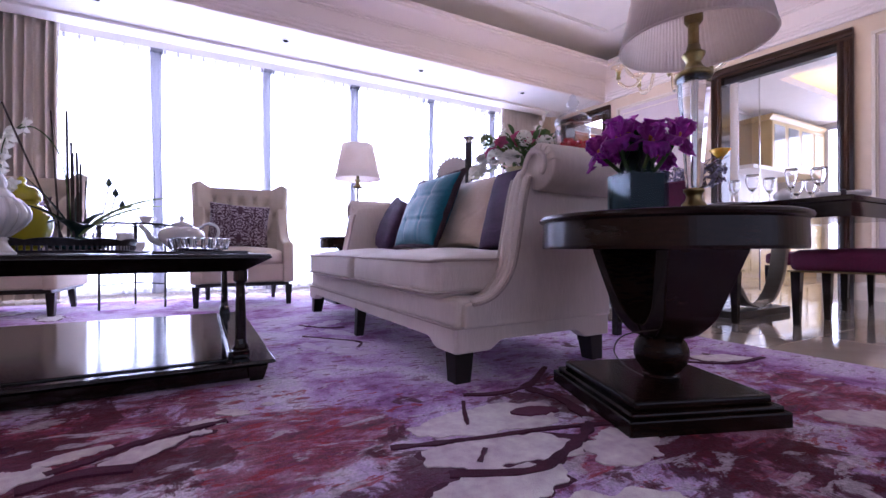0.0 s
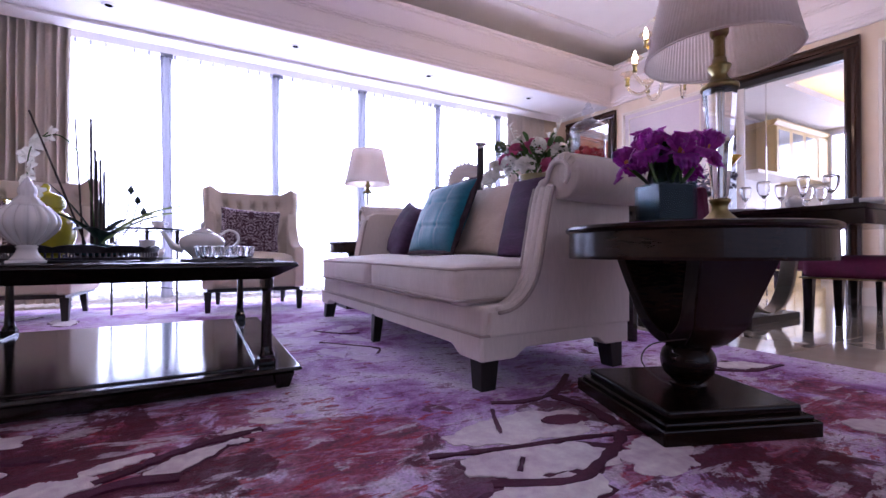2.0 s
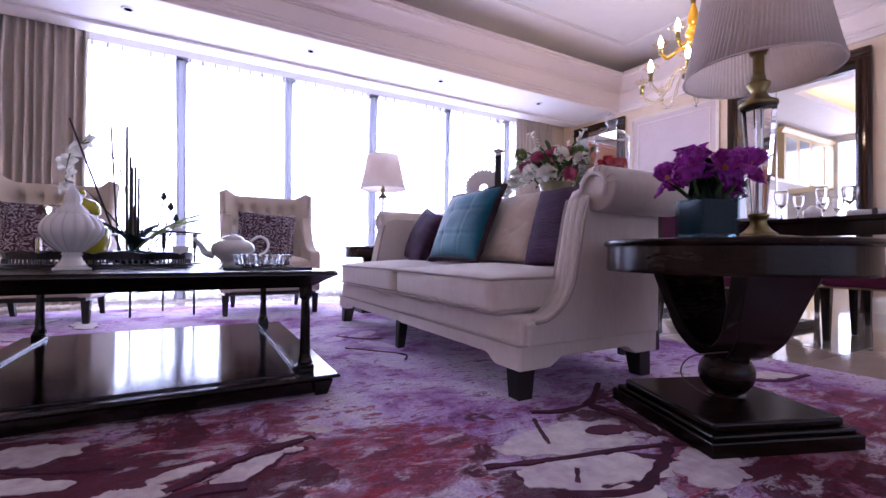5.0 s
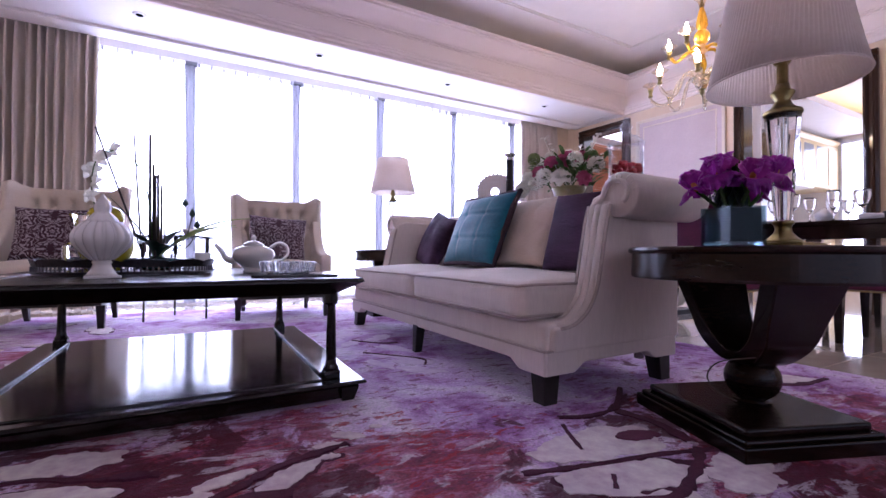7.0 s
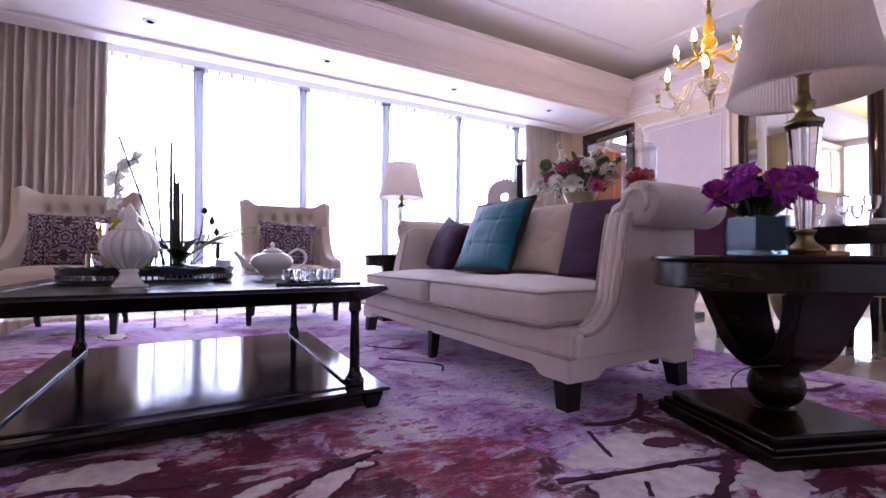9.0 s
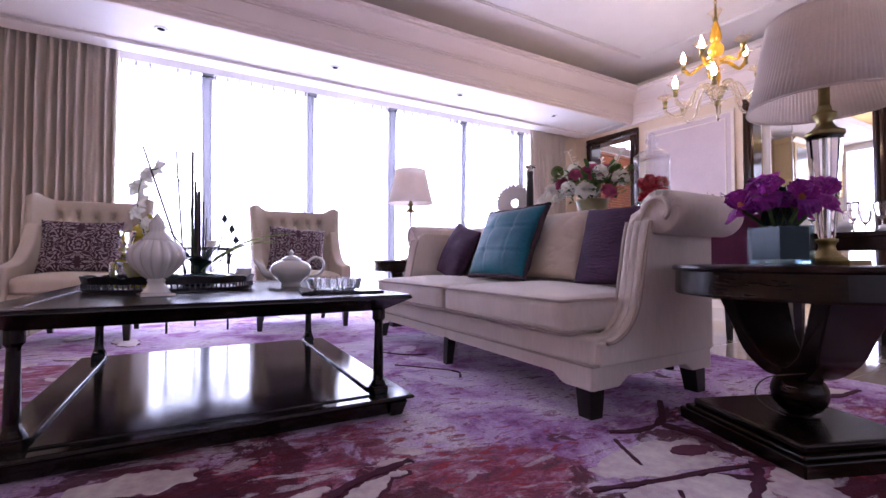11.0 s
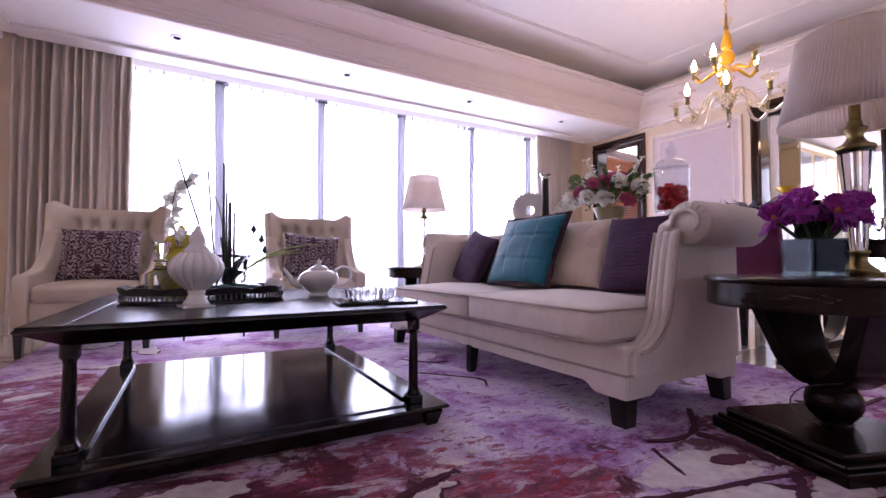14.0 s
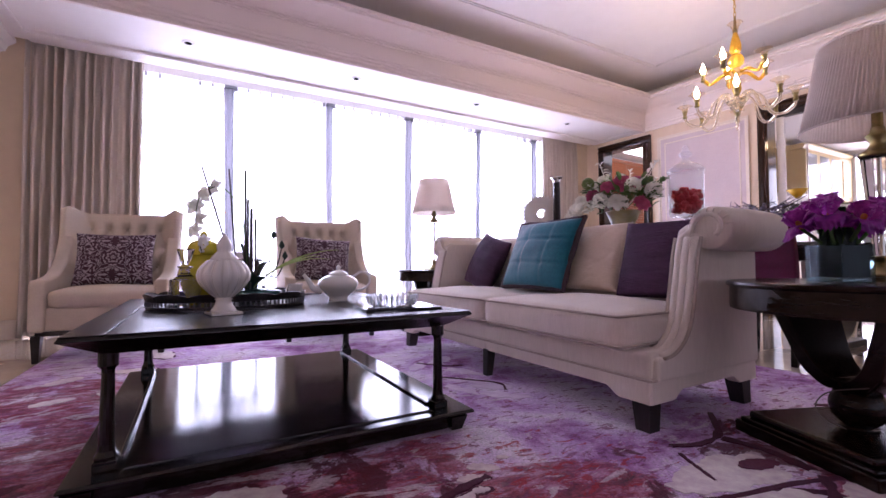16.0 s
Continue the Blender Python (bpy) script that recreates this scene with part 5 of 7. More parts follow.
def ball_bloom(dst, at, r, seed, n=40):
    rr = random.Random(seed)
    for q in range(n):
        z = 1 - 2 * (q + 0.5) / n
        a = q * 2.4
        s = math.sqrt(max(0, 1 - z * z))
        p = Vector((s * math.cos(a), s * math.sin(a), z))
        m = Matrix.Translation(Vector(at) + p * r * 0.55) @ p.to_track_quat("Z", "Y").to_matrix().to_4x4()
        add_sheet(dst, petal_leaf(r * 0.55, r * 0.72, 1.1, 0, rr.random() * 9, 4, 4), m)


bouquet = thing("flower_arrangement", "bouquet of white roses and pink blooms in a painted pot", "flowers", (2.56, 2.50, 0.84))
bouquet.scale = (1.2, 1.2, 1.18)
part("pot", lathe([(0.045, 0.0), (0.048, 0.012), (0.058, 0.04), (0.075, 0.08), (0.088, 0.115), (0.092, 0.12), (0.088, 0.122), (0.07, 0.11)], 28), mat("painted_pot", (0.50, 0.47, 0.33), 0.2, second=(0.33, 0.30, 0.10), scale=22), bouquet, smooth=True)
rnd = random.Random(12)
kinds = {"white": [], "pink": [], "green": []}
sets = [("white", (-0.135, -0.075, 0.165), 0.058, "rose"), ("pink", (-0.03, -0.02, 0.285), 0.06, "rose"), ("green", (-0.09, 0.03, 0.25), 0.045, "ball"),
        ("pink", (-0.12, 0.10, 0.22), 0.045, "rose"), ("white", (0.02, 0.14, 0.24), 0.05, "ball"), ("white", (-0.07, 0.20, 0.17), 0.05, "ball"),
        ("white", (-0.10, 0.25, 0.15), 0.04, "ball"), ("white", (-0.02, -0.20, 0.21), 0.045, "ball"), ("pink", (-0.06, -0.16, 0.16), 0.04, "rose"),
        ("white", (0.05, 0.05, 0.31), 0.04, "ball"), ("green", (0.06, -0.10, 0.28), 0.04, "ball"), ("white", (-0.05, 0.09, 0.30), 0.035, "ball"),
        ("pink", (0.0, -0.09, 0.28), 0.045, "rose"), ("white", (-0.14, 0.17, 0.20), 0.04, "rose"),
        ("white", (-0.16, 0.02, 0.17), 0.045, "ball"), ("pink", (-0.15, -0.02, 0.25), 0.04, "rose"), ("white", (-0.10, -0.14, 0.24), 0.042, "ball"), ("white", (-0.15, 0.21, 0.12), 0.045, "ball"),
        ("green", (-0.15, 0.11, 0.28), 0.036, "ball"), ("white", (-0.06, 0.15, 0.27), 0.042, "ball"), ("pink", (-0.10, -0.20, 0.13), 0.036, "rose"), ("white", (-0.12, 0.28, 0.10), 0.035, "ball")]
for kind, at, r, shape in sets:
    b = bmesh.new()
    (rose if shape == "rose" else ball_bloom)(b, at, r, len(kinds[kind]) + 2)
    if shape == "rose":
        lean = Matrix.Translation(at) @ Matrix.Rotation(radians(52), 4, Vector((0.64, -0.77, 0))) @ Matrix.Translation(-Vector(at))
        b.transform(lean)
    kinds[kind].append(at)
    part("bloom", b, {"white": WHITEPETAL, "pink": PINKPETAL, "green": GREENPETAL}[kind], bouquet, {"white": "white flower head", "pink": "rose pink flower head", "green": "green flower head"}[kind], smooth=True)
greens = bmesh.new()
for k in range(170):
    a, e = rnd.uniform(0, 360), rnd.uniform(-75, -5)
    r = rnd.uniform(0.05, 0.17)
    p = (r * math.cos(radians(a)) * 0.8, r * math.sin(radians(a)) * 1.3, 0.13 + rnd.uniform(0, 0.15))
    add_sheet(greens, petal_leaf(rnd.uniform(0.04, 0.07), rnd.uniform(0.02, 0.032), 0.7, 0.002, k, 4, 2), aim(p, e, a - 90))
tagged(part("foliage", greens, LEAF, bouquet, "dense green leaves", smooth=True), kind="stuff")
for k in range(9):
    a = k * 40 + 15
    tip = (0.16 * math.cos(radians(a)), 0.25 * math.sin(radians(a)), 0.24 + 0.14 * rnd.random())
    spray = tube(smooth_line([(0, 0, 0.12), (tip[0] * 0.5, tip[1] * 0.5, 0.22), tip], 4), 0.0022, 5)
    for q in range(10):
        t = 0.55 + 0.05 * q
        p = (tip[0] * t, tip[1] * t, 0.14 + (tip[2] - 0.14) * t)
        add_sheet(spray, petal_leaf(0.03, 0.016, 0.6, 0, q, 3, 2), aim(p, rnd.uniform(-90, 0), rnd.uniform(0, 360)))
    part("spray", spray, LEAF if k % 2 else WHITEPETAL, bouquet, smooth=True)

# ---- coffee table display ----
T0 = 0.4565
tray = thing("serving_tray", "oval dark pewter tray with a pierced scalloped gallery", "tray", (0.22, 2.68, T0))
tray.scale = (1, 1, 1.15)
RX, RY = 0.305, 0.225
NS = 96
bm = bmesh.new()
lo = [bm.verts.new((RX * math.cos(2 * math.pi * i / NS), RY * math.sin(2 * math.pi * i / NS), 0.004)) for i in range(NS)]
hi = [bm.verts.new((RX * math.cos(2 * math.pi * i / NS), RY * math.sin(2 * math.pi * i / NS), 0.010)) for i in range(NS)]
bm.faces.new(lo[::-1]), bm.faces.new(hi)
for i in range(NS):
    bm.faces.new((lo[i], lo[(i + 1) % NS], hi[(i + 1) % NS], hi[i]))
part("base", bm, PEWTER, tray)
bm = bmesh.new()
for zlo, zhi in ((0.008, 0.014), (0.030, None)):
    rows = [[], []]
    for i in range(NS):
        a = 2 * math.pi * i / NS
        top = zhi or 0.048 + 0.009 * abs(math.sin(a * 6)) ** 0.6
        for k, (g, z) in enumerate(((1.0, zlo), (1.03, top))):
            rows[k].append(bm.verts.new((RX * g * math.cos(a), RY * g * math.sin(a), z)))
    for i in range(NS):
        j = (i + 1) % NS
        bm.faces.new((rows[0][i], rows[0][j], rows[1][j], rows[1][i]))
part("gallery", bm, PEWTER, tray, "scalloped pierced rim", solid=0.003)
bm = bmesh.new()
for i in range(NS):
    a = 2 * math.pi * i / NS
    taper(RX * 1.005 * math.cos(a), RY * 1.005 * math.sin(a), 0.012, 0.031, 0.003, 0.003, bm=bm)
tagged(part("gallery_piercing", bm, PEWTER, tray), kind="stuff")

urn = thing("lidded_urn", "white ribbed porcelain melon urn with lid on a square foot", "urn", (0.178, 2.35, T0 + 0.0005), 12)
part("foot", box(-0.052, 0.052, -0.052, 0.052, 0.0, 0.010), PORCELAIN, urn, bevel=0.003)
part("stem", lathe([(0.048, 0.010), (0.040, 0.020), (0.030, 0.036), (0.026, 0.050), (0.031, 0.055), (0.026, 0.060), (0.030, 0.066)], 28), PORCELAIN, urn, smooth=True)
body = []
for i in range(21):
    t = i / 20
    body.append((0.026 + 0.064 * math.sin(math.pi * (0.02 + 0.86 * t ** 1.1)) ** 0.8, 0.062 + 0.134 * t))
part("body", lathe(body, 112, lobes=16, depth=0.17), PORCELAIN, urn, smooth=True)
part("lid", lathe([(0.050, 0.193), (0.044, 0.206), (0.032, 0.220), (0.023, 0.230), (0.026, 0.240), (0.025, 0.254), (0.017, 0.270), (0.008, 0.284), (0.003, 0.294)], 48, lobes=12, depth=0.08), PORCELAIN, urn, "ribbed domed lid with acorn knob", smooth=True)

dec = thing("decanter", "square cut crystal decanter with a flared stopper", "decanter", (0.050, 2.70, T0 + 0.0115), 20)
dec.scale = (1.12, 1.12, 1.12)
part("body", taper(0, 0, 0.0, 0.098, 0.044, 0.044), CRYSTAL, dec, bevel=0.010)
bm = bmesh.new()
for s in range(4):
    for d in (-1, 1):
        for o in (-0.02, 0.0, 0.02):
            p0 = Vector((-0.032, -0.0448, 0.025 + o if d > 0 else 0.075 + o))
            b2 = bmesh.new()
            tube([p0, p0 + Vector((0.06, 0, 0.05 * d))], 0.0014, 4, b2)
            add_sheet(bm, b2, Matrix.Rotation(radians(90 * s), 4, "Z"))
part("cut_lines", bm, CRYSTAL, dec, "diagonal cut facets")
part("neck", lathe([(0.040, 0.098), (0.022, 0.112), (0.016, 0.120), (0.016, 0.135), (0.026, 0.140), (0.026, 0.146), (0.012, 0.147)], 20), CRYSTAL, dec, smooth=True)
part("stopper", lathe([(0.012, 0.150), (0.014, 0.158), (0.020, 0.170), (0.030, 0.205), (0.031, 0.210), (0.006, 0.207)], 10), CRYSTAL, dec)

gj = thing("ginger_jar", "glossy chartreuse yellow lidded ginger jar", "jar", (0.118, 2.81, T0 + 0.0115))
gj.scale = (1.2, 1.2, 1.08)
prof = [(0.045, 0.0), (0.048, 0.006), (0.044, 0.012)] + [(0.046 + 0.040 * math.sin(math.pi * (0.08 + 0.80 * i / 12)), 0.014 + 0.165 * i / 12) for i in range(13)] + [(0.046, 0.185), (0.046, 0.197)]
part("body", lathe(prof, 36), YELLOWGLAZE, gj, smooth=True)
part("lid", lathe([(0.052, 0.197), (0.055, 0.203), (0.054, 0.228), (0.046, 0.246), (0.030, 0.256), (0.016, 0.260), (0.010, 0.268), (0.014, 0.280), (0.006, 0.294)], 32), YELLOWGLAZE, gj, "domed lid with button finial", smooth=True)

orch = thing("orchid_arrangement", "white orchid with dark upright reeds in a low teal bowl", "plant", (0.315, 2.75, T0 + 0.0115))
part("bowl", lathe([(0.05, 0.0), (0.09, 0.010), (0.125, 0.032), (0.13, 0.045), (0.12, 0.052), (0.06, 0.062), (0.01, 0.065)], 32), mat("teal_glaze", (0.05, 0.13, 0.13), 0.2, second=(0.02, 0.06, 0.07), scale=18, coat=0.4), orch, smooth=True)
for x, y, tx, ty, h, r in ((-0.03, 0.0, -0.035, -0.01, 0.60, 0.0065), (-0.018, 0.012, -0.022, 0.0, 0.47, 0.006), (0.0, 0.02, -0.005, 0.01, 0.43, 0.006), (0.012, 0.0, 0.01, 0.0, 0.38, 0.0055), (-0.01, -0.02, -0.012, -0.02, 0.42, 0.0055), (0.02, 0.02, 0.024, 0.02, 0.31, 0.003), (-0.06, 0.0, -0.10, 0.05, 0.61, 0.0042), (-0.05, 0.01, -0.212, -0.10, 0.585, 0.0046)):
    part("reed", tube([(x, y, 0.05), (tx, ty, h)], [r, r * 0.8], 6), TWIG, orch)
stem = smooth_line([(-0.02, 0, 0.05), (-0.03, -0.01, 0.25), (-0.06, -0.02, 0.42), (-0.13, -0.03, 0.51), (-0.20, -0.04, 0.49)], 6)
part("stem", tube(stem, 0.0028, 6), LEAF, orch)
for k, (x, y, z, sz) in enumerate(((-0.16, -0.03, 0.515, 0.045), (-0.20, -0.05, 0.47, 0.048), (-0.235, -0.03, 0.42, 0.046), (-0.215, -0.06, 0.365, 0.045), (-0.235, -0.04, 0.315, 0.040), (-0.20, -0.04, 0.275, 0.034), (-0.205, -0.03, 0.24, 0.026))):
    b = bmesh.new()
    for q in range(5):
        add_sheet(b, petal_leaf(sz * (0.95 if q % 2 else 0.8), sz * 0.66, 0.8, 0.003, q + k, 6, 4), Matrix.Translation((x, y, z)) @ Matrix.Rotation(radians(25 * (k % 3 - 1) - 30), 4, "Z") @ Matrix.Rotation(radians(72 * q), 4, "Y") @ Matrix.Rotation(radians(12), 4, "X"))
    part("orchid_bloom", b, WHITEPETAL, orch, "white five-petalled orchid bloom", smooth=True)
part("stem", tube(smooth_line([(-0.205, -0.03, 0.22), (-0.23, -0.04, 0.33), (-0.22, -0.04, 0.45), (-0.17, -0.03, 0.52)], 5), 0.0022, 5), LEAF, orch)
for a, ln, w, cl, m in ((4, 0.36, 0.034, 0.75, PALELEAF), (-20, 0.44, 0.030, 0.8, PALELEAF), (-32, 0.40, 0.022, 0.95, PALELEAF), (60, 0.25, 0.04, 1.0, DARKLEAF), (150, 0.22, 0.045, 1.1, DARKLEAF), (200, 0.24, 0.045, 0.9, DARKLEAF), (-70, 0.16, 0.05, 1.4, DARKLEAF), (-110, 0.2, 0.055, 1.5, DARKLEAF), (170, 0.32, 0.02, 0.25, DARKLEAF), (-40, 0.15, 0.05, 1.4, DARKLEAF), (100, 0.3, 0.03, 0.5, DARKLEAF)):
    part("leaf", petal_leaf(ln, w, cl, 0, a, 10, 4), m, orch, smooth=True).matrix_local = aim((0.0, 0.0, 0.055), -42 if m is PALELEAF else -28, a - 90)
for px, py, h in ((0.13, 0.02, 0.25), (0.15, 0.05, 0.20), (0.10, 0.06, 0.30)):
    part("bud_stem", tube(smooth_line([(0.04, 0.02, 0.05), (px * 0.8, py, h * 0.6), (px, py, h)], 4), 0.003, 5), TWIG, orch)
    part("bud", lathe([(0.003, h - 0.006), (0.014, h + 0.006), (0.011, h + 0.018), (0.002, h + 0.034)], 10, (px, py, 0)), DARKLEAF, orch, smooth=True)

pot = thing("teapot", "white porcelain teapot with fine gilt sprigs", "teapot", (0.703, 2.71, T0), -10)
pot.scale = (1.05, 1.05, 1.0)
part("body", lathe([(0.045, 0.0), (0.046, 0.006), (0.040, 0.014), (0.055, 0.030), (0.082, 0.058), (0.092, 0.082), (0.086, 0.104), (0.066, 0.120), (0.044, 0.128)], 36), PORCELAIN, pot, smooth=True)
part("lid", lathe([(0.046, 0.128), (0.042, 0.136), (0.025, 0.146), (0.010, 0.150), (0.007, 0.156), (0.012, 0.164), (0.008, 0.172), (0.002, 0.180)], 28), PORCELAIN, pot, smooth=True)
part("spout", tube(smooth_line([(-0.075, 0, 0.052), (-0.112, 0, 0.064), (-0.132, 0, 0.098), (-0.158, 0, 0.132)], 6), [0.021 - 0.0125 * (i / 18) ** 0.7 for i in range(19)], 12), PORCELAIN, pot, smooth=True)
part("handle", tube(smooth_line([(0.070, 0, 0.118), (0.105, 0, 0.142), (0.140, 0, 0.128), (0.146, 0, 0.088), (0.118, 0, 0.056), (0.082, 0, 0.050)], 6), 0.0065, 8), PORCELAIN, pot, smooth=True)

cr = thing("creamer", "small white porcelain cream jug", "jug", (0.49, 2.67, T0), 120)
part("body", lathe([(0.026, 0.0), (0.027, 0.004), (0.030, 0.02), (0.036, 0.045), (0.030, 0.075), (0.034, 0.092), (0.031, 0.092), (0.026, 0.075)], 28), PORCELAIN, cr, smooth=True)
part("handle", tube(smooth_line([(0.030, 0, 0.080), (0.056, 0, 0.078), (0.060, 0, 0.045), (0.034, 0, 0.030)], 5), 0.004, 7), PORCELAIN, cr, smooth=True)
cup2 = thing("teacup", "white porcelain cup and saucer on the coffee table", "cup", (0.50, 2.98, T0), 20)
part("saucer", lathe([(0.03, 0.0), (0.068, 0.010), (0.070, 0.013), (0.02, 0.006)], 28), PORCELAIN, cup2, smooth=True)
part("cup", lathe([(0.022, 0.008), (0.034, 0.025), (0.042, 0.058), (0.040, 0.058), (0.03, 0.025), (0.01, 0.014)], 28), PORCELAIN, cup2, smooth=True)

book = thing("place_mat", "thin dark lacquer board under a crystal bowl", "board", (0.80, 2.22, T0 + 0.003), -8)
part("board", box(-0.15, 0.15, -0.13, 0.13, 0.0, 0.010), DARKWOOD, book, bevel=0.002)
bowl = thing("crystal_bowl", "low round cut crystal bowl on a dark board", "bowl", (0.775, 2.20, T0 + 0.0135))
part("bowl", lathe([(0.075, 0.0), (0.09, 0.006), (0.098, 0.045), (0.090, 0.045), (0.082, 0.012), (0.01, 0.010)], 24), CRYSTAL, bowl)
for k in range(24):
    a = 2 * math.pi * (k + 0.5) / 24
    part("flute", tube([(0.090 * math.cos(a), 0.090 * math.sin(a), 0.006), (0.100 * math.cos(a), 0.100 * math.sin(a), 0.046)], 0.0065, 6), CRYSTAL, bowl)

# ---- round metal table between the armchairs ----
rt = thing("accent_table", "slim dark metal tripod table with round glass top", "side table", (0.32, 4.60, 0))
part("top", lathe([(0.01, 0.672), (0.262, 0.672), (0.262, 0.680), (0.01, 0.680)], 48), GLASS, rt, "round clear glass top")
part("rim", ring(0.262, 0.676, 0.009), BLACKLEG, rt)
for a in (-25, 95, 205):
    c, s = math.cos(radians(a)), math.sin(radians(a))
    part("leg", tube([(0.235 * c, 0.235 * s, 0.014), (0.235 * c, 0.235 * s, 0.67)], 0.008, 8), BLACKLEG, rt)
    part("leg_collar", lathe([(0.014, 0.55), (0.016, 0.56), (0.016, 0.66), (0.013, 0.668)], 12, (0.235 * c, 0.235 * s, 0)), BLACKLEG, rt)
    part("stretcher", tube([(0.235 * c, 0.235 * s, 0.20), (0, 0, 0.215)], 0.005, 6), BLACKLEG, rt)
cup = thing("teacup", "white porcelain cup and saucer on the glass table", "cup", (0.40, 4.52, 0.6805))
part("saucer", lathe([(0.03, 0.0), (0.072, 0.010), (0.074, 0.013), (0.02, 0.006)], 28), PORCELAIN, cup, smooth=True)
part("cup", lathe([(0.024, 0.010), (0.040, 0.030), (0.050, 0.062), (0.047, 0.062), (0.036, 0.030), (0.01, 0.016)], 28), PORCELAIN, cup, smooth=True)
part("handle", tube(smooth_line([(0.045, 0, 0.055), (0.070, 0, 0.052), (0.066, 0, 0.030), (0.040, 0, 0.026)], 5), 0.0035, 6), PORCELAIN, cup, smooth=True)

# ---- dining table, chairs and setting ----
DX0, DX1, DY0, DY1, DZ = 3.80, 4.72, 1.29, 3.30, 0.765
dt = thing("dining_table", "long dark espresso dining table on bowed metal supports", "dining table")
part("tabletop", box(DX0, DX1, DY0, DY1, DZ - 0.03, DZ), DARKWOOD, dt, bevel=0.005)
part("apron", box(DX0 + 0.012, DX1 - 0.012, DY0 + 0.012, DY1 - 0.012, DZ - 0.115, DZ - 0.03), DARKWOOD, dt, bevel=0.003)
STEEL = mat("brushed_bronze", (0.40, 0.36, 0.28), 0.3, metal=0.9, second=(0.33, 0.29, 0.22), scale=60, stretch=(1, 1, 12))
for yc in (1.98, 2.95):
    for s in (-1, 1):
        arc = smooth_line([(4.26 + s * 0.03, 0, 0.06), (4.26 + s * 0.18, 0, 0.11), (4.26 + s * 0.30, 0, 0.25), (4.26 + s * 0.36, 0, 0.42), (4.26 + s * 0.385, 0, 0.655)], 6)
        ol = [(p.x + s * 0.022, p.z) for p in arc] + [(p.x - s * 0.022, p.z) for p in arc[::-1]]
        part("bowed_support", prism(ol, "y", yc - 0.05, yc + 0.05), STEEL, dt, "bowed bronze band", bevel=0.004)
    part("base_bar", box(3.90, 4.62, yc - 0.07, yc + 0.07, 0.0, 0.05), BLACKLEG, dt, bevel=0.004)


def dining_chair(x, y, turn):
    c = thing("dining_chair", "magenta velvet dining chair with dark tapered legs at the table", "chair", (x, y, 0), turn, "chairs round the dining table")
    part("seat", soft_box(-0.25, 0.25, -0.25, 0.25, 0.335, 0.465, 0.012, 0.04), MAGENTA, c, smooth=True)
    rows = [(0.215, 0.40), (0.235, 0.60), (0.255, 0.74), (0.28, 0.865)]
    outline = [(p, z) for p, z in rows] + [(0.315, 0.872)] + [(p + 0.055, z) for p, z in rows[::-1]]
    part("backrest", prism(outline, "x", -0.245, 0.245), MAGENTA, c, bevel=0.022, segments=3)
    part("nailhead_trim", box(-0.252, 0.252, -0.252, 0.25, 0.332, 0.342), BRASS, c)
    for s in (-1, 1):
        part("front_leg", taper(s * 0.215, -0.215, 0.001, 0.335, 0.016, 0.026), DARKWOOD, c, bevel=0.002)
        part("rear_leg", taper(s * 0.215, 0.215, 0.001, 0.335, 0.016, 0.026, dy=0.05), DARKWOOD, c, bevel=0.002)
    return c


# turn: 0 faces -y
dining_chair(4.215, 1.405, 180)
dining_chair(3.53, 2.06, 90)
dining_chair(3.53, 2.80, 90)
stool = thing("dining_stool", "backless magenta velvet stool with dark tapered legs beyond the table", "stool", (5.34, 2.0, 0), 2)
part("seat", soft_box(-0.31, 0.31, -0.28, 0.28, 0.335, 0.445, 0.010, 0.04), MAGENTA, stool, smooth=True)
for x in (-0.285, 0.285):
    for y in (-0.25, 0.25):
        part("leg", taper(x, y, 0.001, 0.335, 0.015, 0.024), DARKWOOD, stool, bevel=0.002)


def wine_glass(x, y, h, r, stem, label, flute=False):
    g = thing("wine_glass", label, "glass", (x, y, DZ), group="glasses on the dining table")
    b = h - stem
    prof = [(0.001, 0.003), (0.034, 0.002), (0.033, 0.005), (0.006, 0.010), (0.0042, 0.02), (0.004, stem - 0.01), (0.008, stem)]
    n = 9
    bowl = []
    for i in range(n + 1):
        t = i / n
        bowl.append((r * (0.15 + 0.85 * math.sin(math.pi * (0.08 + (0.50 if flute else 0.58) * t))), stem + b * t))
    prof += bowl + [(q - 0.0018, z) for q, z in bowl[::-1][:-1]] + [(0.002, stem + 0.006)]
    part("glass", lathe(prof, 24), CRYSTAL, g, smooth=True)


for k, (x, y, h, r, s) in enumerate(((3.90, 1.93, 0.165, 0.036, 0.075), (3.92, 1.83, 0.19, 0.040, 0.085), (3.98, 1.76, 0.165, 0.033, 0.07), (3.93, 1.62, 0.195, 0.032, 0.075), (3.98, 1.50, 0.19, 0.042, 0.085), (4.45, 1.80, 0.19, 0.040, 0.085), (4.40, 1.70, 0.175, 0.036, 0.08), (3.95, 2.42, 0.19, 0.04, 0.085), (3.93, 2.62, 0.17, 0.036, 0.08))):
    wine_glass(x, y, h, r, s, "clear cut-crystal stemmed glass on the dining table", k == 3)
for x, y in ((3.98, 2.02), (3.98, 2.55), (4.53, 2.02)):
    p = thing("dinner_plate", "white porcelain dinner plate with a rim", "plate", (x, y, DZ + 0.001), group="plates on the dining table")
    part("plate", lathe([(0.07, 0.0), (0.08, 0.004), (0.135, 0.018), (0.138, 0.021), (0.08, 0.010), (0.01, 0.008)], 40), PORCELAIN, p, smooth=True)
nap = thing("rolled_napkin", "white rolled napkin with a dark ring on the table corner", "napkin", (4.0, 1.40, DZ + 0.001), 30)
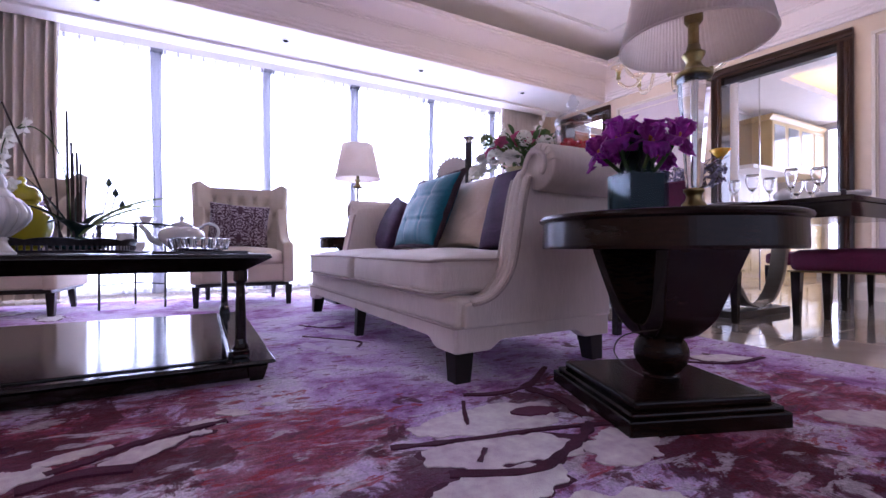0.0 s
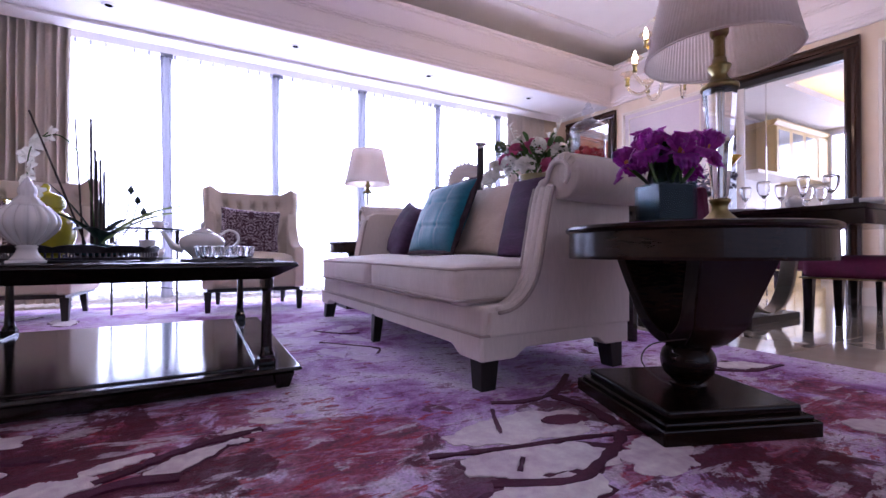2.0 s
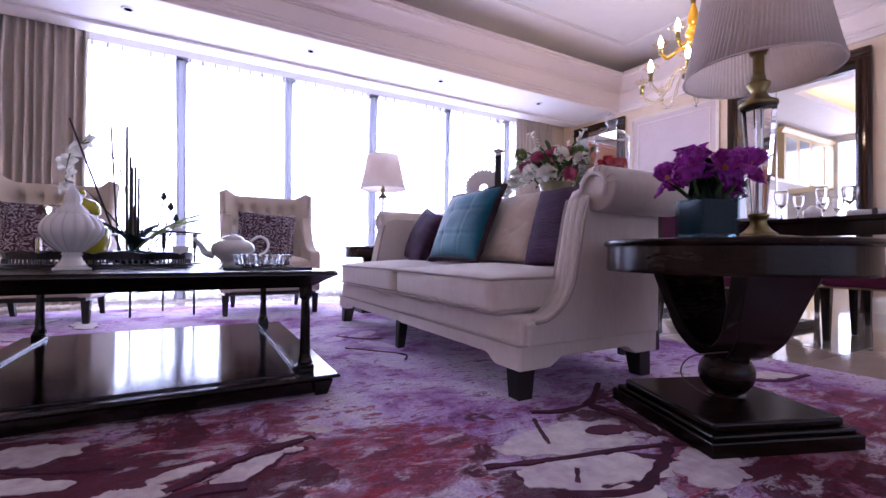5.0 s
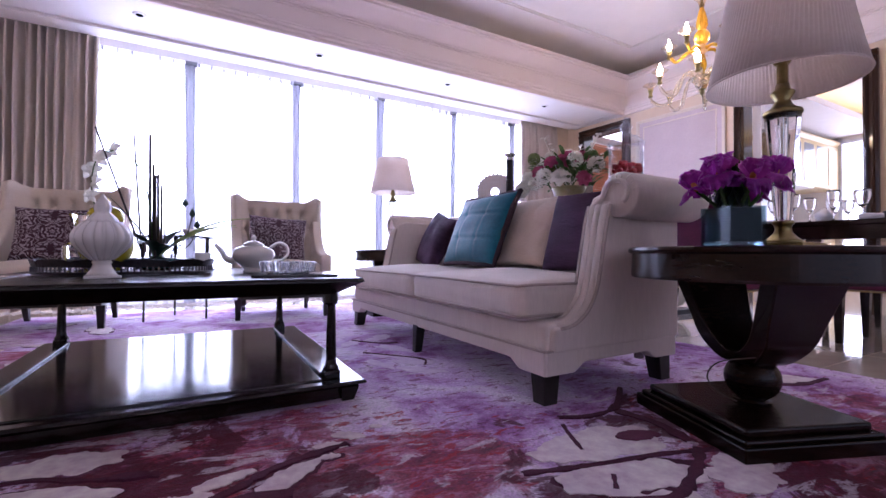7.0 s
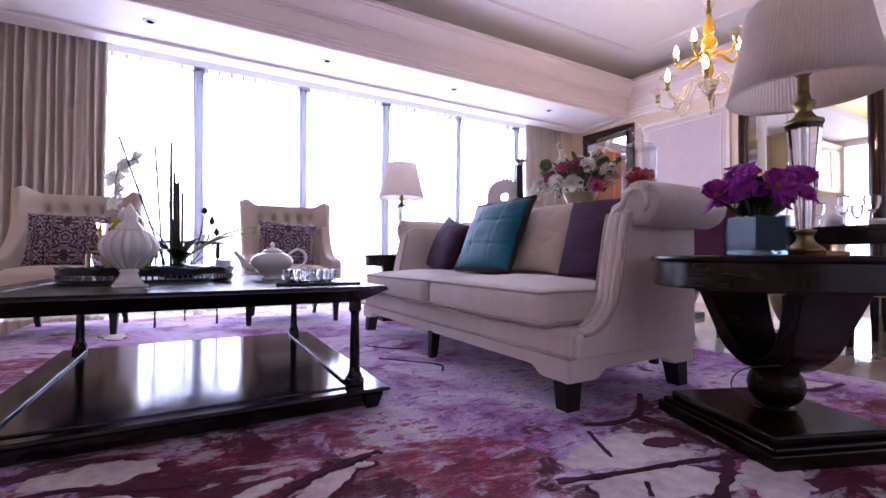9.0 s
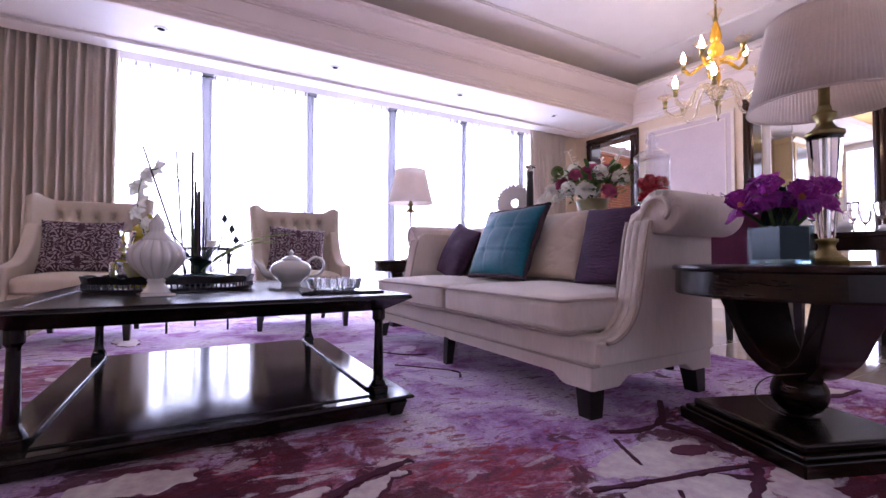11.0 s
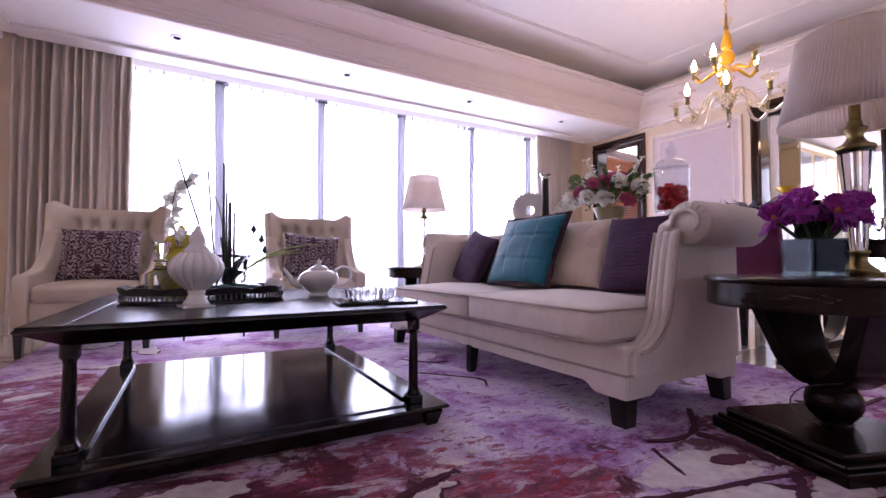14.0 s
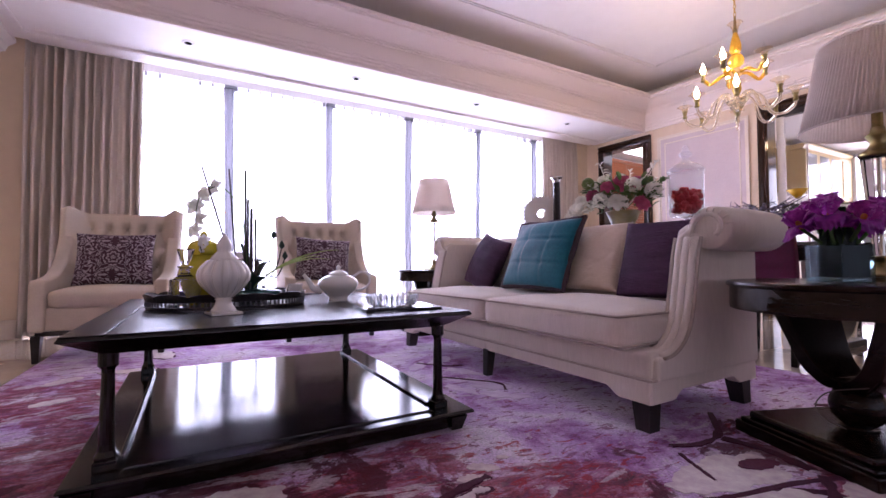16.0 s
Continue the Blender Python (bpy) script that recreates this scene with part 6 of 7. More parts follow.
part("cloth", lathe([(0.016, -0.12), (0.022, -0.10), (0.018, 0.0), (0.022, 0.10), (0.016, 0.12)], 14), mat("white_linen", (0.75, 0.73, 0.72), 0.9, second=(0.68, 0.66, 0.65), scale=70, bump=0.3), nap, smooth=True).matrix_local = Matrix.Translation((0, 0, 0.022)) @ Matrix.Rotation(radians(90), 4, "X")
part("ring", lathe([(0.024, -0.012), (0.026, 0.0), (0.024, 0.012)], 18), PEWTER, nap).matrix_local = Matrix.Translation((0, 0, 0.026)) @ Matrix.Rotation(radians(90), 4, "X")
sb = thing("stacked_bowls", "white porcelain bowls on the dining table", "bowl", (4.02, 1.70, DZ + 0.001))
part("bowl", lathe([(0.025, 0), (0.03, 0.005), (0.05, 0.03), (0.052, 0.055), (0.03, 0.075), (0.012, 0.09)], 24), PORCELAIN, sb, smooth=True)

gg = thing("gold_martini_glass", "amber gold martini glass on a tall clear stem", "glass", (4.105, 2.13, DZ))
part("stem", lathe([(0.045, 0.0), (0.044, 0.004), (0.008, 0.012), (0.007, 0.36), (0.010, 0.365)], 20), GLASS, gg, smooth=True)
part("cone", lathe([(0.010, 0.365), (0.072, 0.435), (0.070, 0.436), (0.010, 0.371)], 28), GOLD, gg, "gold lined cone", smooth=True)

wr = thing("dried_wreath", "silvery lavender twig wreath centrepiece on the dining table", "wreath", (4.12, 2.36, DZ + 0.0))
wr.scale = (1, 1, 1.25)
rnd = random.Random(4)
part("stand", lathe([(0.09, 0.0), (0.085, 0.01), (0.02, 0.03), (0.018, 0.10), (0.06, 0.13), (0.13, 0.15), (0.02, 0.155)], 28), PEWTER, wr, smooth=True)
for k in range(70):
    a = rnd.uniform(0, 2 * math.pi)
    r0, z0 = 0.17 + rnd.uniform(-0.05, 0.05), 0.20 + rnd.uniform(-0.04, 0.05)
    pts = [((r0 + 0.02 * q) * math.cos(a + 0.22 * q), (r0 + 0.02 * q) * math.sin(a + 0.22 * q), z0 + 0.022 * q * rnd.uniform(0.2, 1.4)) for q in range(4)]
    part("twig", tube(pts, [0.004, 0.004, 0.003, 0.0015], 5), (LAVENDER, TWIG, PEWTER)[k % 3], wr)
bm = bmesh.new()
for k in range(120):
    a, r = rnd.uniform(0, 6.28), 0.17 + rnd.uniform(-0.07, 0.07)
    bmesh.ops.create_icosphere(bm, subdivisions=1, radius=rnd.uniform(0.008, 0.016), matrix=Matrix.Translation((r * math.cos(a), r * math.sin(a), 0.19 + rnd.uniform(-0.03, 0.08))))
tagged(part("berries", bm, LAVENDER, wr, "small grey-lilac berries", smooth=True), kind="stuff")

# ---- chandelier ----
ch = thing("chandelier", "two-tier amber glass chandelier with lit candle bulbs", "chandelier", (4.185, 2.58, 0))
part("canopy", lathe([(0.065, HIGH - 0.001), (0.062, HIGH - 0.015), (0.050, HIGH - 0.022), (0.046, HIGH - 0.045), (0.020, HIGH - 0.062), (0.008, HIGH - 0.072)], 24), BRASS, ch, smooth=True)
for k in range(11):
    zc = HIGH - 0.088 - k * 0.036
    lk = [(0.010 * math.cos(a) * (1 if k % 2 else 0), 0.010 * math.cos(a) * (0 if k % 2 else 1), zc + 0.023 * math.sin(a)) for a in [2 * math.pi * i / 10 for i in range(10)]]
    part("chain_link", tube(lk, 0.0030, 5, closed=True), GOLD, ch)
CUPGLASS = clear("flared_cup_glass", (0.99, 0.93, 0.82), 0.12, 0.05, 0.5)


def flared_cup(at, r0, r1, z0, z1, petals, parent, label):
    """A thin glass flower: six pointed lips that flare outwards."""
    bm = bmesh.new()
    rows, n = [], petals * 8
    for j in range(9):
        t = j / 8
        row = []
        for i in range(n):
            a = 2 * math.pi * i / n
            lip = 0.5 + 0.5 * math.cos(a * petals)
            r = r0 + (r1 - r0) * (0.35 * t + 0.65 * t ** 2.4) * (0.86 + 0.14 * lip * t)
            z = z0 + (z1 - z0) * (1 - (1 - t) ** 1.35) + 0.010 * lip * t ** 3 - 0.010 * t ** 6 * lip
            row.append(bm.verts.new((at[0] + r * math.cos(a), at[1] + r * math.sin(a), z)))
        rows.append(row)
    for a, b in zip(rows, rows[1:]):
        for i in range(n):
            bm.faces.new((a[i], a[(i + 1) % n], b[(i + 1) % n], b[i]))
    return part("glass_cup", bm, CUPGLASS, parent, label, smooth=True, solid=0.002)


flared_cup((0, 0), 0.018, 0.062, 2.655, 2.745, 6, ch, "flared clear glass crown")
part("crown_neck", lathe([(0.010, 2.80), (0.012, 2.70), (0.020, 2.685), (0.020, 2.668), (0.014, 2.655)], 16), BRASS, ch, smooth=True)
part("baluster", lathe([(0.014, 2.662), (0.020, 2.640), (0.034, 2.590), (0.044, 2.535), (0.046, 2.505), (0.034, 2.478), (0.018, 2.466)], 48, lobes=12, depth=0.13), GOLD, ch, "ribbed golden glass baluster", smooth=True)
part("ball", lathe([(0.018, 2.468), (0.040, 2.458), (0.058, 2.432), (0.063, 2.404), (0.056, 2.374), (0.036, 2.352), (0.018, 2.342)], 48, lobes=14, depth=0.12), GOLD, ch, "ribbed golden glass ball", smooth=True)
part("upper_hub", lathe([(0.018, 2.346), (0.030, 2.335), (0.046, 2.310), (0.048, 2.292), (0.030, 2.270), (0.016, 2.258)], 28), AMBER, ch, smooth=True)
part("lower_column", lathe([(0.016, 2.262), (0.024, 2.240), (0.034, 2.190), (0.036, 2.150), (0.022, 2.110), (0.018, 2.080)], 40, lobes=10, depth=0.12), GOLD, ch, "ribbed golden glass baluster", smooth=True)
part("lower_hub", lathe([(0.020, 2.084), (0.070, 2.070), (0.086, 2.058), (0.084, 2.048), (0.064, 2.020), (0.044, 1.980), (0.030, 1.962)], 32), PALEAMBER, ch, "clear glass bowl", smooth=True)
part("finial", lathe([(0.030, 1.966), (0.026, 1.955), (0.016, 1.948), (0.020, 1.936), (0.017, 1.922), (0.006, 1.912), (0.002, 1.902)], 20), BRASS, ch, smooth=True)


def chandelier_arm(ang, r, zroot, zlow, zcup, lit, m, rise):
    c, s = math.cos(radians(ang)), math.sin(radians(ang))
    pts = smooth_line([(0.03, 0, zroot), (r * 0.22, 0, zroot + rise), (r * 0.42, 0, zroot + rise * 0.4), (r * 0.60, 0, zlow + 0.025), (r * 0.80, 0, zlow), (r * 0.96, 0, zlow + 0.045), (r, 0, zcup - 0.06)], 6)
    pts = [(p.x * c, p.x * s, p.z) for p in pts]
    a = part("arm", tube(pts, [0.0135 + 0.0015 * math.sin(i * 0.5) for i in range(len(pts))], 12), m, ch, smooth=True)
    x, y = r * c, r * s
    part("candle_cup", lathe([(0.015, zcup - 0.066), (0.021, zcup - 0.060), (0.021, zcup - 0.050), (0.016, zcup - 0.046), (0.018, zcup - 0.012), (0.024, zcup - 0.006), (0.024, zcup + 0.002), (0.017, zcup + 0.006)], 18, (x, y, 0)), BRASS, a, "polished brass sleeve", smooth=True)
    flared_cup((x, y), 0.018, 0.066, zcup - 0.004, zcup + 0.046, 6, a, "flared clear glass flower cup")
    part("bulb", lathe([(0.010, zcup + 0.006), (0.012, zcup + 0.022), (0.020, zcup + 0.042), (0.020, zcup + 0.056), (0.012, zcup + 0.080), (0.004, zcup + 0.102), (0.001, zcup + 0.116)], 12, (x, y, 0)), BULBGLOW if lit else GLASS, a, "lit candle bulb" if lit else "clear unlit candle bulb", smooth=True)


for k in range(8):
    chandelier_arm(k * 45 + 116, 0.400, 2.045, 1.885, 2.035, k in (1, 2), PALEAMBER, 0.055)
for k in range(5):
    chandelier_arm(k * 72 + 113, 0.250, 2.300, 2.245, 2.345, k != 2, GOLD, 0.0)

# ---- kitchen beyond the wide opening ----
fixed("kitchen_wall_north", box(6.3, 10.07, 4.30, 4.42, 0, 2.9), PAINT, "white tiled kitchen wall", "wall")
fixed("kitchen_wall_south", box(6.45, 10.07, -0.2, -0.08, 0, 2.9), PAINT, "white kitchen wall", "wall")
kw = bmesh.new()
box(9.95, 10.07, -0.2, 0.4, 0, 2.9, kw)
box(9.95, 10.07, 3.6, 4.42, 0, 2.9, kw)
box(9.95, 10.07, 0.4, 3.6, 0, 0.4, kw)
box(9.95, 10.07, 0.4, 3.6, 2.5, 2.9, kw)
fixed("kitchen_wall_east", kw, PAINT, "white kitchen wall with a wide window", "wall")
fixed("backdrop_kitchen", box(11.6, 11.62, -3, 8, -1, 5), KITCHENDAY, "bright sky outside the kitchen window", "sky")
kwin = thing("window_7", "wide kitchen window with slim white frame", "window", kind="structure")
for a, b, c, d in ((0.4, 3.6, 0.4, 0.45), (0.4, 3.6, 2.45, 2.5), (0.4, 0.45, 0.45, 2.45), (3.55, 3.6, 0.45, 2.45), (1.95, 2.0, 0.45, 2.45)):
    part("window_frame", box(9.93, 10.01, a, b, c, d), METALW, kwin)
kc = bmesh.new()
box(6.2, 10.07, -0.2, 1.2, 2.56, 2.64, kc)
box(6.2, 10.07, 3.0, 4.42, 2.56, 2.64, kc)
box(6.2, 7.0, 1.2, 3.0, 2.56, 2.64, kc)
box(9.45, 10.07, 1.2, 3.0, 2.56, 2.64, kc)
box(6.2, 10.07, -0.2, 4.42, 2.86, 2.92, kc)
fixed("kitchen_ceiling", kc, CEIL, "white kitchen ceiling with a raised lit tray", "ceiling")
cove = thing("cove_light", "warm linear light hidden on the kitchen ceiling ledge", "cove light")
for a, b, c, d in ((6.7, 6.85, 1.1, 3.1), (9.6, 9.75, 1.1, 3.1), (6.9, 9.6, 3.08, 3.2), (6.9, 9.6, 1.0, 1.12)):
    part("light_strip", box(a, b, c, d, 2.645, 2.66), COVEGLOW, cove)


def panel_door(parent, x0, x1, y, z0, z1, glass=False, handle=True):
    d = part("door", box(x0 + 0.003, x1 - 0.003, y - 0.02, y, z0 + 0.003, z1 - 0.003), CABINET, parent, bevel=0.002)
    i = 0.055
    if glass:
        part("glass_pane", box(x0 + i, x1 - i, y - 0.024, y - 0.021, z0 + i, z1 - i), GLASS_DARK, d)
    else:
        part("raised_panel", box(x0 + i, x1 - i, y - 0.030, y - 0.019, z0 + i, z1 - i), CABINET, d, bevel=0.008)
        fr = bmesh.new()
        for a, b, c, e in ((x0 + i - .014, x1 - i + .014, z0 + i - .014, z0 + i - .004), (x0 + i - .014, x1 - i + .014, z1 - i + .004, z1 - i + .014), (x0 + i - .014, x0 + i - .004, z0 + i - .004, z1 - i + .004), (x1 - i + .004, x1 - i + .014, z0 + i - .004, z1 - i + .004)):
            box(a, b, y - 0.028, y - 0.0195, c, e, fr)
        part("molding", fr, CABINET, d)
    if handle:
        part("handle", lathe([(0.004, 0.0), (0.011, 0.010), (0.009, 0.02)], 10), CHROME, d).matrix_local = Matrix.Translation(((x0 + x1) / 2, y - 0.03, z1 - 0.08 if z1 < 1 else z0 + 0.08)) @ Matrix.Rotation(radians(90), 4, "X")
    return d


GLASS_DARK = mat("cabinet_glass", (0.30, 0.31, 0.32), 0.06, second=(0.24, 0.25, 0.26), scale=6, coat=0.6)
for k in range(5):
    x0 = 7.05 + 0.58 * k
    b = thing("base_cabinet", "cream lacquered kitchen base cabinet with raised panel doors", "cabinet", group="kitchen base cabinets")
    part("body", box(x0, x0 + 0.58, 3.67, 4.29, 0.10, 0.86), CABINET, b)
    part("plinth", box(x0, x0 + 0.58, 3.72, 4.29, 0.0, 0.10), CABINET, b)
    if k % 3 == 1:
        for z0, z1 in ((0.11, 0.36), (0.36, 0.61), (0.61, 0.85)):
            panel_door(b, x0, x0 + 0.58, 3.67, z0, z1)
    else:
        panel_door(b, x0, x0 + 0.29, 3.67, 0.11, 0.68)
        panel_door(b, x0 + 0.29, x0 + 0.58, 3.67, 0.11, 0.68)
        panel_door(b, x0, x0 + 0.58, 3.67, 0.68, 0.85)
wt = thing("worktop", "pale stone kitchen worktop along the cabinets", "worktop")
part("slab", box(7.03, 9.94, 3.64, 4.29, 0.86, 0.90), COUNTER, wt, bevel=0.004)
for k in range(4):
    x0 = 8.20 + 0.435 * k
    b = thing("wall_cabinet", "cream lacquered wall cabinet with glazed door", "cabinet", group="kitchen wall cabinets")
    part("body", box(x0, x0 + 0.435, 3.62, 4.29, 1.67, 2.40), CABINET, b)
    part("cornice", prism([(3.62, 2.40), (3.57, 2.455), (3.57, 2.48), (4.29, 2.48), (4.29, 2.40)], "x", x0 - (0.05 if k == 0 else 0), x0 + 0.435), CABINET, b)
    panel_door(b, x0, x0 + 0.435, 3.62, 1.68, 2.39, glass=k < 3)
hood = thing("range_hood", "slim white range hood under the wall cabinets", "range hood")
part("visor", box(7.45, 8.75, 3.50, 4.25, 1.60, 1.655), PAINT, hood, bevel=0.006)
part("control_strip", box(8.45, 8.70, 3.494, 3.50, 1.612, 1.640), CHROME, hood)
part("chimney", box(7.55, 8.15, 3.85, 4.28, 1.655, 2.5), CHROME, hood, bevel=0.004)

# sliding glass door leaf parked in the kitchen opening
gd = thing("sliding_door", "narrow clear glass sliding leaf in a white frame, slid open", "door")
gd.matrix_world = WALL
part("frame", box(0.06, 0.09, -2.60, -2.52, 0.02, 2.36), PAINT, gd, bevel=0.004)
part("glass", box(0.07, 0.078, -2.80, -2.60, 0.02, 2.36), GLASS, gd)
part("edge", box(0.068, 0.080, -2.812, -2.80, 0.02, 2.36), CHROME, gd)
part("top_rail", box(0.04, 0.12, -3.48, -2.47, 2.36, 2.42), BLACKLEG, gd)

# ---- study beyond the narrow door ----
fixed("study_wall_north", box(0.16, 3.2, 0.55, 0.65, 0, 2.9), PAINT, "white study wall", "wall", WALL)
fixed("study_wall_south", box(0.16, 3.2, -1.85, -1.75, 0, 2.9), PAINT, "white study wall", "wall", WALL)
fixed("study_wall_east", box(3.1, 3.2, -1.75, 0.55, 0, 2.9), PAINT, "white study wall", "wall", WALL)
fixed("study_ceiling", box(0.16, 3.2, -1.85, 0.65, 2.7, 2.8), CEIL, "white study ceiling", "ceiling", WALL)
blind = thing("venetian_blind", "reddish cedar venetian blind with tilted slats", "blind")
blind.matrix_world = WALL @ Matrix.Translation((1.25, 0.49, 0.17))
part("head_rail", box(-1.05, 1.05, -0.03, 0.03, 2.42, 2.47), BLINDWOOD, blind, bevel=0.003)
sl = box(-1.04, 1.04, -0.025, 0.025, -0.0015, 0.0015)
s0 = part("slat", sl, BLINDWOOD, blind)
for k in range(49):
    o = s0 if k == 0 else new("slat", s0.data)
    o.parent = blind
    o.matrix_local = Matrix.Translation((0, 0, 2.39 - 0.05 * k)) @ Matrix.Rotation(radians(-52), 4, "X")
for x in (-0.8, -0.25, 0.3, 0.8):
    part("tape", box(x - 0.012, x + 0.012, -0.032, -0.029, 0.1, 2.42), BLINDWOOD, blind)
lamp_study = thing("ceiling_light", "square white lit ceiling panel in the study", "ceiling light")
lamp_study.matrix_world = WALL
part("diffuser", box(0.5, 2.2, -1.5, 0.2, 2.68, 2.695), glowing("panel_light", (1.0, 0.98, 0.95), 4.2), lamp_study)

# unseen glowing panel added behind the camera to fill the near sides
fixed("fill_panel_south", box(-1.3, 6.2, -4.19, -4.18, 0.3, 2.9), glowing("south_fill_glow", (0.93, 0.95, 1.0), 0.62), "unseen glowing fill panel along the back wall", "sky")

# ---- tufted motifs of the rug, raised a little over the field ----
def blot(c0, c1, w0, w1, z, seed, wob=0.16, n=72):
    """A soft-edged patch round the line from c0 to c1, half widths w0 and w1."""
    a, b = Vector((*c0, 0)), Vector((*c1, 0))
    d = b - a
    ln = max(d.length, 1e-4)
    d = d / ln
    s = Vector((-d.y, d.x, 0))
    pts = []
    for i in range(n):
        t = 2 * math.pi * i / n
        u = (1 - math.cos(t)) / 2
        w = w0 + (w1 - w0) * u
        along = -w0 * max(0, math.cos(t)) ** 3 + w1 * max(0, -math.cos(t)) ** 3 + ln * u
        side = w * math.copysign(abs(math.sin(t)) ** 0.7, math.sin(t))
        k = 1 + wob * noise.noise(Vector((math.cos(t) * 2.2, math.sin(t) * 2.2, seed * 1.7))) * 2
        k += 0.22 * wob * noise.noise(Vector((math.cos(t) * 7, math.sin(t) * 7, seed * 2.3))) * 4 + 0.02 * math.sin(t * 11 + seed)
        mid = a + d * (ln * u)
        p = a + d * along + s * side
        pts.append(mid + (p - mid) * k)
    return prism([(p.x, p.y) for p in pts], "z", 0.0105, z)


def petal(c0, c1, w0, w1, seed=0, outline=0.03):
    if outline:
        part("petal_outline", blot(c0, c1, w0 + 0.6 * outline, w1 + 0.6 * outline, 0.0146 + 0.00003 * seed, seed + 0.4, 0.2), STEMWOOL, rug, "dark aubergine outline")
    part("petal", blot(c0, c1, w0, w1, 0.0165 + 0.00002 * seed, seed, 0.22), PETALWOOL, rug, "cream petal")


def branch(points, w, seed=0):
    line = smooth_line([(x, y, 0) for x, y in points], 8)
    left, right = [], []
    for i, p in enumerate(line):
        q, r = line[max(0, i - 1)], line[min(len(line) - 1, i + 1)]
        d = (r - q).normalized()
        s = Vector((-d.y, d.x, 0))
        k = 0.62 * w * (0.7 + 0.7 * noise.noise(Vector((i * 0.35, seed, 0))) + 0.2)
        left.append(p + s * k)
        right.append(p - s * k)
    bm = bmesh.new()
    lo, hi = [], []
    for a, b in zip(left, right):
        hi.append((bm.verts.new((a.x, a.y, 0.0180 + 0.00012 * seed)), bm.verts.new((b.x, b.y, 0.0180 + 0.00012 * seed))))
        lo.append((bm.verts.new((a.x, a.y, 0.012)), bm.verts.new((b.x, b.y, 0.012))))
    for i in range(len(hi) - 1):
        bm.faces.new((hi[i][0], hi[i][1], hi[i + 1][1], hi[i + 1][0]))
        bm.faces.new((hi[i][0], hi[i + 1][0], lo[i + 1][0], lo[i][0]))
        bm.faces.new((hi[i][1], hi[i + 1][1], lo[i + 1][1], lo[i][1]))
    part("branch", bm, STEMWOOL, rug, "dark aubergine branch")


# the large blossom before the sofa
petal((1.29, 1.32), (1.55, 1.28), 0.065, 0.115, 1, 0.0)
petal((1.27, 1.17), (1.50, 1.10), 0.075, 0.085, 2, 0.012)
petal((1.68, 1.03), (1.60, 1.00), 0.085, 0.07, 3, 0.0)
petal((1.36, 1.01), (1.20, 1.02), 0.075, 0.065, 4, 0.010)
petal((1.28, 0.88), (1.48, 0.82), 0.07, 0.085, 5, 0.0)
branch([(1.16, 1.27), (1.28, 1.235), (1.40, 1.205), (1.55, 1.175), (1.72, 1.12)], 0.016, 1)
branch([(1.68, 1.15), (1.60, 1.10), (1.50, 1.06), (1.38, 1.03), (1.22, 1.10)], 0.024, 2)
branch([(1.47, 1.45), (1.43, 1.38), (1.385, 1.29)], 0.010, 3)
branch([(1.35, 1.16), (1.30, 1.11)], 0.010, 4)
branch([(1.72, 1.45), (1.74, 1.32), (1.70, 1.18)], 0.03, 5)
branch([(1.50, 1.50), (1.60, 1.46), (1.75, 1.48), (1.95, 1.62)], 0.02, 6)
part("blotch", blot((1.57, 1.29), (1.64, 1.27), 0.035, 0.028, 0.0205, 7), mat("plum_wool", (0.16, 0.04, 0.08), 0.95, second=(0.11, 0.025, 0.06), scale=60, bump=0.6, bump_scale=240), rug, "plum blot")
# trail of petals along the coffee table
petal((0.95, 1.72), (0.962, 1.712), 0.014, 0.011, 8, 0.0)
petal((0.845, 1.70), (0.885, 1.675), 0.028, 0.022, 9, 0.0)
petal((0.77, 1.655), (0.815, 1.640), 0.022, 0.026, 10, 0.0)
petal((0.625, 1.50), (0.735, 1.570), 0.042, 0.024, 11, 0.012)
petal((0.77, 1.585), (0.79, 1.58), 0.018, 0.014, 12, 0.018)
petal((0.49, 1.57), (0.575, 1.595), 0.028, 0.022, 13, 0.0)
petal((0.08, 1.87), (0.24, 1.85), 0.055, 0.075, 14, 0.0)
petal((0.12, 1.72), (0.30, 1.64), 0.035, 0.030, 15, 0.01)
petal((0.45, 1.51), (0.38, 1.50), 0.055, 0.05, 16, 0.0)
branch([(0.02, 1.80), (0.14, 1.79), (0.26, 1.725), (0.40, 1.68)], 0.014, 7)
part("blotch", blot((0.31, 1.71), (0.38, 1.69), 0.020, 0.014, 0.0207, 17), STEMWOOL, rug, "dark aubergine blot")
branch([(0.50, 1.50), (0.57, 1.535), (0.63, 1.578), (0.74, 1.615), (0.84, 1.635)], 0.022, 8)
branch([(0.47, 1.445), (0.56, 1.47), (0.66, 1.445)], 0.030, 12)
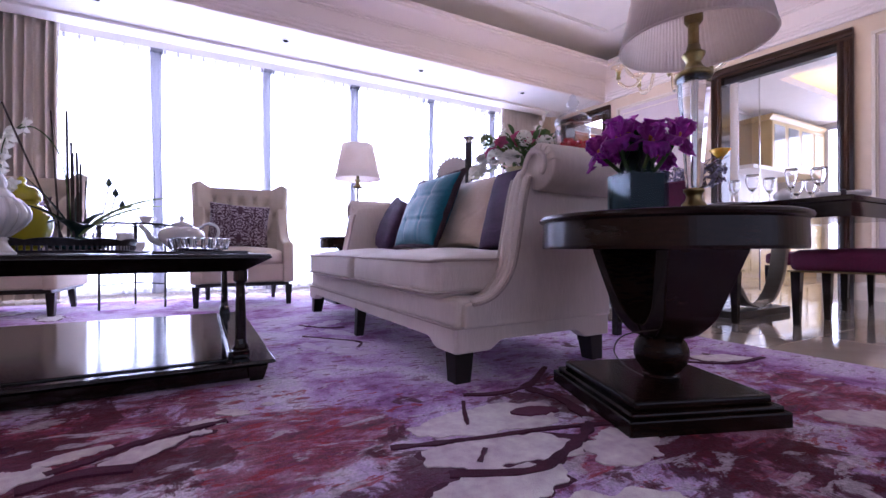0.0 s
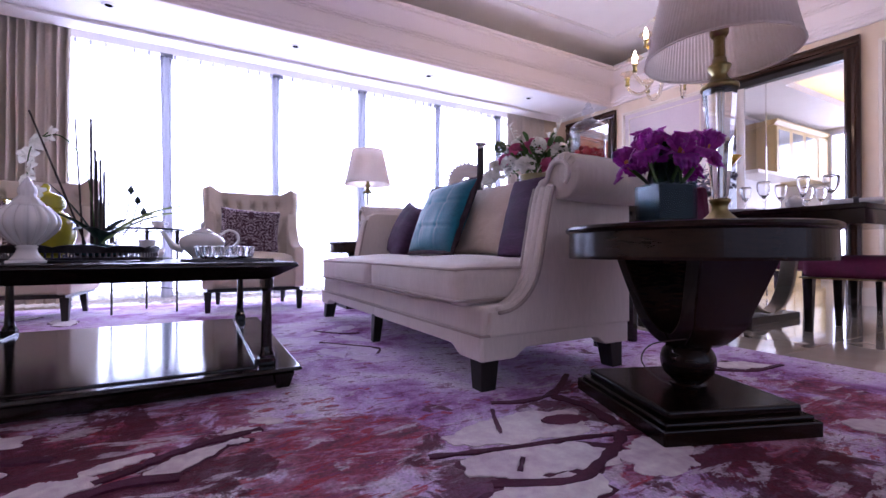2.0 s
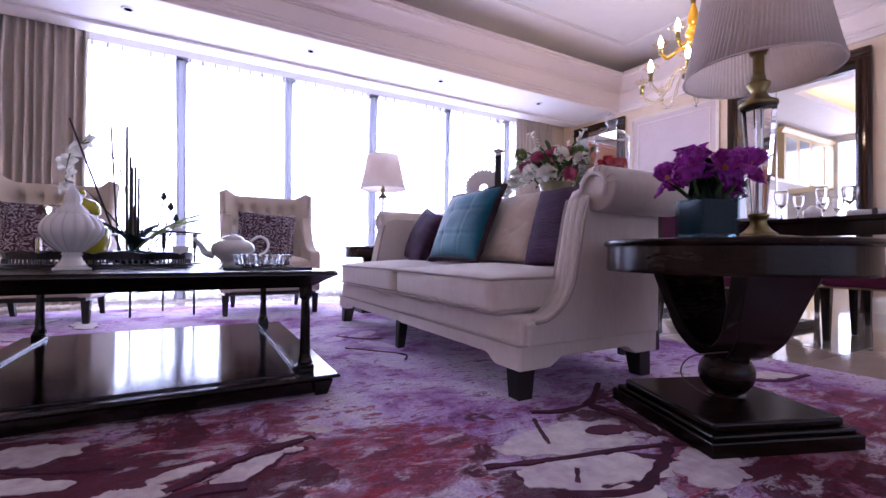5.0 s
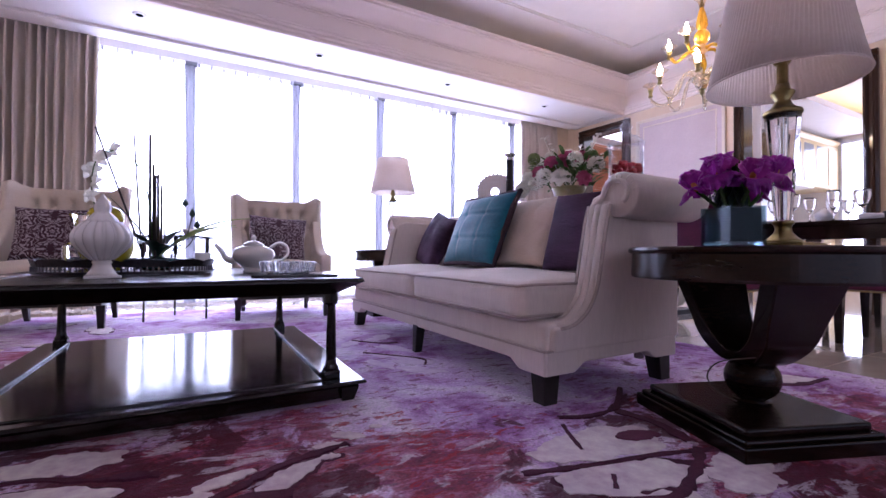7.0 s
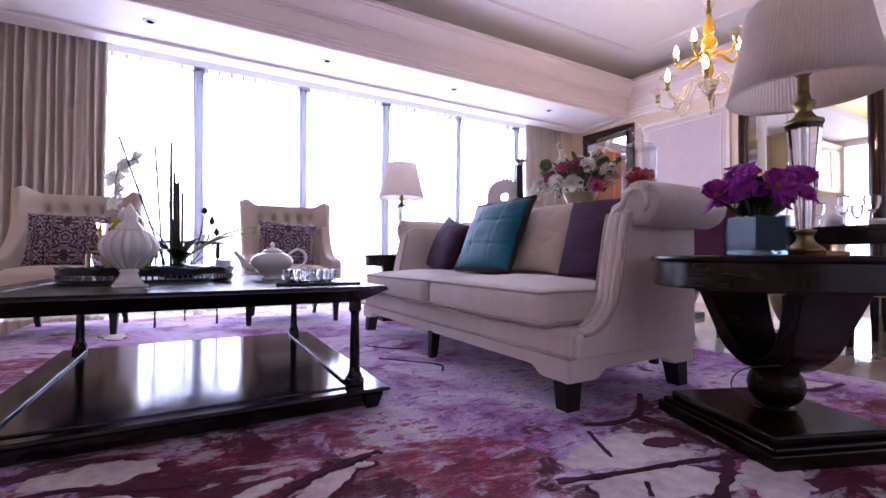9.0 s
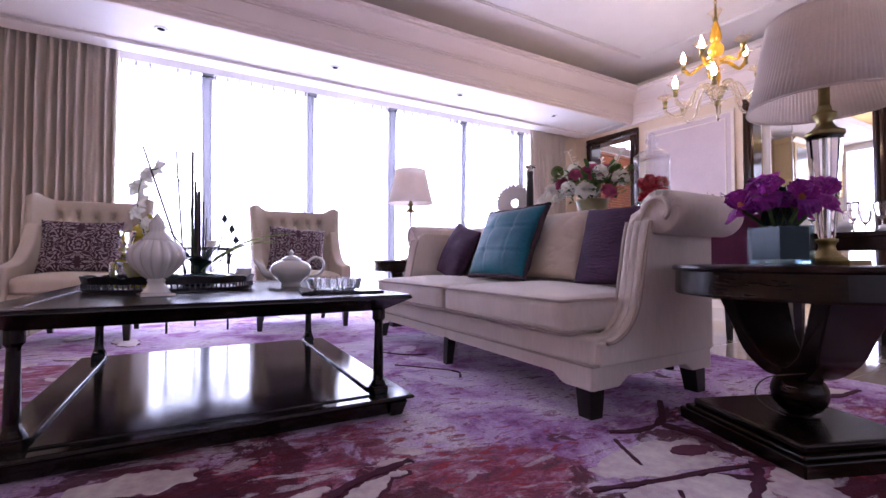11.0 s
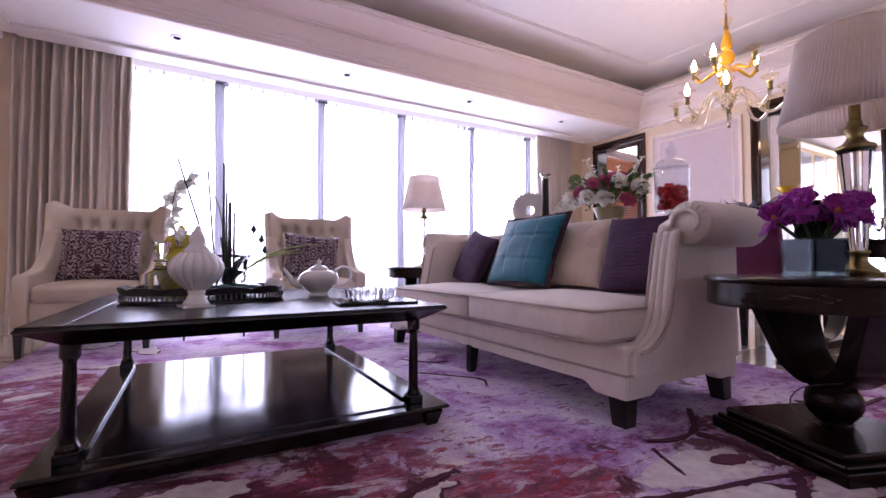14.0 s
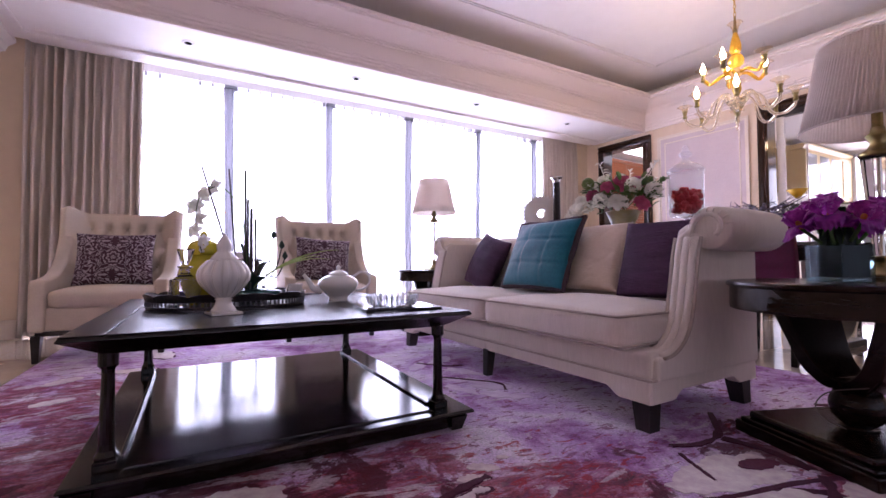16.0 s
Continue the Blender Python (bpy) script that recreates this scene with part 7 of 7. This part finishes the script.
# pale leaf sprays under the sofa front and towards the windows
def leaf_patch(c0, c1, w0, w1, seed):
    part("petal", blot(c0, c1, w0, w1, 0.0150 + 0.00002 * seed, seed, 0.42), PALEWOOL, rug, "pale mauve leaf")


PALEWOOL = mat("pale_mauve_wool", (0.78, 0.68, 0.78), 0.95, second=(0.58, 0.42, 0.60), scale=30, detail=8, bump=0.6, bump_scale=240)
for k, (a, b, c, d, w0, w1) in enumerate(((1.40, 2.80, 1.50, 2.62, 0.05, 0.03), (1.30, 2.62, 1.42, 2.48, 0.05, 0.035), (1.34, 2.44, 1.46, 2.36, 0.03, 0.05), (1.33, 2.28, 1.44, 2.18, 0.05, 0.03),
                                         (1.22, 2.52, 1.26, 2.36, 0.03, 0.04), (1.40, 3.00, 1.52, 3.10, 0.05, 0.06), (1.24, 2.95, 1.33, 3.06, 0.05, 0.03), (1.16, 3.20, 1.34, 3.26, 0.05, 0.04))):
    leaf_patch((a, b), (c, d), w0, w1, 18 + k)
branch([(1.25, 2.70), (1.37, 2.56), (1.47, 2.42), (1.42, 2.30)], 0.010, 9)
branch([(1.30, 3.05), (1.42, 2.90), (1.52, 2.86)], 0.010, 10)
petal((2.62, 1.40), (2.74, 1.34), 0.05, 0.07, 22, 0.012)
petal((2.30, 0.84), (2.42, 0.74), 0.06, 0.08, 23, 0.0)
branch([(2.45, 1.45), (2.62, 1.30), (2.85, 1.28)], 0.016, 11)
petal((-0.42, 3.20), (-0.50, 3.17), 0.03, 0.05, 24, 0.0)
petal((-0.30, 3.24), (-0.27, 3.21), 0.02, 0.025, 25, 0.0)
rnd = random.Random(31)
for k in range(26):
    x, y = rnd.uniform(-0.6, 2.9), rnd.choice((rnd.uniform(3.4, 5.0), rnd.uniform(-0.9, 0.7)))
    a, ln = rnd.uniform(0, 6.28), rnd.uniform(0.08, 0.26)
    petal((x, y), (x + ln * math.cos(a), y + ln * math.sin(a)), rnd.uniform(0.03, 0.08), rnd.uniform(0.02, 0.07), 40 + k, rnd.choice((0, 0.015, 0.025)))
